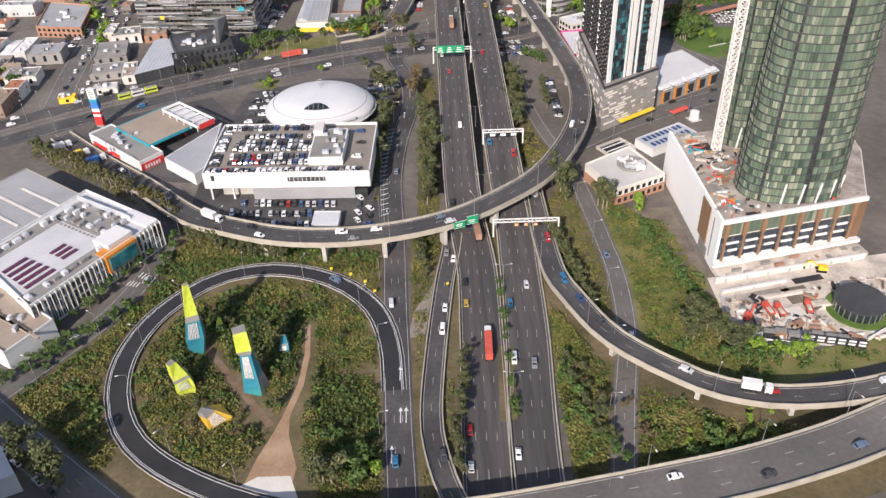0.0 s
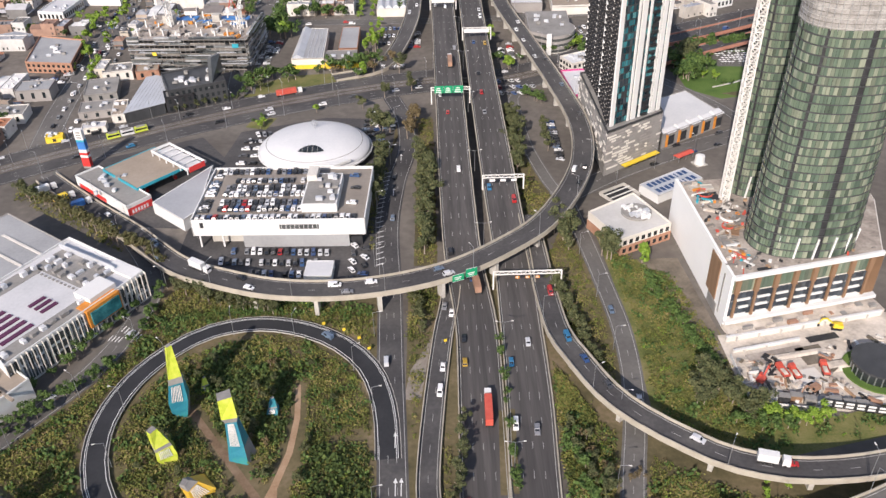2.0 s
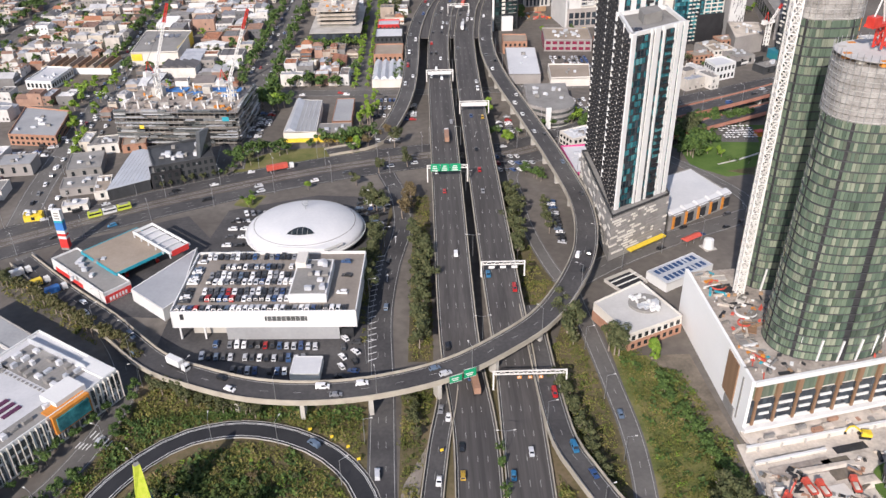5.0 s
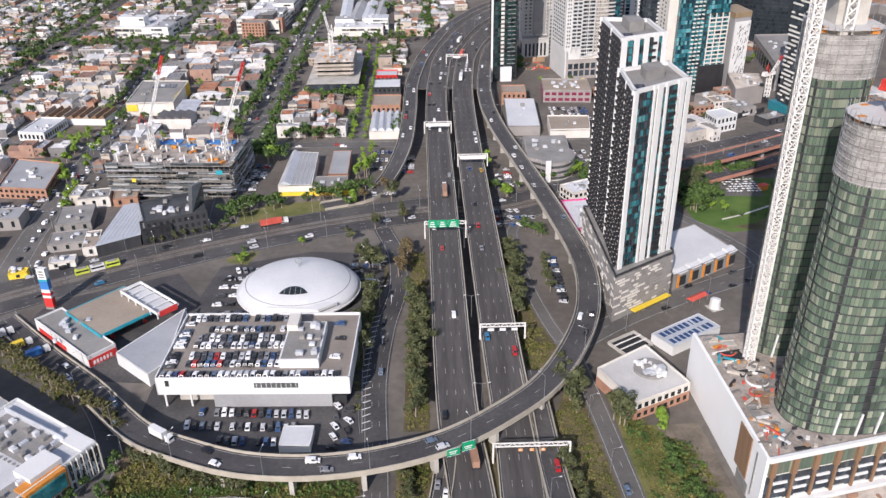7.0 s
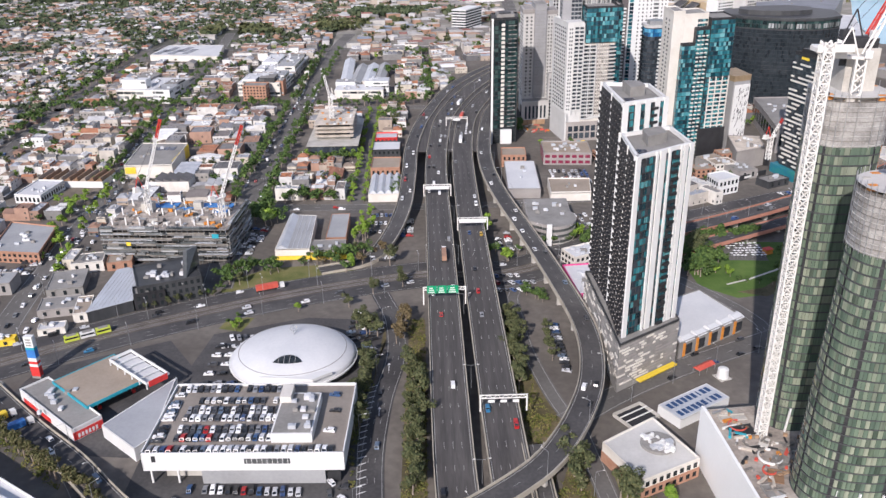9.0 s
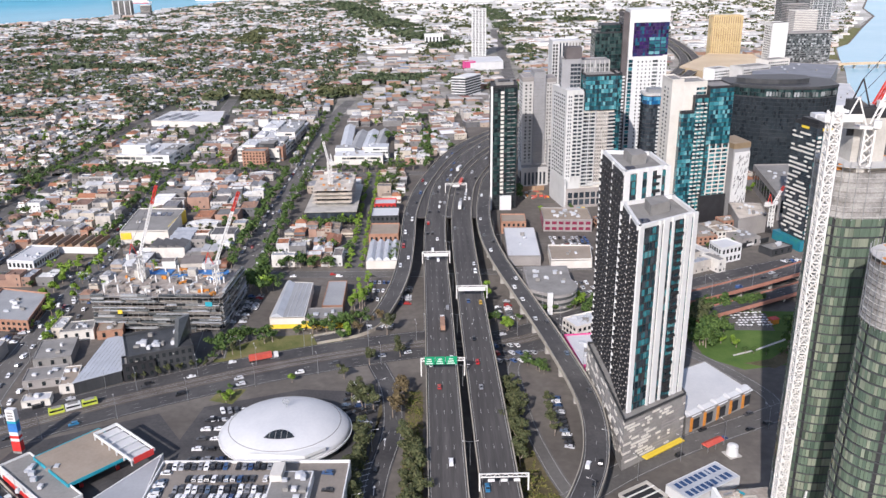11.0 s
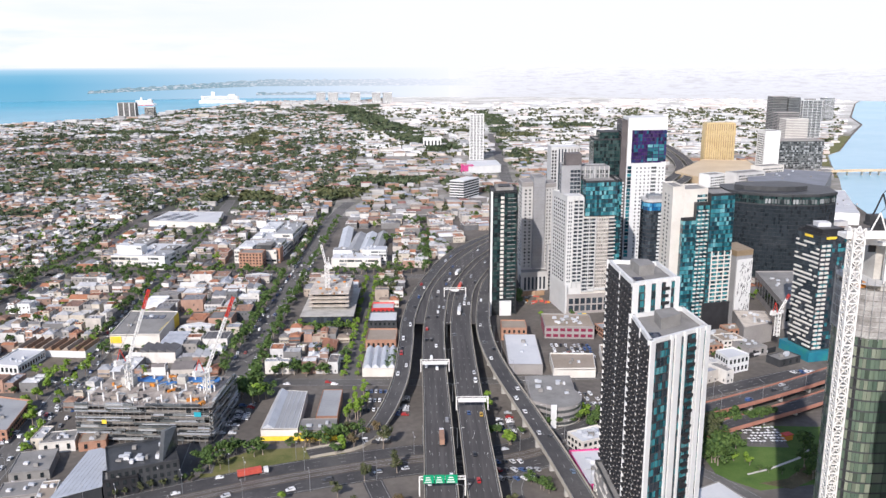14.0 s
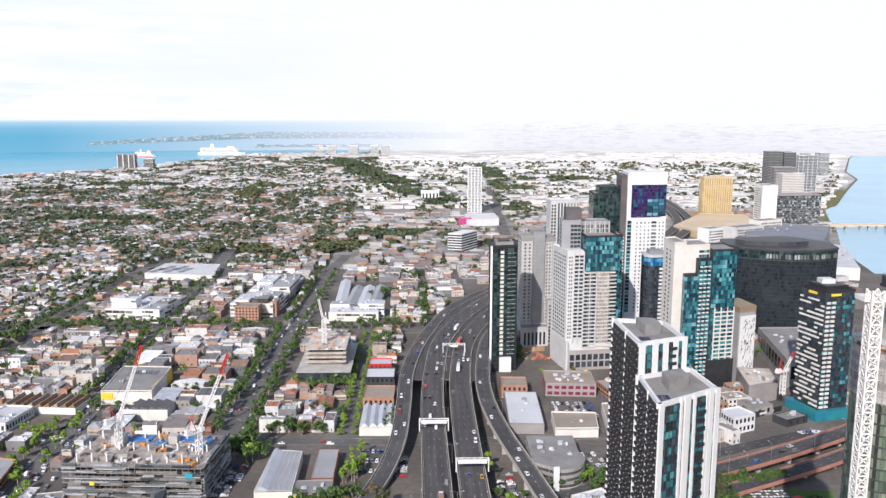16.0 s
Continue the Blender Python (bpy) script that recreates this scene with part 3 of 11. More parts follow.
def road(name, pts, width, label, mat="asphalt", lanes=2, elevated=False, barrier=True, piers=True, lift=0.06, edge=True, step=6.0, bar_mat="barrier", line_mat="line"):
    line = smooth(pts, step)
    LINES[name] = (line, width)
    root = thing(name, label, "road", kind="structure")
    h = width / 2
    part("deck" if elevated else "surface", strip(Geo(), line, -h, h, (-1.3 if elevated else -0.5) + lift, lift), mat, root)
    if edge:
        for off in (-h + 0.9, h - 0.9):
            part("edge_line", strip(Geo(), line, off - 0.1, off + 0.1, lift, lift + 0.02), line_mat, root, kind="stuff")
    lane = (width - 1.8) / lanes
    for k in range(1, lanes):
        g, off, i = Geo(), -h + 0.9 + lane * k, 0
        total = 0.0
        fine = smooth(pts, 3.0)
        for i in range(0, len(fine) - 2, 4):
            strip(g, fine, off - 0.07, off + 0.07, lift, lift + 0.02, i, i + 2)
        part("lane_marking", g, "line", root, kind="stuff")
    if barrier:
        for off in (-h, h):
            part("barrier", strip(Geo(), line, off - 0.19, off + 0.19, -1.2 if elevated else -0.3, 1.1), bar_mat, root, "pale concrete road barrier")
    if elevated and piers:
        s = sides(line)
        for i in range(2, len(line), max(1, int(26 / step))):
            p = line[i]
            if p.z > 3.5:
                ang = math.degrees(math.atan2(s[i].y, s[i].x))
                g = Geo().box(0, 0, 0, min(5.0, width * 0.4), 1.6, p.z - 2.2).box(0, 0, p.z - 2.4, width * 0.8, 1.8, 1.2)
                part("pier", g, "concrete", root, "concrete pier with a wide head", at=(p.x, p.y, 0), yaw=ang)
    return root


def on_road(name, share, offset):
    """Place and heading (degrees from +y, anticlockwise) on a road."""
    line, w = LINES[name]
    s = sides(line)
    f = share * (len(line) - 1)
    i = min(int(f), len(line) - 2)
    p = line[i].lerp(line[i + 1], f - i) + s[i] * offset
    return p, math.degrees(math.atan2(s[i].y, s[i].x))

# ---- ground, water, distance ----
structure("ground", Geo().add([(-7000, -600, 0), (7000, -600, 0), (7000, 7000, 0), (-7000, 7000, 0)], [(0, 1, 2, 3)]), "ground", "grey and brown city ground between the streets", "ground")


def sheet(name, poly, z, mat, label, category):
    g = Geo()
    g.prism([tuple(p) for p in poly], z - 0.3, z)
    return structure(name, g, mat, label, category)


sheet("sea", [(-7000, -500), (-3400, 1000), (-2500, 1800), (-1750, 2450), (-1313, 2752), (-1163, 2901), (-1060, 3050), (-1024, 3200), (-1010, 3430), (-930, 3699),
              (-815, 4186), (-513, 4370), (-292, 4503), (-128, 4900), (0, 7000), (-7000, 7000)], 0.35, "water", "pale blue calm bay water", "water")
sheet("quay", [(430, 1040), (560, 1150), (650, 1330), (742, 1526), (610, 1500), (470, 1300), (430, 1192)], 0.32, "yards", "pale paved quay beside the harbour", "ground")
sheet("river_park", [(740, 1528), (818, 1714), (892, 1879), (955, 1954), (1178, 2332), (1160, 2345), (925, 1975), (860, 1890), (785, 1722), (715, 1540)], 0.34, "grass", "narrow grassed river bank", "ground")
sheet("beach", [(-2500, 1770), (-1750, 2420), (-1313, 2722), (-1163, 2871), (-1163, 2905), (-1313, 2758), (-1750, 2456), (-2500, 1806)], 0.5, "sand", "narrow strip of pale beach sand", "beach")
sheet("river", [(600, 1150), (650, 1330), (742, 1526), (820, 1712), (894, 1877), (957, 1952), (1180, 2330), (1418, 2721), (1563, 3072), (2047, 3972), (2550, 4800), (6000, 7000), (7000, 1150)], 0.3, "harbour", "pale blue harbour water", "water")


def arc(a0, a1, r, z0, z1, n=40):
    g, vs, fs = Geo(), [], []
    for i in range(n + 1):
        a = radians(a0 + (a1 - a0) * i / n)
        vs += [(math.sin(a) * r, 50 + math.cos(a) * r, z0), (math.sin(a) * r, 50 + math.cos(a) * r, z1)]
    fs = [(2 * i, 2 * i + 2, 2 * i + 3, 2 * i + 1) for i in range(n)]
    return g.add(vs, fs)


# haze painted into glowing colours, white where sea and plain meet
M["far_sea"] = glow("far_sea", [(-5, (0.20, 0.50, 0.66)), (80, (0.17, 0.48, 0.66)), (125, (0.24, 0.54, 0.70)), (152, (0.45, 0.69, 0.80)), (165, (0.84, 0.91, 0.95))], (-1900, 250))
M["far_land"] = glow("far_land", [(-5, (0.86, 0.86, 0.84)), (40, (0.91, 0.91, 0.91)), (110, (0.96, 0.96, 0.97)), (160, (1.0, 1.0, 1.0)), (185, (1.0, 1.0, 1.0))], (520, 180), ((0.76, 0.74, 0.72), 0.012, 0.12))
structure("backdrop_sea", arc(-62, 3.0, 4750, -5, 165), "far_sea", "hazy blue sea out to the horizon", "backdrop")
M["far_sky"] = glow("far_sky", [(150, (1.0, 1.0, 1.0)), (600, (1.0, 1.0, 1.0)), (1500, (0.80, 0.90, 1.0)), (2600, (0.62, 0.80, 1.0))], (-2600, -100), ((0.78, 0.89, 1.0), 0.0007, 0.005))
structure("backdrop_sky", arc(-62, 62, 4790, 150, 2600), "far_sky", "bright hazy white sky above the horizon", "backdrop")
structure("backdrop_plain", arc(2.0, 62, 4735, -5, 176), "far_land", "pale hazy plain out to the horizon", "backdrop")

# ---- green land of the interchange ----
sheet("loop_garden", [(-112, 198), (-112, 218), (-98, 249), (-86, 260), (-68, 263), (-50, 259), (-31, 247), (-21, 236), (-20, 165), (-30, 145), (-58, 151), (-78, 160), (-94, 170), (-105, 183)], 0.03, "scrub", "dry scrubby ground inside the loop ramp", "ground")
sheet("verge_west", [(-118, 158), (-142, 190), (-150, 200), (-122, 236), (-113, 268), (-112, 300), (-60, 285), (-16, 285), (-16, 140), (-80, 128)], 0.01, "scrub", "scrubby verge outside the loop ramp", "ground")
sheet("verge_middle", [(-13, 140), (-12, 290), (-2, 300), (2, 300), (6, 262), (5, 140)], 0.02, "scrub", "planted verge between the carriageways", "ground")
sheet("verge_east", [(38, 140), (38, 290), (44, 300), (44, 250), (60, 212), (90, 186), (150, 190), (220, 215), (220, 165), (130, 150), (60, 130)], 0.02, "scrub", "scrubby verge beside the motorway", "ground")
sheet("verge_south", [(46, 300), (60, 340), (66, 310), (68, 255), (66, 215), (58, 215), (46, 250)], 0.02, "scrub", "planted strip between two ramps", "ground")
sheet("bank", [(70, 320), (72, 256), (70, 205), (100, 190), (170, 205), (170, 218), (130, 208), (105, 214), (104.5, 252), (98, 285), (88, 300), (78, 300)], 0.04, "grass", "grassed bank with darker shrubs", "ground")
sheet("median_strip", [(21.0, 150), (24.5, 215), (24.5, 290), (21.5, 300), (18.5, 300), (21, 250), (19, 215), (15, 150)], 0.05, "scrub", "narrow planted strip between the carriageways", "ground")
sheet("verge_north", [(-10, 300), (-8, 440), (0, 440), (0, 300)], 0.02, "scrub", "planted strip beside the elevated road", "ground")
sheet("verge_dealer", [(-30, 300), (-27, 340), (-22, 400), (-28, 440), (-16, 440), (-24, 395), (-28, 340)], 0.02, "scrub", "planted strip beside the car yard", "ground")
sheet("verge_ramp", [(39, 300), (39, 440), (46, 470), (46, 400), (56, 350), (46, 305)], 0.02, "scrub", "planted strip beside the elevated road", "ground")
sheet("park_lawn", [(150, 470), (166, 455), (205, 462), (230, 525), (160, 530), (150, 500)], 0.05, "lawn", "green park lawn with paths", "ground")
sheet("site_lane", [(84, 300), (101, 300), (104, 255), (104.5, 222), (97, 216), (94, 250), (91, 280)], 0.07, "dirt", "brown dirt lane beside the white wall", "ground")
sheet("building_site", [(103, 250), (103, 222), (110, 214), (135, 210), (150, 213), (190, 230), (200, 262), (180, 262)], 0.08, "rubble", "pale rubble of a building site", "ground")
sheet("garden_path", [(-51, 231), (-49.2, 231), (-47.6, 215), (-48.2, 200), (-51.2, 186), (-50.5, 178), (-46.5, 165), (-47, 160), (-62, 158), (-59, 170), (-56, 178), (-53.6, 186), (-50.4, 200), (-49.6, 215)], 0.10, "earth", "brown earth garden path", "path")
sheet("garden_forecourt", [(-64, 158), (-58, 162), (-48, 162), (-44, 152), (-62, 151)], 0.14, "pale_concrete", "pale concrete forecourt beside the ramp", "path")
sheet("garden_walk", [(-86.6, 220), (-84.4, 221), (-56, 183), (-58.2, 181.5)], 0.09, "dirt_walk", "straight brown earth walk between sculptures", "path")
sheet("gore_gravel", [(-3, 254), (-11, 236), (-13, 222), (-7, 222), (-5, 238)], 0.06, "gravel", "tan gravel wedge between two roads", "ground")
sheet("dealer_yard", [(-112, 300), (-90, 290), (-50, 283), (-25, 290), (-27, 330), (-20, 440), (-60, 445), (-105, 430), (-112, 380)], 0.03, "asphalt", "asphalt yard of the car dealer", "yard")
sheet("servo_yard", [(-185, 372), (-150, 338), (-112, 334), (-108, 400), (-125, 425), (-180, 400)], 0.055, "asphalt", "asphalt forecourt of the filling station", "yard")

# ---- roads ----
road("motorway_west", [(12, 60, 0), (12, 158, 0), (13.5, 220, 0), (14, 260, 0.3), (11, 300, 2.5), (10, 340, 6), (9.7, 420, 10), (9.5, 520, 11), (9.5, 640, 11), (13, 720, 11), (22, 800, 11), (52, 905, 11), (100, 1000, 11), (180, 1110, 11), (330, 1300, 11), (480, 1600, 9), (560, 2000, 5), (600, 2400, 1)],
     15.5, "dark asphalt motorway carriageway with four lanes and concrete barriers", "asphalt_motorway", lanes=4, elevated=True)
road("motorway_east", [(26, 60, 0), (26.5, 158, 0), (30, 220, 0), (31, 260, 0.3), (31.5, 300, 2.5), (30.5, 340, 6), (29.5, 420, 10), (29, 520, 11), (29.5, 640, 11), (33, 720, 11), (43, 800, 11), (72, 895, 11), (118, 985, 11), (198, 1095, 11), (348, 1285, 11), (500, 1590, 9), (580, 1990, 5), (620, 2400, 1)],
     15.5, "dark asphalt motorway carriageway with three lanes and concrete barriers", "asphalt_motorway", lanes=4, elevated=True)
road("motorway_slip_west", [(-60, 500, 0.3), (-34, 511, 1), (-22, 535, 4), (-13, 580, 8), (-10, 640, 10.5), (-8, 710, 11), (4, 800, 11), (33, 915, 11), (82, 1012, 11), (164, 1124, 11)], 10.0, "curved slip road rising onto the motorway", lanes=2, elevated=True)
road("flyover", [(-195, 385, 0.2), (-165, 356, 0.4), (-137, 330, 2), (-108, 298, 6), (-88, 284, 9), (-65, 273.5, 10.8), (-41, 270.5, 11.2), (-17, 273.5, 11.2), (7, 282, 11.2), (28, 296.5, 11.2), (46, 314, 11.2), (61.5, 341, 11.2), (71.5, 370, 11.2), (75.5, 408, 11.2), (70.5, 460, 11.2), (61.5, 525, 11.2), (51, 597, 11.2), (47, 660, 11.2), (51, 730, 11.2), (63, 810, 11.2), (92, 890, 11.2), (136, 975, 11.2)],
     10.5, "long curved elevated ramp of concrete with a dark asphalt deck", lanes=2, elevated=True)
road("ramp_east", [(41, 330, 4.5), (42, 296, 2.3), (42.5, 272, 3), (43.8, 250, 4.5), (47.5, 236, 6), (55, 216.5, 7), (64, 204.5, 7), (77, 193, 7), (89.5, 185, 7), (110, 180.5, 7), (142, 184, 7), (190, 200, 7), (260, 235, 6)], 8.5, "curved elevated ramp sweeping away from the motorway", lanes=2, elevated=True)
road("overpass_south", [(-60, 138, 6), (0, 137.5, 7), (65, 148, 7), (100, 156, 7), (134, 168, 7), (190, 195, 7), (260, 240, 7)], 15.5, "wide elevated road crossing over the motorway", "asphalt_old", lanes=3, elevated=True)
LOOP_START = [(-17.5, 196, 0.02), (-18.5, 212, 0.05), (-21, 226, 0.1), (-26, 239, 0.3), (-36, 251, 0.6)]
road("loop_ramp", LOOP_START + [(-50, 259.5, 1), (-68, 264, 1), (-86, 260.5, 1), (-99, 250, 1), (-109, 234, 1), (-113, 215, 1), (-110.5, 197, 1), (-103.5, 182, 1), (-93, 170.5, 1), (-77, 160, 1), (-59, 152, 1), (-40, 146, 1.5)], 8.2, "tight circular loop ramp of fresh black asphalt", "asphalt_new", lanes=1, lift=0.10, line_mat="white", barrier=False)
road("slip_middle", [(6, 290, 0.5), (4, 272, 0.2), (1, 253, 0.1), (-3, 215, 0.2), (-5, 183, 0.8), (-3, 165, 1.5), (1, 150, 2.5), (6, 138, 3.5)], 7.2, "narrow two-lane slip road beside the motorway", lanes=2, lift=0.08)
road("service_road", [(-13, 120, 0), (-14, 153, 0), (-15.5, 179, 0), (-17, 216, 0), (-18, 240, 0), (-19.5, 285, 0), (-21.5, 330, 0), (-19, 370, 0), (-14, 405, 0), (-16, 440, 0), (-24, 470, 0)], 10.0, "straight asphalt service road with white lane arrows", lanes=3, barrier=False, lift=0.11)
road("lower_road", [(62, 345, 0), (65, 310, 0), (67, 284, 0), (68.5, 256, 0), (67, 229, 0), (63, 206, 0), (58, 185, 0), (51, 150, 0), (45, 110, 0)], 8.0, "single carriageway passing under the curved ramp", "asphalt_old", lanes=2, barrier=False)
road("lower_loop", [(62, 345, 0), (55, 368, 0), (48.5, 408, 0), (47.5, 440, 0), (47, 462, 0), (54, 478, 0), (68, 486, 0)], 7.0, "small loop road under the elevated ramp", "asphalt_old", lanes=1, barrier=False, lift=0.08)
road("tram_boulevard", [(-330, 320, 0), (-260, 368, 0), (-206, 405, 0), (-141, 442, 0), (-71, 473, 0), (0, 493, 0), (37, 490, 0), (70, 503, 0), (110, 528, 0), (170, 560, 0), (260, 600, 0)], 33.0, "wide boulevard with tram tracks down its middle", lanes=8, barrier=False, lift=0.13)
road("west_street", [(-190, 150, 0), (-155, 196, 0), (-139, 219, 0), (-126, 240, 0), (-118, 267, 0), (-118, 295, 0), (-139, 330, 0), (-174, 365, 0), (-196, 390, 0)], 9.5, "grey street along the office building", "asphalt_old", lanes=2, barrier=False, lift=0.09)
road("south_west_street", [(-190, 225, 0), (-147, 188, 0), (-121, 167, 0), (-80, 135, 0)], 13.0, "broad street in deep shade", "asphalt_old", lanes=3, barrier=False, lift=0.10)
road("lot_street", [(58, 350, 0), (86, 371, 0), (115, 388, 0), (156, 408, 0), (200, 430, 0)], 13.0, "street with parked cars beside the apartment tower", "asphalt_old", lanes=2, barrier=False, lift=0.10)
road("park_street", [(160, 408, 0), (168, 424, 0), (160, 448, 0), (142, 478, 0), (128, 500, 0), (112, 525, 0)], 8.0, "narrow street beside the park", "asphalt_old", lanes=2, barrier=False, lift=0.07)
road("harbour_bridge", [(700, 1560, 6), (800, 1560, 9), (1000, 1545, 10), (1400, 1500, 10)], 16.0, "low brown bridge over the harbour water", "copper_roof", lanes=3, elevated=True, step=20, bar_mat="copper_roof")
road("viaduct", [(120, 520, 6.5), (166, 536, 7), (240, 574, 7), (330, 630, 7), (460, 720, 7)], 13.0, "elevated road with brick-coloured parapets", lanes=3, elevated=True, bar_mat="red_rail")
road("viaduct_lower", [(120, 492, 4), (160, 512, 5), (240, 553, 5), (330, 608, 5), (460, 690, 5)], 11.0, "second elevated road beside the viaduct", lanes=3, elevated=True, bar_mat="red_rail")
road("street_one", [(-210, 420, 0), (-217, 470, 0), (-223, 550, 0), (-230, 655, 0), (-246, 847, 0), (-266, 1151, 0), (-282, 1330, 0)], 15.0, "long straight street lined with parked cars", "asphalt_old", lanes=4, barrier=False)
road("street_two", [(-115, 480, 0), (-120, 540, 0), (-122, 600, 0), (-123, 687, 0), (-119, 858, 0), (-115, 1160, 0), (-103, 1303, 0)], 18.0, "broad straight street lined with trees", "asphalt_old", lanes=4, barrier=False, lift=0.07)
road("street_three", [(-340, 430, 0), (-346, 620, 0), (-354, 761, 0), (-363, 967, 0), (-351, 1240, 0)], 12.0, "long straight suburban street", "asphalt_old", lanes=2, barrier=False, lift=0.05)
road("lane_east", [(-46, 590, 0), (-46, 700, 0), (-46, 870, 0)], 7.0, "narrow lane lined with young trees", "asphalt_old", lanes=1, barrier=False, edge=False)
road("cross_street", [(-500, 640, 0), (-346, 622, 0), (-225, 606, 0), (-122, 604, 0), (-20, 600, 0), (40, 600, 0), (140, 610, 0)], 12.0, "cross street of the old suburb", "asphalt_old", lanes=2, barrier=False, lift=0.05)
road("cross_street_far", [(-600, 890, 0), (-360, 888, 0), (-248, 884, 0), (-119, 872, 0), (5, 870, 0)], 12.0, "cross street lined with green trees", "asphalt_old", lanes=2, barrier=False, lift=0.05)
road("cross_street_third", [(-700, 1215, 0), (-351, 1200, 0), (-266, 1196, 0), (-113, 1185, 0), (60, 1190, 0)], 12.0, "distant cross street", "asphalt_old", lanes=2, barrier=False, lift=0.05)
road("far_avenue", [(150, 1500, 0), (180, 2000, 0), (206, 2461, 0), (274, 3184, 0), (400, 4500, 0)], 22.0, "long straight avenue running to the horizon", "asphalt_old", lanes=4, barrier=False, lift=0.05, step=40)

# broad shared deck where the ramps run beside the motorway
_line = [q for q in LINES["motorway_west"][0] if 690 < q.y < 1010]
joined = thing("motorway_join", "broad shared asphalt deck between the ramps and the motorway", "road", kind="structure")
part("deck", strip(Geo(), _line, -24, 36, -1.0, -0.04), "asphalt_motorway", joined)

# painted hatching and arrows of the service road
hatching = thing("road_hatching", "white painted hatching and arrows on the service road", "road marking", kind="structure")
part("hatch_edge", strip(Geo(), smooth([(-25.5, 300, 0), (-27.5, 345, 0), (-24.5, 385, 0)]), -0.12, 0.12, 0.13, 0.15), "line", hatching)
for i in range(20):
    y = 302 + i * 4.1
    x = float(np.interp(y, [300, 345, 385], [-24.0, -26.0, -22.8]))
    part("hatch_bar", Geo().box(x, y, 0.125, 3.6, 0.4, 0.03, 25), "white", hatching)
for x, y in ((-15, 184), (-13.2, 184), (-15.5, 203), (-17.5, 168), (-20, 360), (-17, 395)):
    arrow = part("arrow", Geo().box(0, 0, 0.125, 0.3, 5, 0.03), "white", hatching, at=(x, y, 0))
    part("arrow_head", Geo().prism([(-0.7, 2.5), (0.7, 2.5), (0, 4.4)], 0.125, 0.155), "white", arrow)

# tram reserve in the boulevard
_line, _w = LINES["tram_boulevard"]
tram_reserve = thing("tram_reserve", "brown ballast strip with four steel tram rails", "tram track", kind="structure")
part("ballast", strip(Geo(), _line, -4.6, 4.6, 0.13, 0.2), "ballast", tram_reserve)
for _o in (-3.0, -1.5, 1.5, 3.0):
    part("rail", strip(Geo(), _line, _o - 0.06, _o + 0.06, 0.2, 0.26), "steel", tram_reserve)

# pale kerbs of the loop, and a zebra crossing on the street by the offices
_line, _w = LINES["loop_ramp"]
loop_kerbs = thing("loop_kerbs", "thin pale concrete kerbs along the loop ramp", "kerb", kind="structure")
for _o in (-4.2, 4.2):
    part("kerb", strip(Geo(), _line, _o - 0.1, _o + 0.1, -0.2, 0.2), "concrete", loop_kerbs)
part("inner_line", strip(Geo(), _line, 2.6, 2.75, 0.10, 0.125), "white", loop_kerbs)
zebra = thing("zebra_crossing", "white zebra crossing bars on grey asphalt", "road marking", kind="structure")
for _i in range(7):
    part("zebra_bar", Geo().box(-121.0 + _i * 1.45, 264.6 - _i * 1.0, 0.095, 0.5, 3.4, 0.025, -20), "white", zebra)
for _i in range(4):
    part("zebra_bar", Geo().box(-124.5 + _i * 1.35, 259.4 - _i * 0.4, 0.095, 0.45, 3.0, 0.025, -20), "white", zebra)

# ---- large buildings ----
RNG = random.Random(11)


def centre(poly):
    return sum(p[0] for p in poly) / len(poly), sum(p[1] for p in poly) / len(poly)


def grow(poly, d):
    """A convex, anticlockwise outline moved outwards by d."""
    n, res = len(poly), []
    for i in range(n):
        a, b, c = Vector(poly[i - 1]), Vector(poly[i]), Vector(poly[(i + 1) % n])
        n1 = Vector(((b - a).y, -(b - a).x)).normalized()
        n2 = Vector(((c - b).y, -(c - b).x)).normalized()
        k = (n1 + n2) / max(0.3, 1 + n1.dot(n2))
        res.append(tuple(b + k * d))
    return res


def rect(x, y, w, d, yaw=0.0):
    c, s = math.cos(radians(yaw)), math.sin(radians(yaw))
    return [(x + c * a * w / 2 - s * b * d / 2, y + s * a * w / 2 + c * b * d / 2) for a, b in ((-1, -1), (1, -1), (1, 1), (-1, 1))]


def local(poly):
    cx, cy = centre(poly)
    return (cx, cy), [(x - cx, y - cy) for x, y in poly]


def along(geo, a, b, n, z, w, out, h, shift=0.0, margin=0.5, start=0):
    """n boxes spread along the wall a to b, standing out from it."""
    a, b = Vector(a), Vector(b)
    d = b - a
    length = d.length
    d.normalize()
    nrm = Vector((d.y, -d.x))
    yaw = math.degrees(math.atan2(d.y, d.x))
    for i in range(start, n):
        s = margin + (length - 2 * margin) * (i + 0.5) / n + shift
        p = a + d * s + nrm * out / 2
        geo.box(p.x, p.y, z, w, abs(out) + 0.3, h, yaw)
    return geo


def hollow_roof(root, poly, z, mat, parapet_mat, height=1.0, width=0.4):
    """A roof sheet inside a standing parapet."""
    part("roof", Geo().prism(grow(poly, -0.3), z - 0.3, z + 0.02), mat, root)
    g = Geo()
    for i in range(len(poly)):
        a, b = Vector(poly[i]), Vector(poly[(i + 1) % len(poly)])
        d = (b - a).normalized()
        nrm = Vector((d.y, -d.x))
        q = [a - d * 0.0, b, b - nrm * width, a - nrm * width]
        g.prism([tuple(v) for v in q], z - 0.4, z + height)
    part("parapet", g, parapet_mat, root)


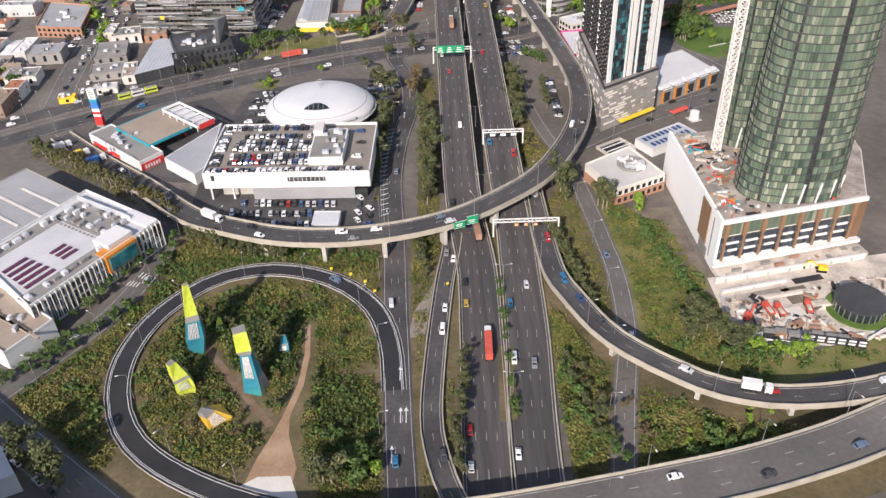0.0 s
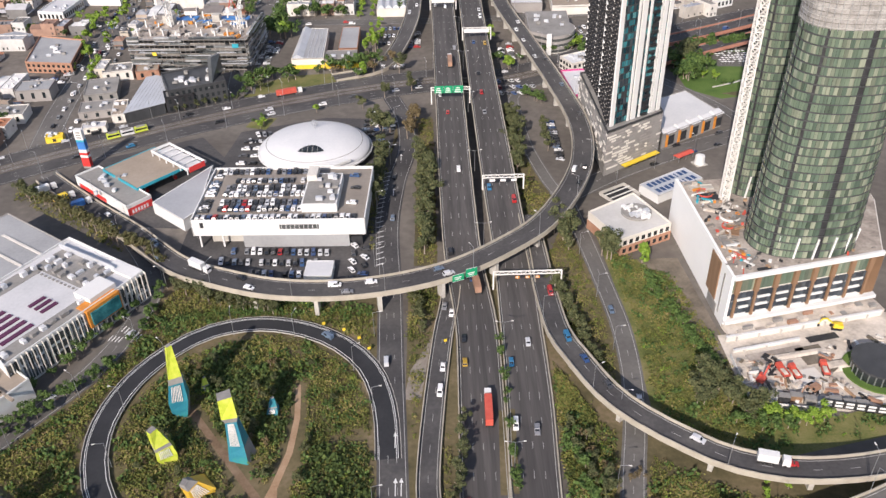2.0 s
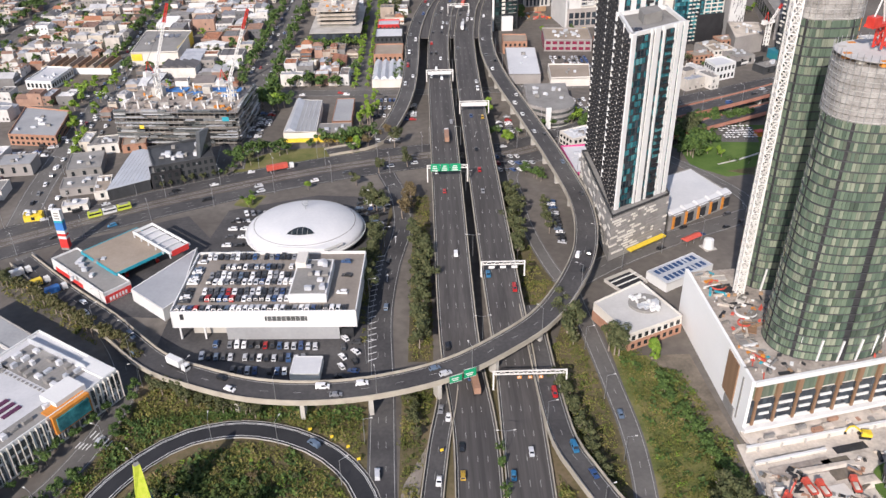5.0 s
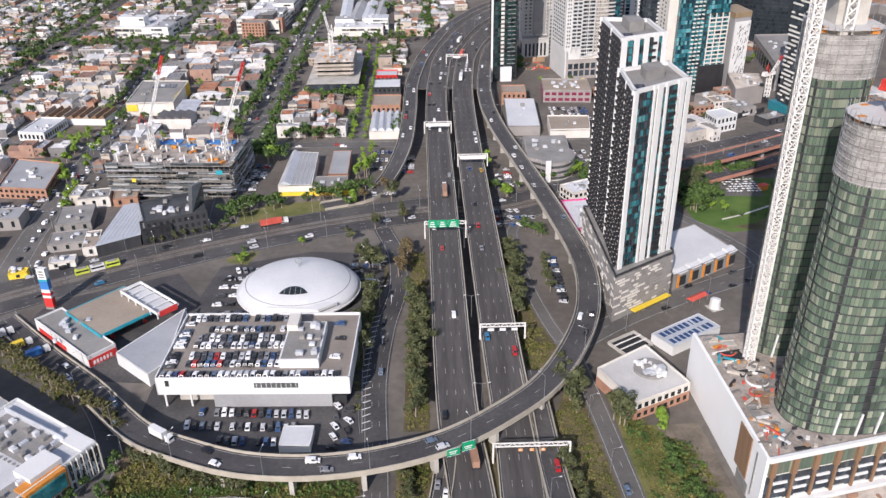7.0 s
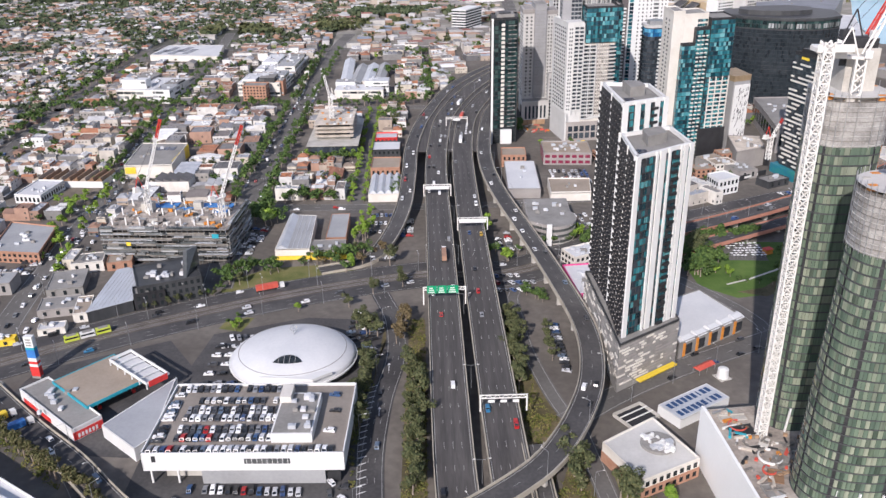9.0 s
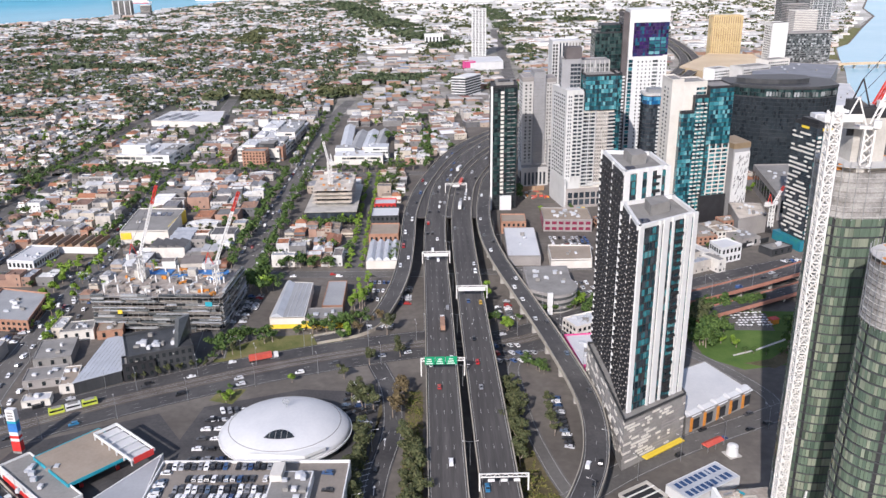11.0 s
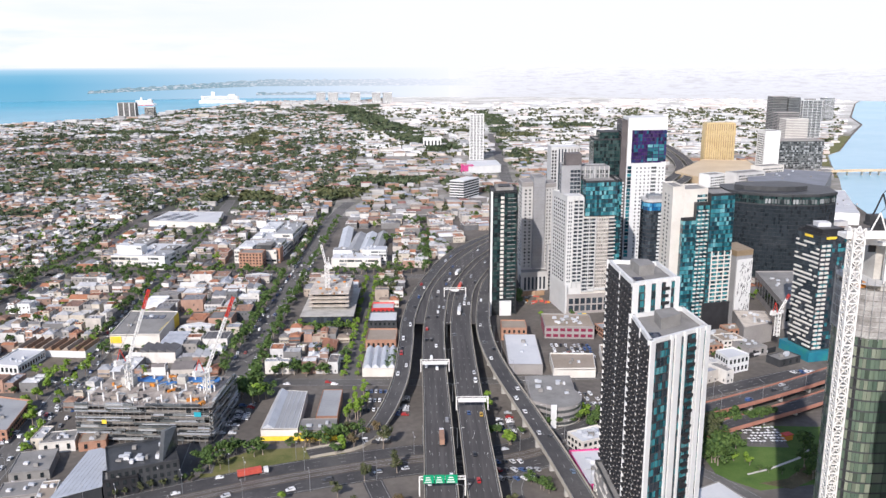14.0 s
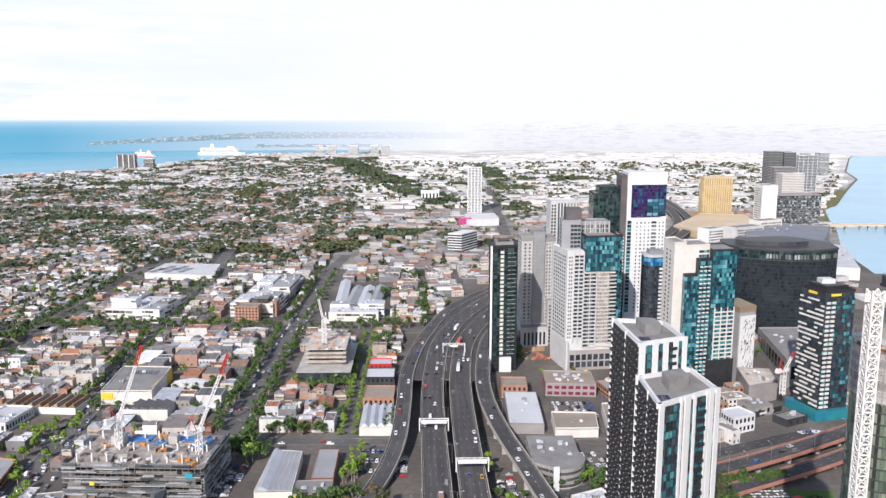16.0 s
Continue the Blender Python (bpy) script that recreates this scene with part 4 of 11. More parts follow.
def plant(root, x, y, z, n, sx, sy, yaw=0.0, seed=0):
    """Air-conditioning units on a roof."""
    r = random.Random(seed)
    c, s = math.cos(radians(yaw)), math.sin(radians(yaw))
    for i in range(n):
        a, b = r.uniform(-sx, sx) / 2, r.uniform(-sy, sy) / 2
        w, d, h = r.uniform(1.2, 3.2), r.uniform(1.2, 2.4), r.uniform(0.9, 1.9)
        g = Geo().box(0, 0, 0.25, w, d, h).box(0, 0, 0, w * 0.9, d * 0.5, 0.25).cyl(0, 0, 0.25 + h, 0.4 + h, min(w, d) * 0.36, 8)
        part("air_conditioner", g, r.choice(["grey_panel", "white_roof", "metal_roof", "metal_roof"]), root, at=(x + c * a - s * b, y + s * a + c * b, z), yaw=yaw)


def block(name, label, category, poly, h, wall, roof, floors=0, win="glass", win_w=1.6, gap=3.2, parapet=0.9, units=0, z0=0.0, kindred="", edges=None):
    """A flat-roofed building with window rows."""
    (cx, cy), p = local(poly)
    root = thing(name, label, category, cx, cy, z0, group=kindred)
    part("wall", Geo().prism(p, 0, h), wall, root)
    hollow_roof(root, p, h, roof, wall, parapet)
    for f in range(floors):
        fh = h / floors
        for i in range(len(p)):
            if edges is not None and i not in edges:
                continue
            a, b = p[i], p[(i + 1) % len(p)]
            n = int((Vector(b) - Vector(a)).length / gap)
            if n > 0:
                part("window_sheet", along(Geo(), a, b, n, f * fh + fh * 0.3, win_w, 0.12, fh * 0.5), win, root)
    if units:
        xs, ys = [q[0] for q in p], [q[1] for q in p]
        plant(root, 0, 0, h, units, (max(xs) - min(xs)) * 0.5, (max(ys) - min(ys)) * 0.5, seed=int(cx * 7 + cy))
    return root


def tower(name, label, poly, h, core, slab, floor_h=3.2, slab_t=0.7, slab_out=0.25, pier=None, pier_gap=6.0, pier_w=0.8, pier_out=0.5, balcony=None, bal_edges=(0, 3), bal_gap=5.0, z0=0.0, top_h=4.0, top_mat="grey_panel", bal_w=2.6):
    """A high building: glazed core, a slab at each floor, piers and balconies."""
    (cx, cy), p = local(poly)
    root = thing(name, label, "tower", cx, cy, z0)
    part("glazing", Geo().prism(p, 0, h), core, root)
    n = max(1, int(h / floor_h))
    me = Geo().prism(grow(p, slab_out), 0, slab_t).mesh("floor_band", slab)
    if cy < 1000:
        for f in range(n + 1):
            part("floor_band", me, slab, root, at=(0, 0, f * h / n))
    else:
        g = Geo()
        for f in range(n + 1):
            g.prism(grow(p, slab_out), f * h / n, f * h / n + slab_t)
        part("floor_band_sheet", g, slab, root, kind="stuff")
    if pier:
        piers = []
        for i in range(len(p)):
            a, b = p[i], p[(i + 1) % len(p)]
            k = max(1, int((Vector(b) - Vector(a)).length / pier_gap))
            for j in range(k + 1):
                q = Vector(a).lerp(Vector(b), j / k)
                d = Vector(b) - Vector(a)
                piers.append((q, math.degrees(math.atan2(d.y, d.x))))
        if cy < 760:
            me = Geo().box(0, 0, 0, pier_w, pier_out * 2, h + 0.8).mesh("pier", pier)
            for q, yaw in piers:
                part("pier", me, pier, root, at=(q.x, q.y, 0), yaw=yaw)
        else:
            g = Geo()
            for q, yaw in piers:
                g.box(q.x, q.y, 0, pier_w, pier_out * 2, h + 0.8, yaw)
            part("pier_sheet", g, pier, root, kind="stuff")
    if balcony:
        for i in bal_edges:
            a, b = p[i], p[(i + 1) % len(p)]
            k = max(1, int((Vector(b) - Vector(a)).length / bal_gap))
            meshes = [along(Geo(), a, b, k, 0, bal_w, 1.3, 1.1, shift=s).mesh("balcony_sheet", balcony) for s in (-0.5, 0.5)]
            for f in range(1, n):
                part("balcony_sheet", meshes[f % 2], balcony, root, at=(0, 0, f * h / n))
    hollow_roof(root, p, h + 0.3, "grey_roof", slab, 1.2)
    if top_h:
        q = [(x * 0.45, y * 0.45) for x, y in p]
        part("plant_room", Geo().prism(q, h, h + top_h), top_mat, root)
    return root


def skin(root, p, z0, z1, mat, bay, floor_h, edges=(0, 1, 2, 3), share=1.0, size=(0.9, 0.8), out=0.12, seed=1, name="pane_sheet", label="", runs=1):
    """Separate panels over the faces of a plan, each with its own tone; share leaves some out, runs joins neighbours."""
    r = random.Random(seed)
    g = Geo()
    nf = max(1, int((z1 - z0) / floor_h))
    fh = (z1 - z0) / nf
    for e in edges:
        a, b = Vector(p[e]), Vector(p[(e + 1) % len(p)])
        d = b - a
        n = max(1, int(d.length / bay))
        yaw = math.degrees(math.atan2(d.y, d.x))
        nrm = Vector((d.y, -d.x)).normalized()
        for f in range(nf):
            i = 0
            while i < n:
                k = min(n - i, r.randint(1, runs))
                if r.random() < share:
                    q = a + d * ((i + k / 2) / n) + nrm * out / 2
                    g.box(q.x, q.y, z0 + f * fh + fh * (1 - size[1]) / 2, d.length / n * (k - 1 + size[0]), out + 0.1, fh * size[1], yaw)
                i += k
    return part(name, g, mat, root, label, kind="stuff")


def outline(poly):
    return local(poly)[1]


# car dealer's parking building
dealer = thing("parking_building", "white parking building with a roof deck full of cars", "building", -67, 340, 0, -2)
P = rect(0, 0, 75, 46)
part("base_wall", Geo().prism(rect(2, 2, 66, 40), 0, 7), "concrete", dealer)
part("deck", Geo().prism(grow(P, -0.4), 7, 13.2), "deck", dealer)
for a, b in ((0, 1), (1, 2), (2, 3), (3, 0)):
    A, B = Vector(P[a]), Vector(P[b])
    d = (B - A).normalized()
    nrm = Vector((d.y, -d.x))
    part("outer_wall", Geo().prism([tuple(A), tuple(B), tuple(B - nrm * 0.5), tuple(A - nrm * 0.5)], 6.4, 14.4), "white", dealer, "smooth white painted wall")
part("strip_window", Geo().box(9, -23.05, 9.6, 17, 0.3, 2.2), "glass_grey", dealer)
for i in range(9):
    part("mullion", Geo().box(1.5 + i * 1.9, -23.2, 9.6, 0.15, 0.3, 2.2), "white", dealer)
part("sign_panel", Geo().box(-33, -23.1, 10.5, 1.4, 0.3, 2.6), "dark", dealer)
part("lower_wall", Geo().box(7, -21.6, 0, 46, 2.0, 6.4), "shed_roof", dealer, "pale grey lower wall")
part("gateway", Geo().box(33, -20.0, 0, 5, 3.0, 4.5), "dark", dealer)
for i in range(2):
    part("column", Geo().box(-35 + i * 10, -21.8, 0, 0.7, 0.7, 6.5), "white", dealer)
core = part("lift_core", Geo().prism(rect(17, -2, 15.5, 27), 13.2, 17.2), "white", dealer)
part("core_roof", Geo().prism(rect(17, -2, 14.2, 25.6), 17.2, 17.25), "grey_roof", dealer)
part("core_tower", Geo().prism(rect(11.5, 9, 4.5, 9), 17.2, 20), "pale_concrete", dealer)
plant(dealer, 19, -2, 17.25, 14, 10, 22, seed=3)
for i in range(16):
    part("bay_line", Geo().box(-36 + i * 2.7, 21.0, 13.2, 0.12, 4.6, 0.02), "line", dealer)

# white dome showroom
dome = thing("dome_showroom", "round white dome showroom with a glazed eye in its roof", "building", -61, 400)
rings = [(28.5, 4.2), (29.0, 5.0), (27.8, 6.6), (25.0, 8.6), (21.0, 10.3), (16.0, 11.6), (10.0, 12.5), (4.0, 12.9)]
g, N = Geo(), 56
vs = [(r * math.cos(2 * math.pi * i / N), r * 0.93 * math.sin(2 * math.pi * i / N), z) for r, z in rings for i in range(N)]
fs = [(k * N + i, k * N + (i + 1) % N, (k + 1) * N + (i + 1) % N, (k + 1) * N + i) for k in range(len(rings) - 1) for i in range(N)] + [tuple((len(rings) - 1) * N + i for i in range(N))]
g.add(vs, fs)
shell = part("shell", g, "white_roof", dome, "smooth white roof shell")
for poly in shell.data.polygons:
    poly.use_smooth = True
part("drum_wall", Geo().cyl(0, 0, 0, 4.6, 26.5, 48), "glass_grey", dome)
part("gutter", Geo().prism([(29.4 * math.cos(2 * math.pi * i / N), 27.4 * math.sin(2 * math.pi * i / N)) for i in range(N)], 4.0, 4.7), "white", dome)


def dome_z(x, y):
    return float(np.interp(math.hypot(x, y / 0.93), [a[0] for a in rings[::-1][:-2]], [a[1] for a in rings[::-1][:-2]]))


g, nx, ny = Geo(), 16, 6
vs = []
for j in range(ny + 1):
    for i in range(nx + 1):
        u = -1 + 2 * i / nx
        x = 6.6 * u
        y = -17.2 + (5.6 * (1 - abs(u) ** 2.2)) * j / ny + 1.2 * u * u
        vs.append((x, y, dome_z(x, y) + 0.3))
g.add(vs, [(j * (nx + 1) + i, j * (nx + 1) + i + 1, (j + 1) * (nx + 1) + i + 1, (j + 1) * (nx + 1) + i) for j in range(ny) for i in range(nx)])
part("eye_window", g, "glass", dome, "dark glazed eye")
for i in range(3, 15, 3):
    p0, p1 = vs[i], vs[ny * (nx + 1) + i]
    part("eye_bar", Geo().beam((p0[0], p0[1], p0[2] + 0.1), (p1[0], p1[1], p1[2] + 0.1), 0.22), "grey_panel", dome)
for r0, n in ((24.6, 56),):
    g = Geo()
    ln = [Vector((r0 * math.cos(2 * math.pi * i / n), 0.93 * r0 * math.sin(2 * math.pi * i / n), 8.75)) for i in range(n + 1)]
    strip(g, ln, -0.15, 0.15, 0, 0.12)
    part("roof_seam", g, "grey_panel", dome)
g = Geo()
ln = [Vector((1.5 * math.cos(2 * math.pi * i / 20), 0, 16.0 + 1.5 * math.sin(2 * math.pi * i / 20))) for i in range(21)]
for a, b in zip(ln, ln[1:]):
    g.beam(a, b, 0.3)
for k in range(3):
    a = math.radians(90 + 120 * k)
    g.beam((0, 0, 16), (1.4 * math.cos(a), 0, 16 + 1.4 * math.sin(a)), 0.25)
g.beam((0, 0, 12.8), (0, 0, 14.6), 0.3)
part("roof_emblem", g, "steel", dome, "plain steel ring on a short mast", at=(0, 6, 0))
part("link_canopy", Geo().prism([(-12, -23), (12, -26), (20, -20), (4, -17)], 7.0, 8.4), "white", dome)

# white wedge beside the parking building
block("wedge_building", "low white wedge-shaped annex with a pale roof", "building", [(-131, 348), (-113, 332), (-108, 340), (-110, 382)], 6.0, "white", "wedge_roof", parapet=0.3)

# filling station
servo = thing("filling_station", "filling station with a flat grey canopy edged in teal", "filling station", -143, 382, 0, -42)
part("canopy", Geo().prism(rect(0, 0, 30, 29), 5.2, 6.2), "brown_roof", servo)
for (w, d, x, y) in ((30.4, 0.4, 0, -14.6), (30.4, 0.4, 0, 14.6), (0.4, 29, -15, 0), (0.4, 29, 15, 0)):
    part("fascia", Geo().box(x, y, 5.0, w, d, 1.4), "teal", servo)
for x in (-10, 0, 10):
    for y in (-8, 8):
        part("column", Geo().box(x, y, 0, 0.6, 0.6, 5.2), "steel", servo)
        part("fuel_pump", Geo().box(x + 1.5, y, 0, 0.8, 1.4, 1.6), "red", servo)
fr = part("roof_frame", Geo().box(8, 8.7, 8.6, 31, 0.5, 1.2).box(8, 19.2, 8.6, 31, 0.5, 1.2).box(-7.3, 14, 8.6, 0.5, 11, 1.2).box(23.3, 14, 8.6, 0.5, 11, 1.2), "white", servo, "white open roof frame with a red sign")
for i in range(6):
    part("frame_beam", Geo().box(-7 + i * 6, 14, 8.6, 0.4, 11, 0.6), "white", fr)
    part("frame_post", Geo().box(-7 + i * 6, 8.7, 6.2, 0.5, 0.5, 2.6), "white", fr)
part("frame_floor", Geo().box(8, 14, 7.6, 30, 10, 0.3), "pale_roof", servo)
part("frame_sign", Geo().box(23.7, 14, 7.2, 0.3, 9, 2.8), "red", servo, "red sign panel")
shop = block("servo_shop", "long low shop with red and white sign walls", "shop", rect(-155, 366, 46, 13, -42), 5.0, "white", "grey_roof", units=9)
part("red_band", Geo().box(-8, -6.6, 0.4, 24, 0.2, 2.2), "red", shop, yaw=-42)
part("red_end", Geo().box(23.1, 0, 0.4, 0.2, 12.6, 3.6), "red", shop, yaw=-42)
for i in range(6):
    part("sign_letter", Geo().box(23.25, -4 + i * 1.5, 1.0, 0.1, 0.9, 1.8), "white", shop, yaw=-42)


# sign tower
st = thing("sign_tower", "tall square sign tower with white, blue and red panels", "sign", -177, 395, 0, -10)
for z, h, m in ((0, 1.2, "grey_panel"), (1.2, 5.0, "red"), (6.2, 1.4, "white"), (7.6, 1.4, "red"), (9.0, 1.8, "white"), (10.8, 4.2, "blue"), (15.0, 1.2, "teal"), (16.2, 5.6, "white")):
    part("sign_panel", Geo().box(0, 0, z, 4.2, 2.4, h - 0.1), m, st)
for i in range(3):
    part("sign_mark", Geo().box(0, -1.25, 17 + i * 1.4, 2.6, 0.1, 0.8), "grey_panel", st)

# white office complex in the south-west
cx = thing("office_complex", "large white office building with a plant-covered white roof", "building", -140, 275)
P = [(-9, -44), (24, 9), (-14, 35), (-42, -12)]
part("wall", Geo().prism(P, 0, 12.5), "white", cx)
hollow_roof(cx, P, 12.5, "pale_roof", "white", 1.0)
for f in range(3):
    part("window_sheet", along(Geo(), P[0], P[1], 26, 1.2 + f * 3.9, 1.5, 0.15, 2.6), "glass_grey", cx)
    part("window_sheet", along(Geo(), P[1], P[2], 20, 1.2 + f * 3.9, 1.5, 0.15, 2.6), "glass_grey", cx)
skin(cx, P, 1, 12.2, "pane_mixed", 1.1, 5.6, (0, 1), 0.55, (0.6, 0.9), 0.3, 7, "panel_sheet", "narrow grey and white facade panels")
for j in range(30):
    q = Vector(P[0]).lerp(Vector(P[1]), j / 29)
    part("fin", Geo().box(0, 0, 1, 0.25, 0.9, 12.0), "pale_concrete", cx, at=(q.x + 0.4, q.y - 0.25, 0), yaw=57)
UX, UY = Vector((0.53, 0.85)), Vector((-0.85, 0.53))


def cplx(a, b):
    q = Vector(P[0]) + UX * a + UY * b
    return q.x, q.y


for i in range(5):
    x, y = cplx(13 + i * 0.2, 11 + i * 3.9)
    part("solar_strip", Geo().box(0, 0, 12.6, 13 - i * 0.6, 1.9, 0.4), "purple_roof", cx, "dark purple roof strip", at=(x, y, 0), yaw=57.8)
for i in range(3):
    x, y = cplx(29, 14 + i * 3.4)
    part("solar_strip", Geo().box(0, 0, 12.6, 7, 1.7, 0.4), "purple_roof", cx, "dark purple roof strip", at=(x, y, 0), yaw=57.8)
for a, b, la, lb in ((50, 26, 14, 32), (20, 5, 38, 7), (24, 40, 40, 7)):
    x, y = cplx(a, b)
    part("plant_deck", Geo().box(x, y, 12.55, la, lb, 0.12, 57.8), "grey_roof", cx, "grey sunken plant deck")
    nx, ny = max(1, int(la / 4.2)), max(1, int(lb / 4.2))
    for i in range(nx):
        for j in range(ny):
            if RNG.random() < 0.8:
                x, y = cplx(a + la * ((i + 0.5) / nx - 0.5) + RNG.uniform(-0.5, 0.5), b + lb * ((j + 0.5) / ny - 0.5) + RNG.uniform(-0.5, 0.5))
                w, d, h = RNG.uniform(1.6, 3.4), RNG.uniform(1.4, 2.2), RNG.uniform(1.0, 2.0)
                part("air_conditioner", Geo().box(0, 0, 0, w, d, h).cyl(0, 0, h, h + 0.15, d * 0.38, 8), RNG.choice(["white_roof", "metal_roof", "grey_panel"]), cx, at=(x, y, 12.67), yaw=57.8 + RNG.choice((0, 0, 90)))
for i in range(14):
    x, y = cplx(41.5, 9 + i * 2.3)
    part("roof_light", Geo().box(0, 0, 0, 0.9, 0.9, 0.4), "grey_panel", cx, at=(x, y, 12.52), yaw=57.8)
x, y = cplx(57.5, 27)
part("roof_screen", Geo().box(x, y, 12.6, 0.4, 33, 2.4, 57.8), "metal_roof", cx)
x, y = cplx(59.5, 8)
part("roof_slab", Geo().box(x, y, 12.6, 6, 15, 1.0, 57.8), "white", cx)
x, y = cplx(41, 2.5)
part("entrance_box", Geo().box(x + 1, y - 0.5, 5.5, 15, 6, 7.8, 57.8), "orange", cx, "orange framed entrance box")
part("entrance_glass", Geo().box(x + 2.9, y - 1.6, 6.5, 13, 3.2, 5.6, 57.8), "glass_teal", cx)
x, y = cplx(44, 6)
part("white_box", Geo().box(x, y, 12.5, 12, 9, 2.6, 57.8), "white", cx)
wh = block("warehouse", "long grey warehouse with rows of skylights on its roof", "warehouse", [(-185, 262), (-156, 309), (-190, 334), (-225, 285)], 11.0, "grey_wall", "shed_roof", parapet=0.4)
for i in range(5):
    part("skylight", Geo().box(-18 + i * 9, -12 + i * 5.2, 11.2, 1.2, 34, 0.3, 55), "pale_concrete", wh)
lb = block("workshop", "brown-roofed workshop with a white front", "workshop", [(-152, 212), (-141, 229), (-174, 254), (-188, 236)], 8.0, "white", "brown_roof", units=8)
for i in range(6):
    part("roof_ridge", Geo().box(-12 + i * 5, 8 - i * 3.2, 8.1, 1.0, 20, 0.8, 55), "brown_roof", lb)
block("corner_house", "small white-roofed building beside the shaded street", "building", [(-150, 150), (-128, 160), (-140, 175), (-160, 165)], 7.0, "white", "white_roof", units=3)

# plain block added out of view beyond the street, only to shade it
block("unseen_shade_block", "plain unseen block added to shade the street", "office", rect(-156, 137, 100, 22, -38), 27, "cream_wall", "grey_roof", floors=6, gap=4.0, win_w=2.4)

# podium of the tower site
pod = thing("tower_podium", "large podium with a blank white side wall and brown framed windows", "building", 104.5, 255)
P = [(2.5, 0), (62.5, 13.2), (76, 50), (78, 76), (-1.2, 69)]
ZP = 24.0
part("wall", Geo().prism(P, 0, ZP - 1.2), "pale_concrete", pod)
part("side_wall", Geo().prism([(1.4, -0.6), (2.4, -0.6), (-0.1, 70), (-1.4, 70)], 0, ZP), "bright_white", pod, "smooth white painted side wall")
part("side_panel", Geo().box(0.72, 14.5, 5.5, 0.6, 9.5, ZP - 7.0, 2), "brown_panel", pod, "ribbed brown panel")
part("side_slot", Geo().box(1.15, 5.5, 3.0, 0.4, 0.8, ZP - 6, 2), "grey_panel", pod)
part("low_opening", Geo().box(0.86, 12, 0.3, 0.5, 9, 4.6, 2), "grey_panel", pod)
part("roof_deck", Geo().prism(grow(P, -0.5), ZP - 1.2, ZP - 0.9), "site_deck", pod, "pale roof deck strewn with building materials")
A, B = Vector((2.5, 0)), Vector((62.5, 13.2))
FY = 12.4
skin(pod, [tuple(A), tuple(B), (62, 14.2), (2, 1)], 5.0, 15.6, "pane_dark", 1.5, 3.5, (0,), 1.0, (0.92, 0.9), 0.25, 3, "window_sheet", "dark windows between brown frames")
skin(pod, [tuple(A), tuple(B), (62, 14.2), (2, 1)], 16.0, 21.8, "pane", 1.5, 5.8, (0,), 1.0, (0.92, 0.94), 0.25, 4, "window_sheet", "tall green-tinted top windows")
for j in range(8):
    q = A.lerp(B, (j + 0.2) / 7.8)
    part("brown_frame", Geo().box(0, -0.7, 15.8, 1.9, 1.3, 6.2), "brown_panel", pod, at=(q.x, q.y, 0), yaw=FY)
    part("brown_frame", Geo().box(0.3, -0.5, 4.5, 0.9, 1.0, 11.3), "brown_panel", pod, at=(q.x, q.y, 0), yaw=FY)
    for f in range(3):
        if j < 7:
            q2 = A.lerp(B, (j + 0.68) / 7.8)
            part("spandrel", Geo().box(RNG.uniform(-0.8, 0.8), -0.45, 5.0 + f * 3.5, RNG.uniform(3.6, 5.4), 0.7, 0.9), "white", pod, "short white spandrel", at=(q2.x, q2.y, 0), yaw=FY)
for j in range(9):
    q = A.lerp(B, 0.93 + j * 0.0085)
    part("brown_louvre", Geo().box(0, -0.6, 5, 0.25, 0.9, 16.5), "brown_panel", pod, at=(q.x, q.y, 0), yaw=FY)
part("cornice", along(Geo(), A, B, 1, 22.0, 61.6, 0.9, 1.8, margin=0), "white", pod)
part("plinth", along(Geo(), A, B, 1, 2.6, 64, 2.0, 1.4, margin=-2), "white", pod)
part("ground_wall", along(Geo(), A, B, 1, 0, 64, 8.0, 1.6, margin=-2), "rubble", pod, "rough pale ledge below the windows")
for k in range(14):
    q = A.lerp(B, (k + 0.5) / 14)
    part("ledge_block", Geo().box(0, -5 + RNG.uniform(-2, 2), 1.6, RNG.uniform(1, 4), RNG.uniform(0.6, 2), RNG.uniform(0.4, 1.6)), RNG.choice(["lorry_brown", "grey_panel", "rubble", "site_deck", "rubble"]), pod, at=(q.x, q.y, 0), yaw=FY)
# formwork pits, kerbs and plant on the deck
for x, y, w, d, yaw, m in ((9, 55, 9, 5, 12, "dark"), (16, 38, 7, 4, 40, "scaffold"), (11, 30, 5, 6, -20, "brown_panel"), (10, 44, 4, 3, 10, "dark"), (6, 22, 3, 8, 5, "grey_panel"), (14, 48, 6, 3, 60, "pale_concrete"), (8, 63, 10, 3, 4, "concrete")):
    part("formwork", Geo().box(0, 0, 0, w, d, 0.35).box(-w / 2, 0, 0, 0.25, d, 0.9).box(0, d / 2, 0, w, 0.25, 0.9), m, pod, at=(x, y, ZP - 0.9), yaw=yaw)
for k, (cx0, cy0, rr) in enumerate(((8, 58, 3.2), (13, 40, 4.0), (10, 33, 2.2))):
    ln = [Vector((cx0 + rr * math.cos(a * 0.3), cy0 + rr * math.sin(a * 0.3), ZP - 0.9)) for a in range(4, 20)]
    part("red_barrier", strip(Geo(), ln, -0.15, 0.15, 0, 0.9), "lorry_red" if k != 1 else "white", pod, "curved line of red site barriers")
r = random.Random(5)
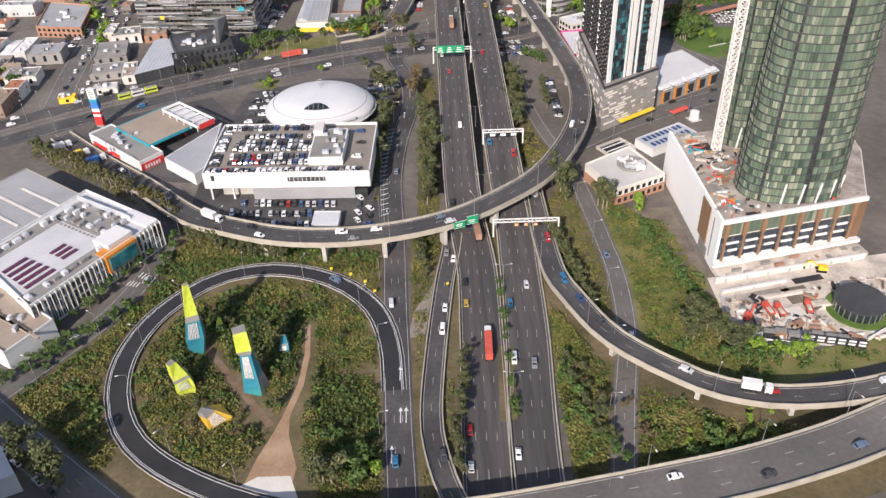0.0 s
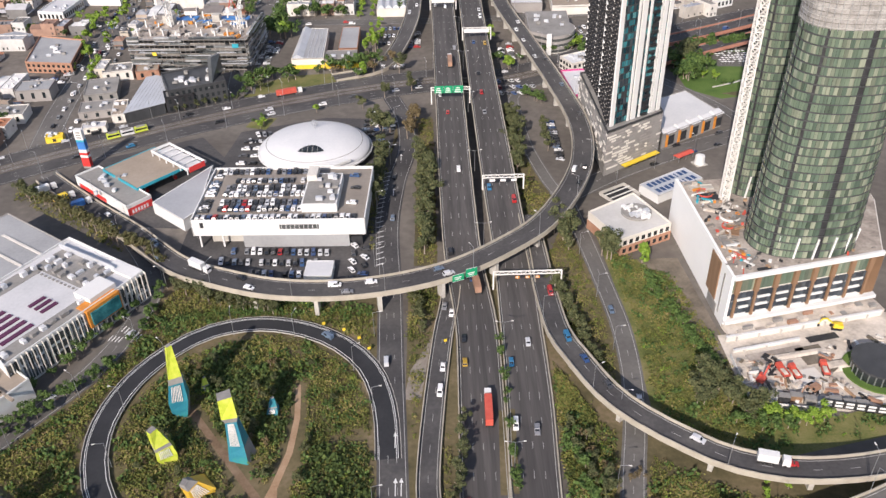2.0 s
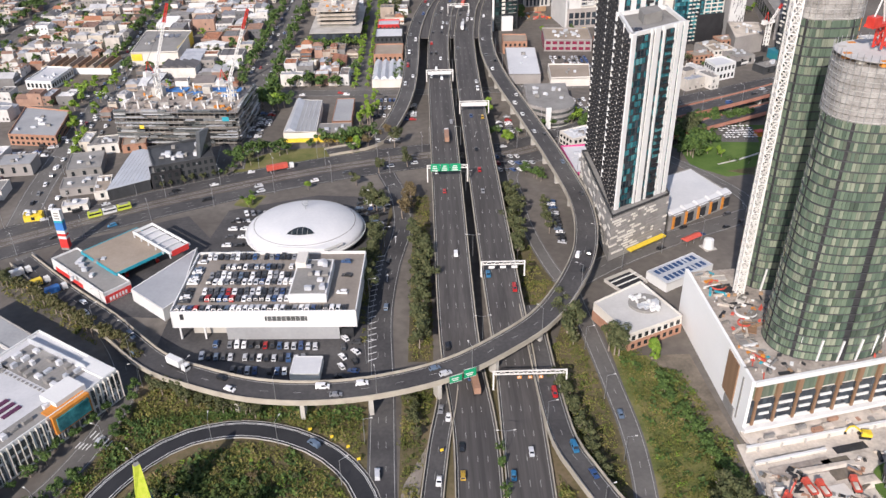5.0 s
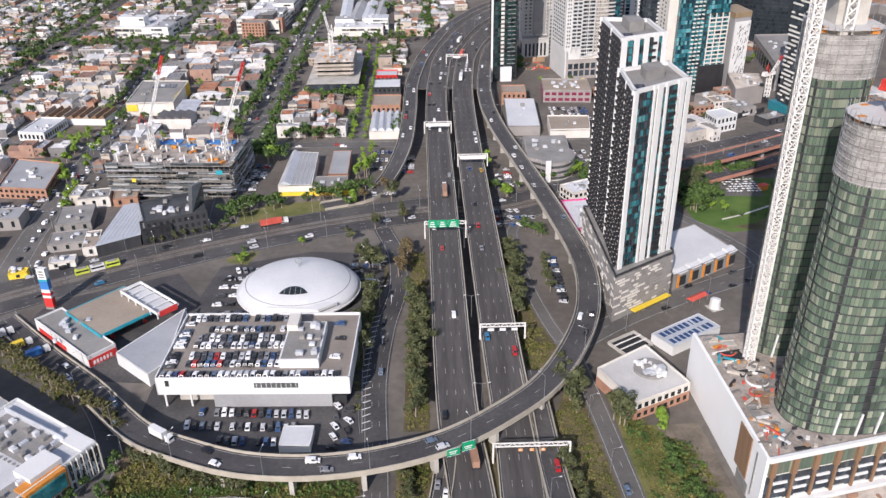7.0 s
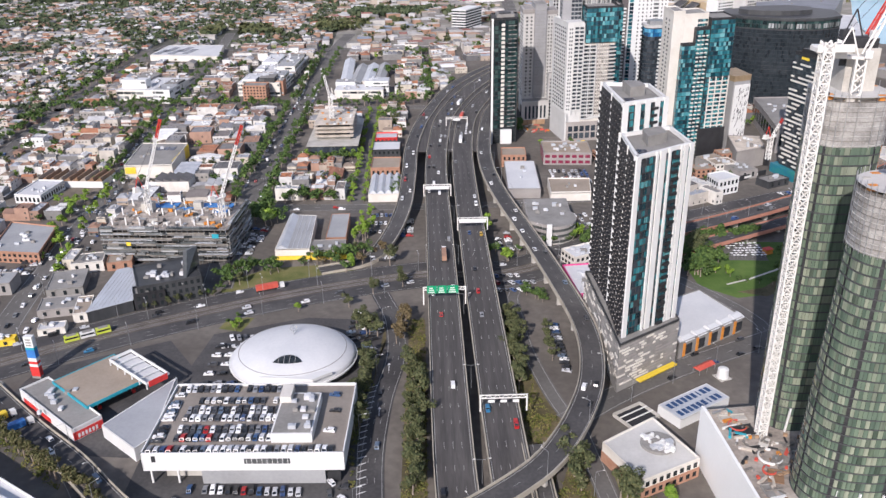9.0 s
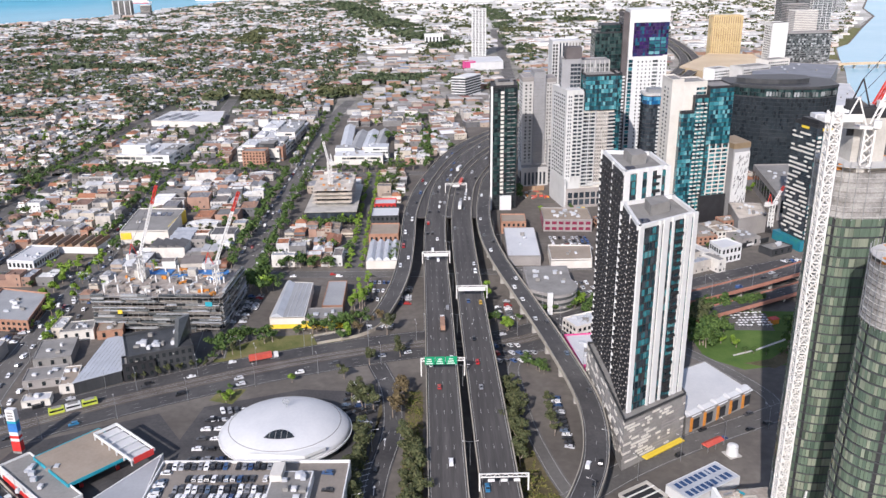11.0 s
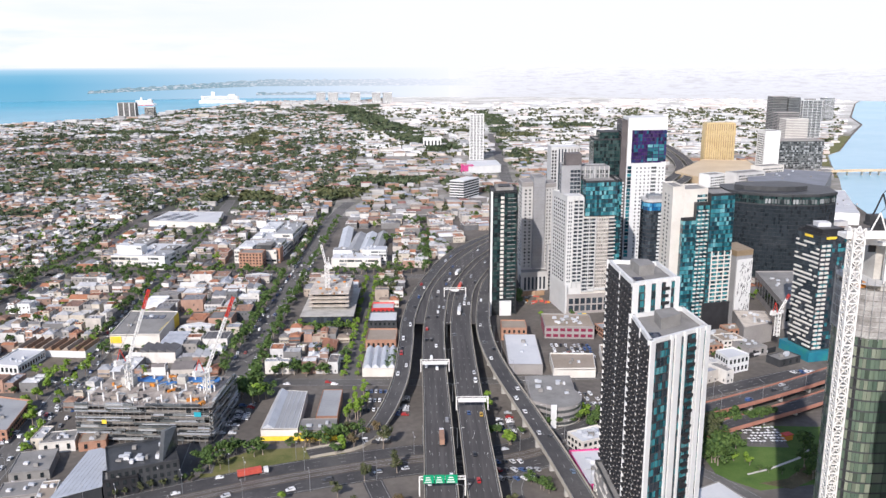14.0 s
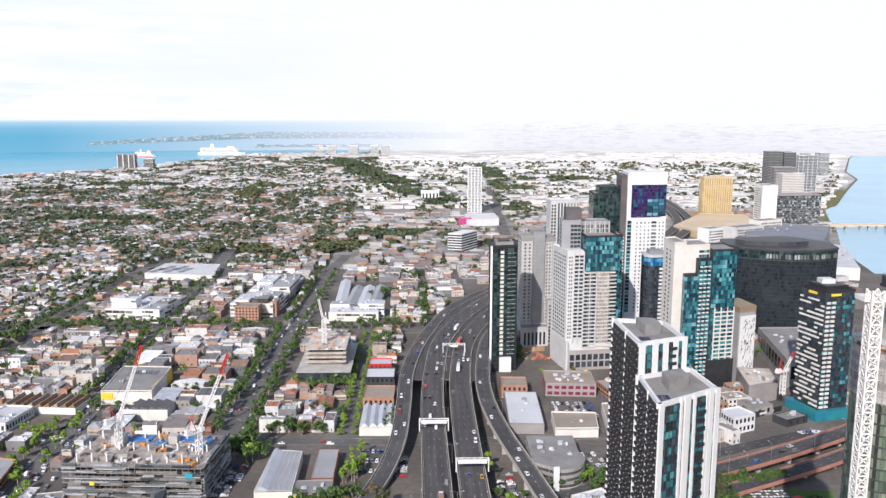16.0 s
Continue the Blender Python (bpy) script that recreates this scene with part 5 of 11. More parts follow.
for i in range(560):
    a, b = r.uniform(3, 60), r.uniform(3, 68)
    if math.hypot((a - 33) / 22, (b - 23.5) / 15) < 1 or math.hypot((a - 25) / 15, (b - 65) / 13) < 1 or not (b > (a - 2.5) * 0.22 + 1.5):
        continue
    if a > 26 and r.random() < 0.6:
        continue
    g = Geo().box(0, 0, 0, r.choice((r.uniform(0.5, 1.8), r.uniform(0.5, 1.8), r.uniform(3, 6))), r.uniform(0.3, 1.3), r.uniform(0.2, 1.1))
    part("stacked_material", g, r.choice(["rubble", "rubble", "lorry_red", "pale_concrete", "grey_panel", "dark", "scaffold", "white", "site_deck", "scaffold", "steel", "earth", "orange", "teal", "brown_panel"]), pod, at=(a, b, ZP - 0.9), yaw=r.uniform(0, 180))


def round_plan(cx, cy, rx, ry, n=40, e=2.6):
    res = []
    for i in range(n):
        a = 2 * math.pi * i / n
        c, s = math.cos(a), math.sin(a)
        res.append((cx + rx * math.copysign(abs(c) ** (2 / e), c), cy + ry * math.copysign(abs(s) ** (2 / e), s)))
    return res




def glass_tower(name, label, x, y, rx, ry, z0, z_glass, z_top, fh=3.15, n=110, singles=0, e=2.6, taper=0.0):
    root = thing(name, label, "tower", x, y, z0)
    H = z_glass - z0

    def plan(z, k=1.0):
        k *= 1 - taper * z / H
        return round_plan(0, 0, rx * k, ry * k, n, e)

    part("inner_wall", Geo().prism(plan(0, 0.985), 0, H, plan(H, 0.985)), "dark", root)
    nf = int(H / fh)
    for f in range(nf + 1):
        z = f * H / nf
        part("floor_band", Geo().prism(plan(z, 1.014), -0.26, 0.26), "dark_cladding", root, at=(0, 0, z))
    rest, made = Geo(), 0
    pane_mesh = {}
    for f in range(nf):
        z = f * H / nf + 0.22
        h = H / nf - 0.44
        ring = plan(z)
        for i in range(n):
            if i % 11 == 0:
                continue
            a, b = Vector(ring[i]), Vector(ring[(i + 1) % n])
            m, d = (a + b) / 2, b - a
            yaw = math.degrees(math.atan2(d.y, d.x))
            wid = d.length * 0.94
            if made < singles and m.y < -0.25 * ry:
                key = (round(wid, 2), round(h, 2))
                if key not in pane_mesh:
                    pane_mesh[key] = Geo().box(0, 0, 0, wid, 0.25, h).mesh("pane", "pane_single")
                part("pane", pane_mesh[key], "", root, at=(m.x, m.y, z), yaw=yaw)
                made += 1
            else:
                rest.box(m.x, m.y, z, wid, 0.25, h, yaw)
    part("glazing", rest, "pane", root, "green-grey glass panes with pale blinds behind", kind="stuff")
    if z_top > z_glass:
        top = plan(H)
        part("scaffold_core", Geo().prism([(a * 0.8, b * 0.8) for a, b in top], H, z_top - z0 - 2), "concrete", root)
        part("safety_net", Geo().prism([(a * 1.03, b * 1.03) for a, b in top], H - 0.5, z_top - z0 - 3.5), "netting", root, "grey safety netting round the topmost floors")
        for k in range(int((z_top - z_glass) / 1.5)):
            part("scaffold_deck", Geo().prism([(a * 1.045, b * 1.045) for a, b in top], 0, 0.1), "scaffold" if k % 2 else "pale_stone", root, at=(0, 0, H + k * 1.5))
        for i in range(0, n, 2):
            a, b = top[i]
            part("scaffold_pole", Geo().box(a * 1.05, b * 1.05, H - 1, 0.12, 0.12, z_top - z_glass + 1), "steel", root)
        for i in range(3, n, 7):
            a, b = top[i]
            part("slab_edge", Geo().box(a * 0.9, b * 0.9, z_top - z0 - 3.4, 2.4, 1.6, 1.6), "orange" if i % 2 else "concrete", root, "formwork on the topmost floor")
    return root


front_tower = glass_tower("glass_tower", "round-cornered green glass apartment tower under construction, netted at the top", 139, 278.5, 20.3, 13.2, ZP - 0.9, 110, 130, n=88, taper=0.13, singles=260, e=2.4)
rear_tower = glass_tower("glass_tower", "slender green glass tower under construction with a hoist up its side", 134, 319.5, 10.8, 10.0, ZP - 0.9, 129, 146, n=54, e=3.0)
for i in range(7):
    a = radians(212 + i * 19)
    part("base_column", Geo().beam((20.6 * math.cos(a), 13.8 * math.sin(a), 0), (20.9 * math.cos(a) + 0.6, 14.0 * math.sin(a), 9), 0.6), "white", front_tower, "slanting white column")
for x, y in ((-6, -10.4), (2, -10.5)):
    part("base_column", Geo().beam((x, y, 0), (x + 0.8, y - 0.2, 10), 0.6), "white", rear_tower, "slanting white column")
part("core", Geo().box(1, 2, 121, 10, 9, 13), "concrete", rear_tower, "bare concrete lift core above the netting")
for k in range(9):
    part("edge_form", Geo().box(10.6, -2, 30 + k * 10, 1.0, 5, 8.5), "orange", rear_tower, "strip of orange edge forms")

# builders' hoist on the rear tower
hoist = thing("builders_hoist", "tall white lattice hoist mast beside the glass tower", "hoist", 119.0, 308.0, ZP - 0.9)
hm = []
for dz in range(0, 138, 3):
    if dz == 0:
        g = Geo()
        for a, b in ((-1.5, -1.5), (1.5, -1.5), (1.5, 1.5), (-1.5, 1.5)):
            g.beam((a, b, 0), (a, b, 3), 0.42)
        for a, b, c, d in ((-1.5, -1.5, 1.5, -1.5), (1.5, -1.5, 1.5, 1.5), (1.5, 1.5, -1.5, 1.5), (-1.5, 1.5, -1.5, -1.5)):
            g.beam((a, b, 0), (c, d, 3), 0.3).beam((c, d, 0), (a, b, 3), 0.3).beam((a, b, 0), (c, d, 0), 0.4)
        hm = g.mesh("mast_section", "white_steel")
    part("mast_section", hm, "", hoist, at=(0, 0, dz))


for dz in range(12, 136, 22):
    part("tie_bracket", Geo().box(1.5, 2.6, dz, 4.5, 2.6, 0.7), "dark", hoist, "dark tie bracket to the tower")


def crane(name, label, x, y, z, mast, jib, elev, yaw, tip="red_steel", mast_mat="white_steel", jib_mat=None):
    """A luffing tower crane: lattice mast, slewing cab, raised jib."""
    root = thing(name, label, "crane", x, y, z, yaw)
    g = Geo()
    for a, b in ((-1, -1), (1, -1), (1, 1), (-1, 1)):
        g.beam((a * 1.3, b * 1.3, 0), (a * 1.3, b * 1.3, mast), 0.5)
    for k in range(int(mast / 3)):
        for a, b, c, d in ((-1, -1, 1, -1), (1, -1, 1, 1), (1, 1, -1, 1), (-1, 1, -1, -1)):
            g.beam((a * 1.3, b * 1.3, k * 3), (c * 1.3, d * 1.3, k * 3 + 3), 0.36)
    part("mast", g, mast_mat, root)
    part("machine_deck", Geo().box(0, -3, mast, 3, 10, 0.8).box(0, -6, mast + 0.8, 2.6, 3.5, 2.2), mast_mat, root)
    part("cab", Geo().box(1.8, 1.5, mast + 0.6, 1.6, 2, 2.2), "white", root)
    c, s = math.cos(radians(elev)), math.sin(radians(elev))
    for k0, k1, m in ((0, 0.72, jib_mat or mast_mat), (0.72, 1.0, tip)):
        g = Geo()
        for a, b in ((-0.7, 0), (0.7, 0), (0, 1.2)):
            g.beam((a, 1 + c * jib * k0 - s * b, mast + 1 + s * jib * k0 + c * b), (a, 1 + c * jib * k1 - s * b, mast + 1 + s * jib * k1 + c * b), 0.42)
        n = int(jib * (k1 - k0) / 2)
        for k in range(n):
            t0, t1 = k0 + (k1 - k0) * k / n, k0 + (k1 - k0) * (k + 1) / n
            g.beam((-0.7, 1 + c * jib * t0, mast + 1 + s * jib * t0), (0.7, 1 + c * jib * t1, mast + 1 + s * jib * t1), 0.18)
            g.beam((0, 1 + c * jib * t0 - s * 1.2, mast + 1 + s * jib * t0 + c * 1.2), (0.7, 1 + c * jib * t1, mast + 1 + s * jib * t1), 0.18)
        part("jib", g, m, root)
    part("a_frame", Geo().beam((0, -1, mast + 0.8), (0, -4, mast + 9), 0.35).beam((0, -7, mast + 0.8), (0, -4, mast + 9), 0.35), mast_mat if jib_mat else tip, root)
    part("hoist_rope", Geo().beam((0, -4, mast + 9), (0, 1 + c * jib * 0.95, mast + 1 + s * jib * 0.95), 0.12), "dark", root)
    return root


crane("tower_crane", "red and white luffing crane on the netted tower", 133, 279, 129, 7, 30, 62, -60, "white_steel", "red_steel")
crane("tower_crane", "red luffing crane with a black frame above the rear tower", 137, 322, 156, 3, 38, 66, -90, "red_steel", "dark", "red_steel")
crane("tower_crane", "white luffing crane standing before the concrete core", 132, 312.5, 142, 13, 30, 72, -110, "white_steel")
sg = thing("crane_banner", "dark banner panel with two white letter rows on the tower top", "banner", 133.5, 317.5, 152)
part("panel", Geo().box(0, 0, 0, 11, 0.5, 8), "dark", sg)
part("side_panel", Geo().box(5.3, 4.8, 0, 0.5, 9, 8), "white", sg)
part("lettering", Geo().box(0.5, -0.35, 3.4, 8, 0.2, 1.6), "white", sg)
part("emblem", Geo().box(-4.4, -0.35, 3.0, 1.8, 0.2, 2.2), "white", sg)
hh = thing("hoist_head", "white landing deck at the head of the hoist", "hoist", 121.5, 310, 158)
part("deck", Geo().box(0, 0, 0, 11, 5, 1.2), "white_steel", hh)
part("rail", Geo().box(0, -2.4, 1.2, 11, 0.15, 1.0), "white_steel", hh)

# black and white apartment tower
bw = thing("apartment_podium", "grey patterned podium of the black and white tower", "building", 84, 376)
P = [(-1.5, -6), (30, 15), (27, 66), (-3, 66)]
part("wall", Geo().prism(P, 0, 23.5), "grey_panel", bw)
hollow_roof(bw, P, 23.5, "grey_roof", "dark_cladding", 1.0)
r = random.Random(8)
skin(bw, P, 3.0, 23.0, "cream_wall", 1.5, 1.42, (0, 3), 0.24, (0.96, 0.6), 0.25, 8, "panel_sheet", "scattered cream facade panels", runs=3)
skin(bw, P, 3.7, 23.0, "grey_wall", 2.0, 1.42, (0, 3), 0.5, (0.96, 0.5), 0.12, 9, "dark_panel_sheet", "scattered mid-grey facade panels", runs=3)
part("yellow_canopy", Geo().prism([(8, -1.4), (28, 12), (29.5, 9.8), (9.5, -3.6)], 3.4, 4.0), "yellow", bw, "yellow street canopy")


def bw_tower(name, label, poly, z0, z1, white_bays, singles=False):
    (cx, cy), p = local(poly)
    root = thing(name, label, "tower", cx, cy, z0)
    H = z1 - z0
    part("glazing", Geo().prism(p, 0, H), "dark", root)
    skin(root, p, 0.2, H, "pane_teal", 1.9, 3.1, (0, 2), 0.7, (0.9, 0.8), 0.14, 31)
    skin(root, p, 0.2, H, "pane_dark", 1.9, 3.1, (0, 2), 0.9, (0.9, 0.8), 0.1, 32)
    nf = int(H / 3.1)
    for e in range(4):
        a, b = Vector(p[e]), Vector(p[(e + 1) % 4])
        L = (b - a).length
        d = (b - a).normalized()
        yaw = math.degrees(math.atan2(d.y, d.x))
        nrm = Vector((d.y, -d.x))
        if e in (0, 2):
            for t, w in white_bays:
                q = a + d * L * t + nrm * 0.25
                part("white_fin", Geo().box(0, 0, 0, w, 1.0, H + 1.5), "white", root, "white painted vertical fin", at=(q.x, q.y, 0), yaw=yaw)
            for t in (0.70,):
                g = Geo()
                for f in range(nf):
                    q = a + d * (L * t + (0.25 if f % 2 else -0.25)) + nrm * 0.55
                    g.box(q.x, q.y, f * H / nf, 3.4, 1.5, 1.15, yaw)
                part("balcony_stack", g, "black_cladding", root, "stack of black balconies", kind="stuff")
                q = a + d * L * t
                part("dark_bay", Geo().box(q.x, q.y, 0, 3.6, 0.35, H, yaw), "dark", root)
            part("mullion_sheet", along(Geo(), a, b, 14, 0, 0.12, 0.12, H), "dark_cladding", root)
        else:
            part("dark_face", Geo().box(((a + b) / 2).x, ((a + b) / 2).y, 0, L, 0.4, H, yaw), "dark", root)
            k = max(2, int(L / 4.2))
            sets = [along(Geo(), a, b, k, 0, 2.7, 1.1, 1.0, shift=s).mesh("balcony_sheet", "black_cladding") for s in (-0.7, 0.7)]
            edge = [along(Geo(), a, b, k, 0, 0.55, 0.5, 0.5, shift=s + 1.8).mesh("balcony_edge", "grey_wall") for s in (-0.7, 0.7)]
            one = Geo().box(0, 0, 0, 2.7, 1.4, 1.0).mesh("balcony", "black_cladding")
            for f in range(nf):
                if singles and e == 3:
                    for i in range(k):
                        q = a + d * (0.5 + (L - 1) * (i + 0.5) / k + (-0.7, 0.7)[f % 2]) + nrm * 0.55
                        part("balcony", one, "", root, at=(q.x, q.y, f * H / nf), yaw=yaw)
                else:
                    part("balcony_sheet", sets[f % 2], "", root, "row of black balconies", at=(0, 0, f * H / nf))
                part("balcony_edge", edge[f % 2], "", root, at=(0, 0, f * H / nf + 0.3))
            for t in (0.01, 0.52):
                q = a + d * L * t
                part("white_fin", Geo().box(q.x, q.y, 0, 0.9, 1.0, H + 1.2, yaw), "white", root)
    hollow_roof(root, p, H, "grey_roof", "white", 1.6, 1.2)
    q = [(x * 0.35, y * 0.35 + 2) for x, y in p]
    part("plant_room", Geo().prism(q, H, H + 4.5), "grey_panel", root)
    part("solar_panel", Geo().box(p[0][0] + 5, p[0][1] + 10, H + 0.1, 4, 6, 0.3), "solar", root)
    return root


bw_tower("apartment_tower", "black and white apartment tower with stacked dark balconies", [(84.5, 377), (112, 394.5), (110, 420), (86, 410)], 23.5, 103.5, [(0.035, 2.4), (0.36, 1.1), (0.46, 3.0), (0.585, 1.2), (0.80, 1.0), (0.875, 2.4), (0.985, 2.4)], True)
bw_tower("apartment_tower", "taller rear half of the black and white apartment tower", [(86, 410.2), (107, 419.5), (106, 445), (85, 450)], 23.5, 116.5, [(0.05, 2.6), (0.33, 2.6), (0.56, 2.4), (0.78, 2.4), (0.98, 2.2)])

aw = block("showroom_hall", "low grey hall with a white roof and orange pillars", "hall", [(117, 396), (155, 420), (143, 450), (117, 436)], 8.0, "grey_panel", "white_roof", parapet=0.4)
for i in range(5):
    q = Vector((-16, -29.5)).lerp(Vector((22, -5.5)), (i + 0.4) / 5)
    part("orange_pillar", Geo().box(0, 0, 0.5, 1.5, 0.8, 6.8), "orange", aw, at=(q.x, q.y, 0), yaw=32)
    part("dark_shutter", Geo().box(3.2, 0, 1.2, 4.0, 0.6, 5.0), "dark", aw, at=(q.x, q.y, 0), yaw=32)
    part("vault_roof", Geo().prism(rect(3.2, 2, 6.5, 5, 0), 8.0, 9.3, rect(3.2, 3.5, 6.0, 1.5, 0)), "white_roof", aw, at=(q.x, q.y, 0), yaw=32)

mr = block("site_office", "site office with two rows of blue bars on its roof", "site office", rect(112, 356, 29, 12.5, 31), 4.5, "white", "metal_roof", parapet=0.1)
for k in range(2):
    for i in range(9):
        q = Vector((0.857, 0.515)) * (i - 4) * 2.8 + Vector((0.515, -0.857)) * (2.9 if k else -2.9)
        part("sign_bar", Geo().box(0, 0, 0, 1.9 if i != 6 else 0.7, 3.4, 0.06), "navy", mr, "large blue bar of roof lettering", at=(q.x, q.y, 4.53), yaw=31)

bk = block("brick_building", "low orange brick building with a pale flat roof", "building", [(67, 325), (77, 302.5), (101, 314), (90, 340)], 8.0, "cream_wall", "pale_stone", floors=2, parapet=0.8, edges=(1,))
part("brick_band", Geo().prism(grow(local([(67, 325), (77, 302.5), (101, 314), (90, 340)])[1], 0.15), 0, 4.6), "brick", bk, "orange brick lower wall")
part("plant_ring", Geo().cyl(4, 3, 8, 9.2, 6.6, 24), "grey_roof", bk, "round grey plant enclosure")
for k in range(5):
    part("duct", Geo().box(1.0 + k * 1.5, 5.5 - k * 2.0, 9.2, 4.6, 1.1, 1.3, 28).cyl(2.6 + k * 1.4, 6.4 - k * 2.1, 9.2, 10.9, 0.7, 10), "white", bk, "white ventilation duct")
part("duct", Geo().beam((-1.5, 7, 9.8), (8.5, -3.5, 9.8), 1.2), "white", bk, "white ventilation duct")
plant(bk, 5, 1, 8.6, 9, 8, 5, 20, 4)

# round pavilion beside the site
pv = thing("round_pavilion", "dark round pavilion with a black flat roof and glass wall", "pavilion", 152.5, 228.5)
part("roof", Geo().cyl(0, 0, 4.6, 5.4, 9.3, 36), "dark_cladding", pv)
part("glass_wall", Geo().cyl(0, 0, 0, 4.6, 8.6, 36), "glass", pv)
for i in range(24):
    a = 2 * math.pi * i / 24
    part("wall_post", Geo().box(8.7 * math.cos(a), 8.7 * math.sin(a), 0, 0.3, 0.3, 4.6), "steel", pv)
part("plinth", Geo().cyl(0, 0, 0, 0.6, 11.5, 36), "lawn", pv)

# ---- buildings north of the boulevard ----
dk = block("dark_office", "dark grey office building with an angled fin on its roof", "office", rect(-140, 478, 33, 29, 22), 12.5, "dark_cladding", "dark_cladding", floors=3, win="glass", units=16, edges=(0, 1))
part("roof_fin", Geo().prism([(11, -8), (13, -8), (16, 8), (14, 8)], 12.5, 24, [(10, 2), (12, 2), (16, 8), (14, 8)]), "glass_grey", dk, "slanting grey glazed fin")
block("dark_annex", "low black annex with window strips", "office", rect(-146, 464, 16, 10, 20), 9.0, "black_cladding", "grey_roof", floors=2, units=3, edges=(0, 1))
ml = thing("metal_hall", "hall with a wide silvery metal roof", "hall", -163, 470)
MP = [(-9, -25.5), (10.4, -13.4), (5.6, 7), (11.6, 20), (-4.8, 26.5), (-9.7, 24)]
part("wall", Geo().prism(MP, 0, 6.6), "dark_cladding", ml)
part("roof", Geo().prism(grow(MP, 0.4), 6.6, 7.0), "metal_roof", ml)
for i in range(9):
    part("roof_seam", Geo().beam((-9.3 + i * 2.2, -24.5 + i * 1.35, 7.02), (-8 + i * 1.9, 20 + i * 0.1, 7.02), 0.12), "shed_roof", ml)
for i, (px, py, w, d, h, wl, rf) in enumerate([(-198, 487, 19, 24, 5, "grey_panel", "grey_roof"), (-192, 460, 20, 15, 4.5, "grey_wall", "grey_roof"), (-178, 456, 8, 20, 5, "cream_wall", "brown_roof"), (-237, 486, 20, 15, 7, "grey_wall", "shed_roof"), (-187, 437, 13, 7, 3.5, "cream_wall", "pale_roof"), (-205, 426, 9, 5, 3.2, "yellow", "yellow"), (-196, 513, 18, 14, 6, "cream_wall", "grey_roof"), (-178, 514, 14, 12, 5, "brick", "brown_roof"), (-240, 455, 18, 14, 5.5, "cream_wall", "grey_roof"), (-262, 470, 16, 18, 6, "grey_panel", "brown_roof"), (-258, 442, 14, 12, 5, "grey_wall", "grey_roof")]):
    block("street_shop", "small flat-roofed shop by the boulevard", "shop", rect(px, py, w, d, 12 if px > -230 else 5), h, wl, rf, floors=1, units=3, gap=5.5, win_w=1.6, parapet=0.4, edges=(0,))

# concrete building under construction
cs = thing("concrete_frame", "unfinished concrete building wrapped in scaffolding with blue sheets on top", "construction", -150, 541, 0, -4)
for f in range(6):
    part("floor_slab", Geo().prism(rect(0, 0, 73, 46), 0, 0.4), "site_deck", cs, at=(0, 0, 3.4 * f + 3.2))
    part("inner_wall", Geo().prism(rect(0, 1, 66, 40), 0, 3.0), "dark", cs, at=(0, 0, 3.4 * f + 0.2))
    part("scaffold_board", Geo().box(0, -24.0, 0, 75, 1.4, 0.25).box(37.8, 0, 0, 1.4, 48, 0.25), "grey_panel", cs, at=(0, 0, 3.4 * f + 4.2))
    part("scaffold_rail", Geo().box(0, -24.6, 0, 75, 0.2, 1.0).box(38.4, 0, 0, 0.2, 48, 1.0), "scaffold", cs, at=(0, 0, 3.4 * f + 1.4))
FP = rect(0, 0, 74, 47.4)
skin(cs, FP, 1.5, 23.5, "pane_mixed", 2.4, 1.7, (0, 1), 0.5, (1.0, 0.55), 1.6, 50, "scaffold_sheet", "grey and silver scaffold boards and sheeting", runs=4)
skin(cs, FP, 1.5, 21.5, "metal_roof", 6.0, 1.7, (0, 1), 0.25, (1.0, 0.16), 1.9, 51, "toe_board_sheet", "pale scaffold toe boards", runs=3)
for i in range(24):
    part("scaffold_pole", Geo().box(-36.5 + i * 3.2, -24.6, 0, 0.18, 0.18, 24), "steel", cs)
r = random.Random(6)
for i in range(26):
    part("column", Geo().box(-33 + (i % 9) * 8.2, -16 + (i // 9) * 16, 20.6, 0.7, 0.7, r.uniform(2.0, 5.5)), "white", cs)
for x, y, w, d in ((-12, 16, 16, 8), (20, 16, 22, 7), (2, 10, 10, 5), (26, 6, 8, 5)):
    part("blue_sheet", Geo().box(x, y, 20.9, w, d, 0.3), "tarp_blue", cs, "bright blue sheeting")
for i in range(90):
    part("stacked_material", Geo().box(0, 0, 0, r.uniform(0.8, 6), r.uniform(0.6, 2), r.uniform(0.4, 1.8)), r.choice(["concrete", "steel", "dark", "white", "grey_panel", "scaffold", "pale_concrete", "site_deck", "orange"]), cs, at=(r.uniform(-33, 33), r.uniform(-20, 20), 20.7), yaw=r.uniform(0, 180))
part("lift_shaft", Geo().box(-20, 8, 20, 7, 6, 6), "concrete", cs)
part("lift_shaft", Geo().box(10, 12, 20, 5, 5, 5), "concrete", cs)
part("site_banner", Geo().box(31, -25.6, 16.5, 4, 0.2, 2.6), "teal", cs, "small blue-green banner")
part("site_banner", Geo().box(-21, -25.6, 11.5, 2.6, 0.2, 2.2), "yellow", cs, "small yellow banner")
crane("tower_crane", "white lattice tower crane with a red-tipped jib over the concrete frame", -168, 546, 18, 18, 42, 66, -38)
crane("tower_crane", "white tower crane with a raised jib over the concrete frame", -121, 536, 18, 15, 44, 62, -42)
crane("tower_crane", "small white tower crane above a half-built block", -76, 752, 18, 22, 18, 60, 30, "white_steel")

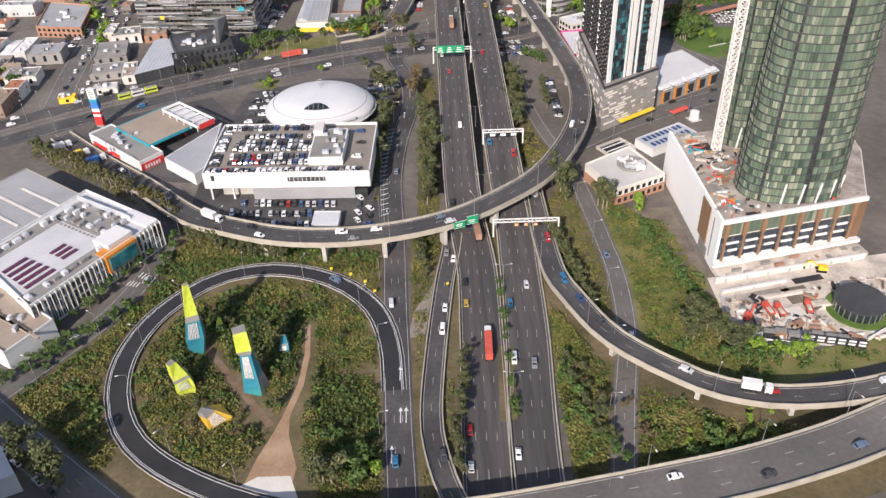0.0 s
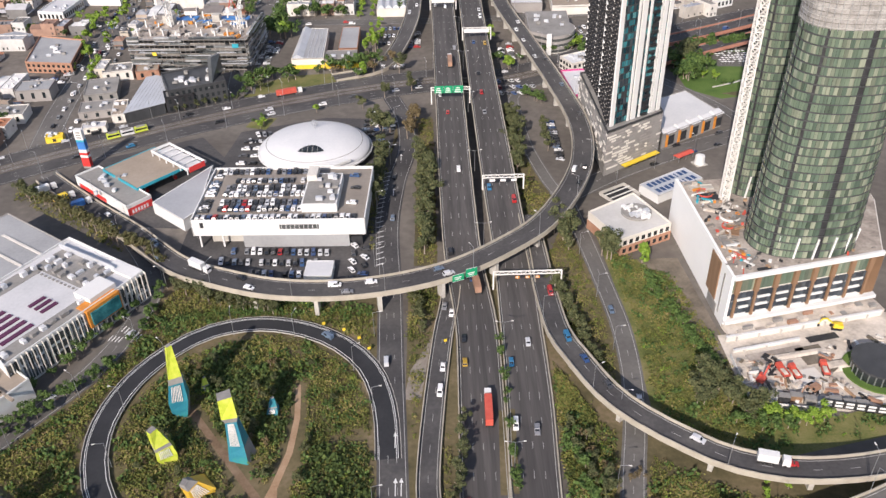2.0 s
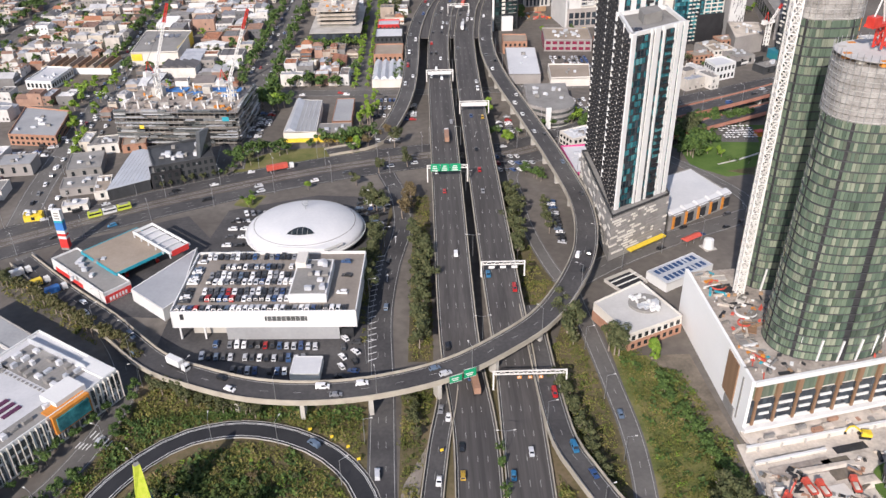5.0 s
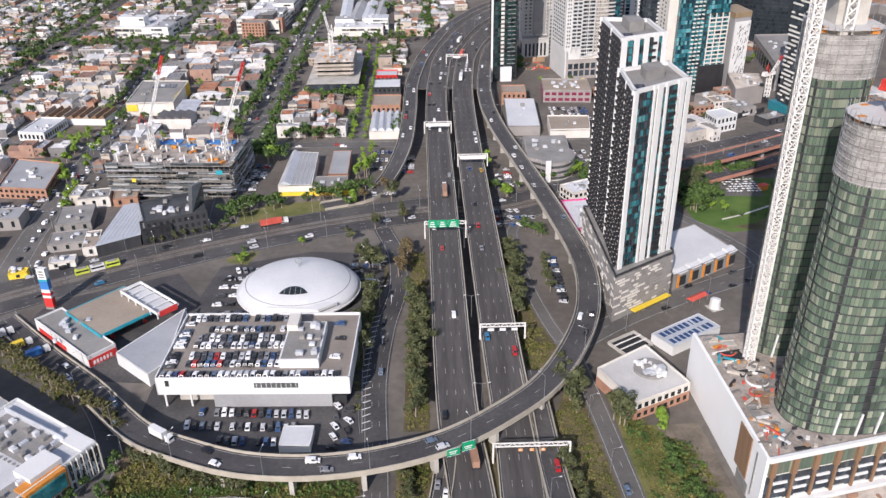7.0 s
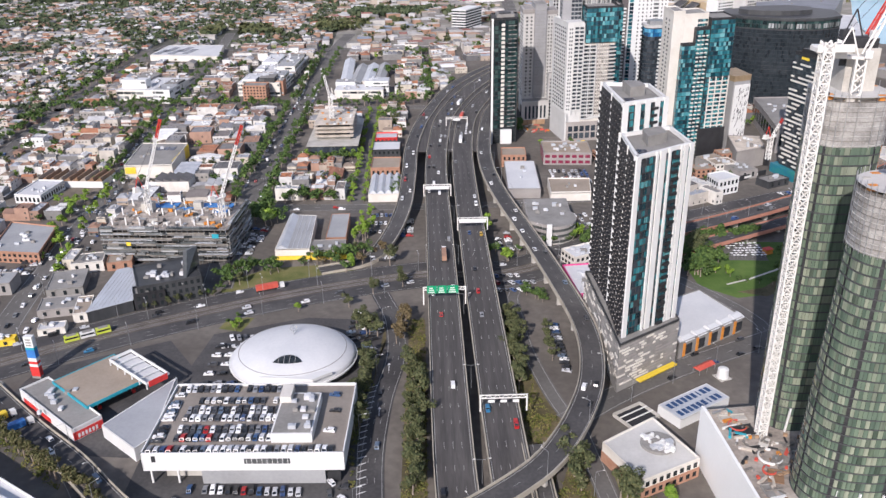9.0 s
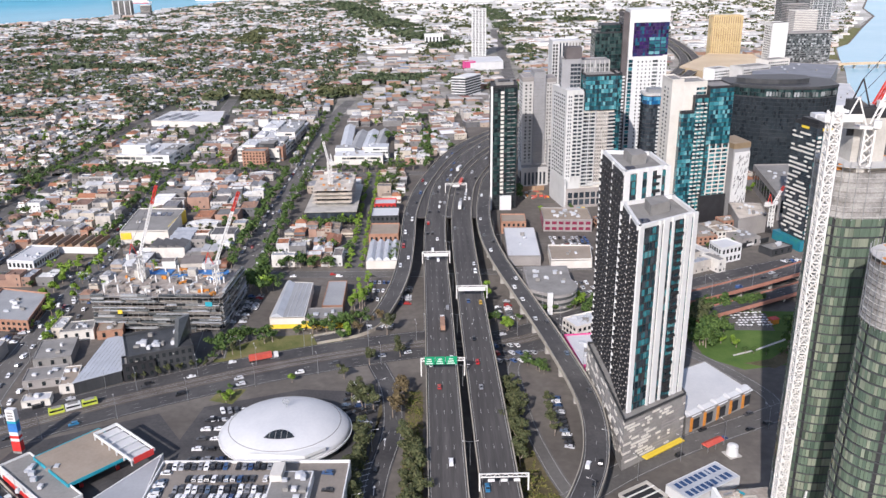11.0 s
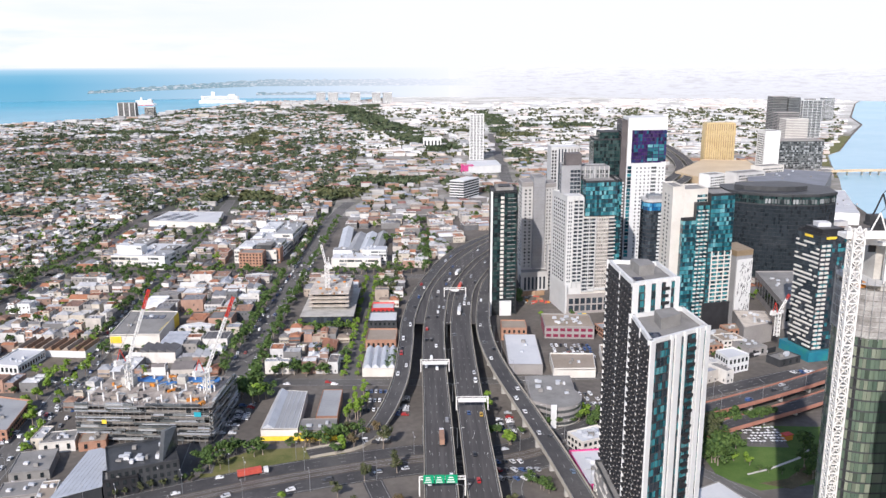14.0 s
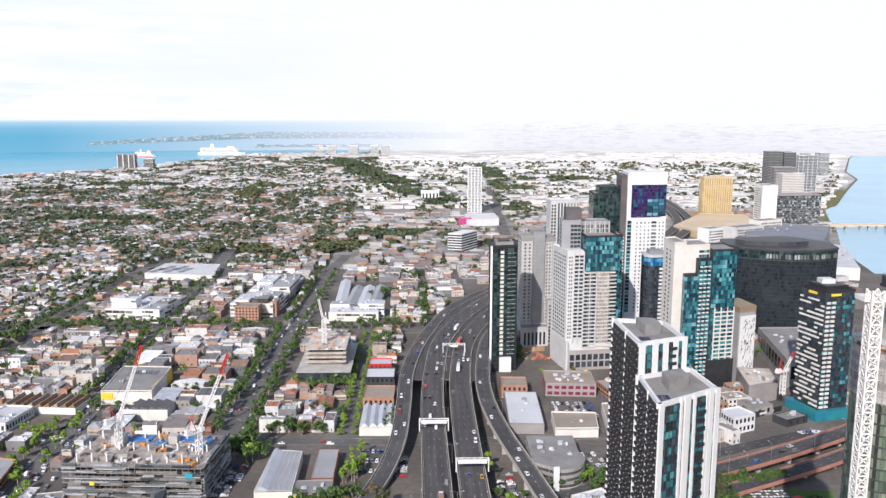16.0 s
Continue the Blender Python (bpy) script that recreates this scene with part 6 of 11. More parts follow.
ys = block("yellow_shed", "old warehouse with silvery roofs and a yellow front wall", "warehouse", [(-88.5, 519), (-68, 519), (-69.5, 572), (-87, 575)], 6.0, "cream_wall", "shed_roof", parapet=0.2)
for i in range(7):
    part("roof_rib", Geo().box(-8.5 + i * 2.8, 0, 6.02, 0.25, 52, 0.2), "metal_roof", ys)
part("gable", Geo().prism([(-10, -26), (-3, -26), (-3, 26), (-9, 27)], 6.0, 8.2, [(-6.7, -26), (-6.3, -26), (-6.3, 26), (-6.7, 26)]), "metal_roof", ys)
block("yellow_shed_wing", "grey-roofed wing of the old warehouse", "warehouse", [(-67.5, 519), (-47, 519), (-47.5, 534), (-67.8, 534)], 5.0, "grey_wall", "grey_roof", parapet=0.3, units=3)
block("yellow_shed_wing", "pale-roofed rear wing of the old warehouse", "warehouse", [(-60, 534.5), (-47.5, 534.5), (-48, 574), (-60, 574)], 6.0, "brick", "shed_roof", parapet=0.3)
yw = thing("yellow_wall", "long bright yellow painted street wall", "wall", -68, 516.6)
part("wall_panel", Geo().box(11.5, 0, 0, 21, 0.6, 4.4), "yellow", yw)
part("wall_panel", Geo().box(-10, 0.6, 0, 21, 0.6, 2.4), "yellow", yw)
part("sign_bar", Geo().box(10, -0.4, 2.6, 14, 0.1, 0.7), "white", yw)
block("brick_factory", "red brick factory with pale metal roofs", "factory", [(-258, 524), (-227, 519), (-233, 561), (-266, 571)], 6.5, "brick", "shed_roof", floors=2, units=8, edges=(0, 1))

# buildings east of the motorway
ws = block("white_shed", "long shed with a bright white roof", "warehouse", rect(72, 642, 23, 62, -3), 7.0, "grey_wall", "white_roof", parapet=0.3, units=3)
block("orange_block", "small block with an orange brick upper wall", "building", rect(71, 690, 19, 20, -3), 9.0, "brick", "brown_roof", floors=2, edges=(0,))
cb = thing("curved_office", "grey office with a curved banded front and a white wall slab", "office", 79, 555)
arcp = [(16 * math.cos(radians(a)), -8 + 17 * math.sin(radians(a))) for a in range(-90, 31, 12)] + [(15, 24), (-13, 24), (-14, -14)]
for f in range(3):
    part("glass_band", Geo().prism(arcp, f * 3.6 + 0.8, f * 3.6 + 2.6), "glass_grey", cb)
    part("wall_band", Geo().prism(grow(arcp, 0.25), f * 3.6 + 2.6, f * 3.6 + 4.4), "grey_wall", cb)
part("base", Geo().prism(arcp, 0, 0.8), "concrete", cb)
part("roof", Geo().prism(grow(arcp, -0.4), 11.7, 11.72 + 0.1), "grey_roof", cb)
part("white_slab", Geo().box(-3, -26.5, 0, 3.2, 1.2, 14), "white", cb, "upright white wall slab")
plant(cb, 0, 4, 11.8, 14, 20, 22, seed=9)
block("red_window_block", "low grey building with red window panels", "building", [(94, 684), (131, 681), (133, 712), (96, 716)], 9.0, "grey_wall", "brown_roof", floors=2, win="burgundy", win_w=3.6, units=26, gap=5.0)
block("grey_hall", "flat grey-brown hall beside a lane", "hall", [(88, 604), (116, 604), (120, 632), (90, 634)], 6.0, "cream_wall", "brown_roof", units=3)
block("cream_hall", "low cream hall with a flat roof", "hall", [(122, 602), (140, 606), (146, 650), (128, 650)], 6.0, "cream_wall", "brown_roof", units=3)
pk = block("pink_wall_building", "low building behind a pink hoarding wall", "building", rect(88, 470, 18, 36, 5), 6.0, "pink", "white_roof", units=8)
block("pale_terrace", "small pale building with roof plant beside the tower", "building", rect(92, 505, 20, 14, 25), 7.0, "cream_wall", "white_roof", units=10, floors=2)

# cluster of towers
def bays(root, p, e, f0, f1, z0, z1, n, fh, w, h, out, mat, name, label="", lift=0.0):
    """Rows of boxes on the part f0 to f1 of wall e, n to a floor: windows, balconies or screens."""
    a, b = Vector(p[e]), Vector(p[(e + 1) % len(p)])
    a, b = a.lerp(b, f0), a.lerp(b, f1)
    d = b - a
    yaw = math.degrees(math.atan2(d.y, d.x))
    nrm = Vector((d.y, -d.x)).normalized()
    g = Geo()
    floors = max(1, int((z1 - z0) / fh))
    for f in range(floors):
        for i in range(n):
            q = a + d * ((i + 0.5) / n) + nrm * out / 2
            g.box(q.x, q.y, z0 + f * (z1 - z0) / floors + lift, d.length / n * w, out + 0.2, h, yaw)
    return part(name, g, mat, root, label, kind="stuff")


def uprights(root, p, e, f0, f1, z0, z1, n, w, out, mat, name, label=""):
    """n vertical fins on the part f0 to f1 of wall e."""
    a, b = Vector(p[e]), Vector(p[(e + 1) % len(p)])
    d = b - a
    yaw = math.degrees(math.atan2(d.y, d.x))
    nrm = Vector((d.y, -d.x)).normalized()
    me = Geo().box(0, 0, 0, w, out + 0.2, z1 - z0).mesh(name, mat)
    for i in range(n):
        q = a + d * (f0 + (f1 - f0) * (i / max(1, n - 1))) + nrm * out / 2
        part(name, me, mat, root, label, at=(q.x, q.y, z0), yaw=yaw)


def shaft(name, label, poly, h, wall, roof="grey_roof", z0=0.0, category="tower", parapet=1.0):
    """A plain upright volume with a roof inside a parapet; returns the thing and its plan."""
    (cx, cy), p = local(poly)
    root = thing(name, label, category, cx, cy, z0)
    part("wall", Geo().prism(p, 0, h), wall, root)
    hollow_roof(root, p, h + 0.1, roof, wall, parapet)
    return root, p


P = [(57.5, 742), (79, 747), (81, 775), (59, 771)]
dt = tower("dark_tower", "slim dark glass tower with one white edge", P, 102, "glass", "black_cladding", 3.4, 0.35, 0.1, pier="black_cladding", pier_gap=7.5, pier_w=0.5, top_h=4, top_mat="black_cladding")
q = outline(P)
skin(dt, q, 13, 101, "pane_night", 2.6, 3.4, (0, 3), 0.92, (0.92, 0.8), seed=2)
part("white_edge", Geo().box(q[0][0] + 0.5, q[0][1] - 0.1, 0, 1.6, 1.8, 103), "white", dt)
bays(dt, q, 0, 0.36, 0.50, 14, 100, 1, 3.4, 0.9, 2.2, 0.5, "cream_wall", "pale_strip", "narrow stack of pale panels down the dark front")
bays(dt, q, 0, 0.62, 0.95, 14, 100, 2, 3.4, 0.8, 0.5, 0.6, "grey_panel", "balcony_sheet", "thin grey balcony edges")
part("white_base", Geo().box(1.0, q[0][1] + 1.2, 0, 9.5, 3, 12), "white", dt)
part("roof_screen", Geo().box(0, 0, 102, 14, 18, 3.2), "grey_panel", dt)

grey_label = "pale grey apartment tower with small square windows"
gl, q = shaft("grey_tower", grey_label, [(93.5, 832), (104, 835), (104, 862), (93.5, 859)], 96, "pale_stone")
for e, n in ((0, 2), (3, 4)):
    bays(gl, q, e, 0.12, 0.9, 18, 92, n, 3.15, 0.42, 1.6, 0.12, "pane_mixed", "window_sheet")
part("cap", Geo().prism(grow(q, 0.5), 93, 97), "grey_wall", gl, "darker cap band")
gc, q = shaft("grey_tower_core", "tall plain mid-grey concrete lift core between two pale wings", [(103.5, 829), (114.5, 832), (114.5, 860), (103.5, 858)], 100.5, "stone_grey")
bays(gc, q, 0, 0.0, 1.0, 4, 99, 1, 3.15, 1.0, 0.12, 0.05, "grey_panel", "joint_sheet")
gr, q = shaft("grey_tower", grey_label, [(114.5, 834), (124.5, 837), (124.5, 862), (114.5, 860)], 94.5, "pale_stone")
bays(gr, q, 0, 0.1, 0.9, 18, 92, 3, 3.15, 0.42, 1.6, 0.12, "pane_mixed", "window_sheet")
part("cap", Geo().prism(grow(q, 0.5), 92, 95.5), "grey_wall", gr, "darker cap band")
ga, q = shaft("grey_tower_annex", "pale lower annex with balconies beside the grey tower", [(116.5, 822), (125.5, 824.5), (125.5, 835), (116.5, 832)], 40, "pale_stone")
bays(ga, q, 0, 0.08, 0.92, 2, 38, 3, 3.15, 0.6, 1.7, 0.12, "pane_dark", "window_sheet")
bays(ga, q, 0, 0.5, 0.95, 2, 38, 2, 3.15, 0.9, 0.8, 1.0, "white", "balcony_sheet", "pale balcony fronts")
gp, q = shaft("tower_podium_grey", "pale podium with tall dark openings", [(91.5, 813), (117, 818), (117, 831), (92, 829)], 16.5, "pale_stone", category="building")
for e, n in ((0, 6), (3, 3)):
    bays(gp, q, e, 0.08, 0.92, 1.5, 14, n, 20, 0.5, 11.5, 0.15, "pane_dark", "tall_window_sheet")

# white tower with its beige half, teal glass box and grey upper shaft
WP = [(119.5, 748), (133, 749.5), (131, 779), (113, 783)]
wt, q = shaft("white_tower", "white apartment tower with rows of balconies", WP, 97, "tower_white", "white_roof")
bays(wt, q, 3, 0.12, 0.92, 26, 95, 6, 3.1, 0.34, 1.5, 0.12, "pane_dark", "window_sheet")
bays(wt, q, 0, 0.08, 0.34, 26, 95, 2, 3.1, 0.5, 1.5, 0.12, "pane_dark", "window_sheet")
bays(wt, q, 0, 0.42, 0.98, 26, 95, 2, 3.1, 0.94, 2.3, 0.1, "pane_dark", "dark_bay_sheet")
bays(wt, q, 0, 0.42, 0.98, 26, 95, 2, 3.1, 0.9, 0.95, 1.3, "tower_white", "balcony_sheet", "white balcony fronts", -0.4)
uprights(wt, q, 0, 0.40, 1.0, 22, 97, 3, 0.5, 1.5, "tower_white", "white_fin")
BP = [(133.2, 750), (160, 754), (160, 782), (133.2, 780)]
bg, q = shaft("beige_tower", "beige apartment tower with dense balconies under a teal glass box", BP, 80.5, "cream_wall")
bays(bg, q, 0, 0.02, 0.40, 18, 80, 3, 3.1, 0.92, 2.2, 0.1, "pane_dark", "dark_bay_sheet")
bays(bg, q, 0, 0.02, 0.40, 18, 80, 3, 3.1, 0.98, 0.8, 1.5, "tower_white", "balcony_sheet", "white balcony fronts", -0.4)
uprights(bg, q, 0, 0.0, 0.40, 18, 81, 3, 0.45, 1.7, "tower_white", "white_fin")
bays(bg, q, 0, 0.44, 0.80, 18, 80, 5, 3.1, 0.35, 2.0, 0.1, "pane_mixed", "window_sheet")
uprights(bg, q, 0, 0.44, 0.80, 18, 80.5, 6, 0.5, 0.4, "brown_stone", "stone_fin")
bays(bg, q, 0, 0.82, 1.0, 18, 80, 1, 3.1, 1.0, 2.0, 0.1, "pane_dark", "dark_bay_sheet")
bays(bg, q, 0, 0.82, 1.02, 18, 80, 1, 3.1, 1.0, 0.7, 1.8, "pale_stone", "balcony_sheet", "projecting pale balconies", -0.3)
TP = [(134.5, 748.8), (161, 752.8), (163.5, 784), (134.5, 781)]
gp, q = shaft("glass_penthouse", "teal glass upper storeys of the beige tower", TP, 28, "dark", z0=81)
skin(gp, q, 0.3, 27.7, "pane_aqua", 1.9, 3.1, (0, 1, 3), 1.0, (0.94, 0.9), seed=12)
sd, q = shaft("glass_flank", "dark teal glass flank of the beige tower", [(160.3, 757), (166, 758.5), (166, 784), (160.3, 782)], 109, "dark")
skin(sd, q, 16, 108, "pane_teal", 1.9, 3.1, (0, 1), 1.0, (0.94, 0.9), seed=13)
gs, q = shaft("grey_top_tower", "grey concrete shaft rising above the white tower", [(117, 764), (133.4, 766), (133.4, 787), (119, 786)], 119.5, "stone_grey")
bays(gs, q, 0, 0.45, 0.98, 98, 118, 3, 3.3, 0.85, 2.2, 0.12, "pane_dark", "window_sheet")
bays(gs, q, 3, 0.2, 0.8, 98, 118, 2, 3.3, 0.4, 1.6, 0.12, "pane_dark", "window_sheet")
part("plant_room", Geo().box(2.5, 2, 119, 13, 12, 10.5), "umber", gs, "dark brown-grey plant room")
ge, q = shaft("grey_wing", "grey upper wing with pale mullions beside the concrete shaft", [(133.6, 770), (158, 773), (158, 790), (133.6, 788)], 118, "stone_grey")
bays(ge, q, 0, 0.02, 0.98, 106, 117, 9, 3.4, 0.7, 2.6, 0.12, "pane_mixed", "window_sheet")
uprights(ge, q, 0, 0.0, 1.0, 104, 119, 7, 0.5, 0.5, "pale_stone", "pale_mullion")
wp, q = shaft("white_tower_podium", "grey-brown podium with tall dark bays", [(121, 744), (158, 749), (160, 790), (121, 784)], 15.5, "brown_stone", category="building")
bays(wp, q, 0, 0.03, 0.97, 2.5, 14.5, 7, 6, 0.72, 4.6, 0.2, "pane_dark", "window_sheet")
part("white_slab", Geo().box(-2, 3, 18.5, 40, 38, 1.6), "tower_white", wp, "white slab edge above the podium")
wm, q = shaft("mural_wall", "tall white end wall of the podium with faint colours", [(113.5, 778), (119.5, 744), (121, 744.2), (120.5, 784)], 23, "tower_white", category="wall")
for k, m in enumerate(("orange", "pink", "teal", "yellow")):
    part("street_poster", Geo().box(122 + k * 4 - centre([(113.5, 778), (119.5, 744), (121, 744.2), (120.5, 784)])[0], -29.4 + k * 0.5, 0.4, 3.2, 0.4, 3.2, 8), m, wm, "bright street poster")

ST = [(128, 888), (156, 892), (156, 918), (128, 914)]
sp, q = shaft("striped_tower", "white and black striped apartment tower", ST, 122, "tower_white", "white_roof")
bays(sp, q, 0, 0.0, 0.2, 60, 121, 2, 3.2, 0.55, 2.0, 0.6, "black_cladding", "balcony_sheet", "black staggered balconies")
uprights(sp, q, 0, 0.28, 0.5, 60, 121, 3, 1.4, 0.2, "pane_dark", "dark_stripe")
uprights(sp, q, 0, 0.62, 0.95, 60, 121, 4, 1.6, 0.2, "grey_panel", "grey_stripe")
P = [(164, 864), (190, 868), (192, 898), (166, 895)]
bl, q = shaft("black_glass_tower", "dark green glass tower", P, 132, "dark")
skin(bl, q, 60, 131.5, "pane_night", 1.9, 3.2, (0, 3), 1.0, (0.94, 0.9), seed=17)
part("upper_block", Geo().prism([(a * 0.72 + 2, b * 0.72) for a, b in q], 132, 139), "dark", bl)
skin(bl, [(a * 0.72 + 2, b * 0.72) for a, b in q], 132, 138.5, "pane_night", 1.9, 3.2, (0, 3), 1.0, (0.94, 0.9), seed=18)

PP = [(195, 862), (233.5, 867), (236, 896), (197, 892)]
pt, q = shaft("purple_top_tower", "tall white tower with a purple glass crown", PP, 110, "white", "white_roof")
bays(pt, q, 0, 0.22, 0.62, 20, 108, 4, 3.4, 0.32, 1.6, 0.12, "pane_mixed", "window_sheet")
bays(pt, q, 0, 0.62, 0.78, 20, 108, 1, 3.4, 0.8, 2.1, 0.12, "pane_mixed", "window_sheet")
bays(pt, q, 0, 0.80, 0.98, 20, 108, 2, 3.4, 0.32, 1.6, 0.12, "pane_mixed", "window_sheet")
bays(pt, q, 0, 0.02, 0.13, 20, 108, 1, 3.4, 0.9, 3.0, 0.15, "pane_teal", "teal_strip", "narrow teal glass strip")
CP = [(q[0][0] + 4.2, q[0][1] + 0.6), (q[1][0] - 0.6, q[1][1] + 0.2), q[2], (q[3][0] + 4, q[3][1])]
part("dark_crown", Geo().prism(CP, 110, 141), "dark", pt)
skin(pt, CP, 110.2, 140.8, "pane_purple", 1.9, 3.2, (0, 1), 1.0, (0.94, 0.92), 0.2, 16, "purple_pane_sheet", "dark purple reflective glass panes")
# teal reflection in the crown, put into the colour of extra panes
bays(pt, CP, 0, 0.45, 0.95, 112, 128, 3, 3.2, 0.85, 2.6, 0.3, "pane_aqua", "teal_pane_sheet", "teal panes, a reflection painted on the purple crown")
part("white_crown", Geo().prism(q, 141, 152.5), "white", pt)
part("white_side", Geo().prism([q[0], (q[0][0] + 4.0, q[0][1] + 0.5), (q[3][0] + 4.0, q[3][1]), q[3]], 110, 141), "white", pt)
dp, q = shaft("slim_dark_tower", "tall slim dark flank beside the white crown", [(189.5, 864), (194.7, 864.6), (196.5, 892), (191, 891)], 149, "umber")
bays(dp, q, 3, 0.1, 0.9, 60, 148, 4, 3.2, 0.6, 1.8, 0.12, "pane_dark", "window_sheet")
bays(dp, q, 0, 0.1, 0.9, 20, 94, 1, 3.2, 0.8, 1.4, 0.5, "white", "balcony_sheet", "white balcony fronts")

BC = [(188.5, 772), (190.5, 768.5), (194, 767), (211, 770.5), (214, 790), (190, 787)]
bc = tower("balcony_tower", "blue-topped tower with pale curved balconies", BC, 89, "dark", "black_cladding", 3.2, 0.4, 0.15, top_h=0)
q = outline(BC)
skin(bc, q, 2, 82, "pane_dark", 1.8, 3.2, (0, 1, 2, 5), 1.0, (0.94, 0.88), seed=18)
skin(bc, q, 82, 88.5, "pane_blue", 1.8, 3.2, (0, 1, 2, 5), 1.0, (0.94, 0.9), 0.2, seed=19, name="blue_pane_sheet", label="bright blue top-floor glass")
bays(bc, q, 2, 0.34, 0.80, 2, 82, 2, 3.2, 0.97, 1.5, 1.6, "white", "balcony_sheet", "pale curved balcony fronts")
part("blue_cap", Geo().prism(grow(q, 0.6), 89.2, 91), "pale_stone", bc, "pale projecting roof edge")
part("roof_frame", Geo().box(0, 0, 91, 12, 10, 3.5), "steel", bc)

# teal tower: cream slab, stepped cream top, teal bays, white banded lower flank
te, q = shaft("teal_tower_edge", "cream wall slab on the teal tower's side", [(188, 693), (197.5, 695.5), (197.5, 722), (188, 720)], 112.5, "cream_wall")
bays(te, q, 3, 0.2, 0.8, 4, 108, 2, 3.1, 0.3, 1.4, 0.1, "pane_mixed", "window_sheet")
tt, q = shaft("cream_upper_tower", "stepped cream upper block of the teal tower", [(197.5, 696), (217, 701), (217, 726), (197.5, 722)], 110, "cream_wall")
bays(tt, q, 0, 0.55, 0.98, 88, 108, 4, 3.1, 0.85, 1.9, 0.12, "pane_aqua", "window_sheet")
tl, q = shaft("teal_tower", "teal glass apartment bay with dark mullions", [(195.5, 689), (206, 691.7), (206, 697), (195.5, 694.5)], 89, "dark")
skin(tl, q, 3, 88.5, "pane_aqua", 1.7, 3.1, (0, 3), 1.0, (0.92, 0.88), 0.15, 20)
tm, q = shaft("teal_tower_bay", "dark balcony bay with pale fronts between teal glass", [(206, 692), (217, 695), (217, 701), (206, 698)], 100, "dark")
skin(tm, q, 3, 99.5, "pane_teal", 1.7, 3.1, (0,), 1.0, (0.92, 0.88), 0.15, 21)
bays(tm, q, 0, 0.05, 0.95, 3, 98, 3, 3.1, 0.55, 0.9, 1.2, "pale_concrete", "balcony_sheet", "scattered pale balcony fronts")
tr, q = shaft("teal_tower", "teal glass upper block over white banded storeys", [(217, 693), (236.5, 698), (236.5, 726), (217, 722)], 107, "dark")
skin(tr, q, 64, 106.5, "pane_aqua", 1.9, 3.1, (0, 1), 1.0, (0.94, 0.88), 0.15, 22)
skin(tr, q, 3, 63, "pane_teal", 1.9, 3.1, (0, 1), 1.0, (0.9, 0.75), 0.12, 23)
bays(tr, q, 0, 0.18, 1.0, 3, 63, 4, 3.1, 0.97, 1.0, 0.5, "pale_concrete", "band_sheet", "pale floor bands")
uprights(tr, q, 0, 0.18, 1.0, 3, 64, 4, 0.8, 0.5, "pale_concrete", "pale_pier")
part("dark_base", Geo().prism(grow(q, 1.5), 0, 24), "black_cladding", tr, "dark lower storeys")

PT = [(246.5, 711), (261.5, 717), (258, 743), (239.5, 735)]
pat, q = shaft("patterned_tower", "grey tower with a white patterned side wall", PT, 59, "stone_grey", "brown_roof")
uprights(pat, q, 3, 0.25, 0.6, 4, 58, 2, 3.6, 0.3, "dark", "dark_window_strip")
part("bronze_cap", Geo().prism(grow(q, 0.25), 56.0, 60.3), "bronze", pat, "bronze-coloured top band")
part("pattern_wall", along(Geo(), Vector(q[0]).lerp(Vector(q[1]), 0.06), q[1], 1, 3, 15.0, 0.5, 50, margin=0), "white", pat, "white wall with slanting grey flecks")
r = random.Random(23)
g = Geo()
a, b = Vector(q[0]), Vector(q[1])
d = (b - a).normalized()
nrm = Vector((d.y, -d.x))
for k in range(70):
    u, zz = r.uniform(1.5, 15), r.uniform(5, 50)
    p0 = a + d * u + nrm * 0.75
    h = r.uniform(1.5, 4.0)
    g.add([(p0.x, p0.y, zz), (p0.x + d.x * 0.5, p0.y + d.y * 0.5, zz), (p0.x + d.x * 1.1, p0.y + d.y * 1.1, zz + h), (p0.x + d.x * 0.6, p0.y + d.y * 0.6, zz + h)], [(0, 1, 2, 3)])
part("fleck_sheet", g, "dark_cladding", pat, "slanting dark flecks", kind="stuff")

CP = [(296, 884), (306, 868), (325, 855), (348, 847), (374, 847), (396, 858), (405, 895), (380, 925), (305, 915)]
cas = tower("broad_dark_tower", "broad curved dark glass building", CP, 80, "dark", "dark_cladding", 3.6, 0.2, 0.06, top_h=0)
q = outline(CP)
skin(cas, q, 1, 71, "pane_slate", 1.9, 3.6, (0, 1, 2, 3, 4, 5, 8), 1.0, (0.95, 0.93), 0.15, 24)
skin(cas, q, 72, 79.5, "pane_night", 1.9, 3.6, (0, 1, 2, 3, 4, 5, 8), 1.0, (0.9, 0.9), 0.15, 25)
for e in (2, 3, 4):
    bays(cas, q, e, 0.05, 0.95, 73, 78.4, 8, 6, 0.7, 4.2, 0.4, "pane_mixed", "top_window_sheet", "tall pale windows below the roof edge")
part("roof_edge", Geo().prism(grow(q, 0.8), 80.2, 82.4), "dark_cladding", cas, "dark projecting roof edge")
part("upper_block", Geo().prism([(a * 0.66 - 6, b * 0.5 + 4) for a, b in q], 82.4, 86.5), "dark_cladding", cas, "low grey roof block")

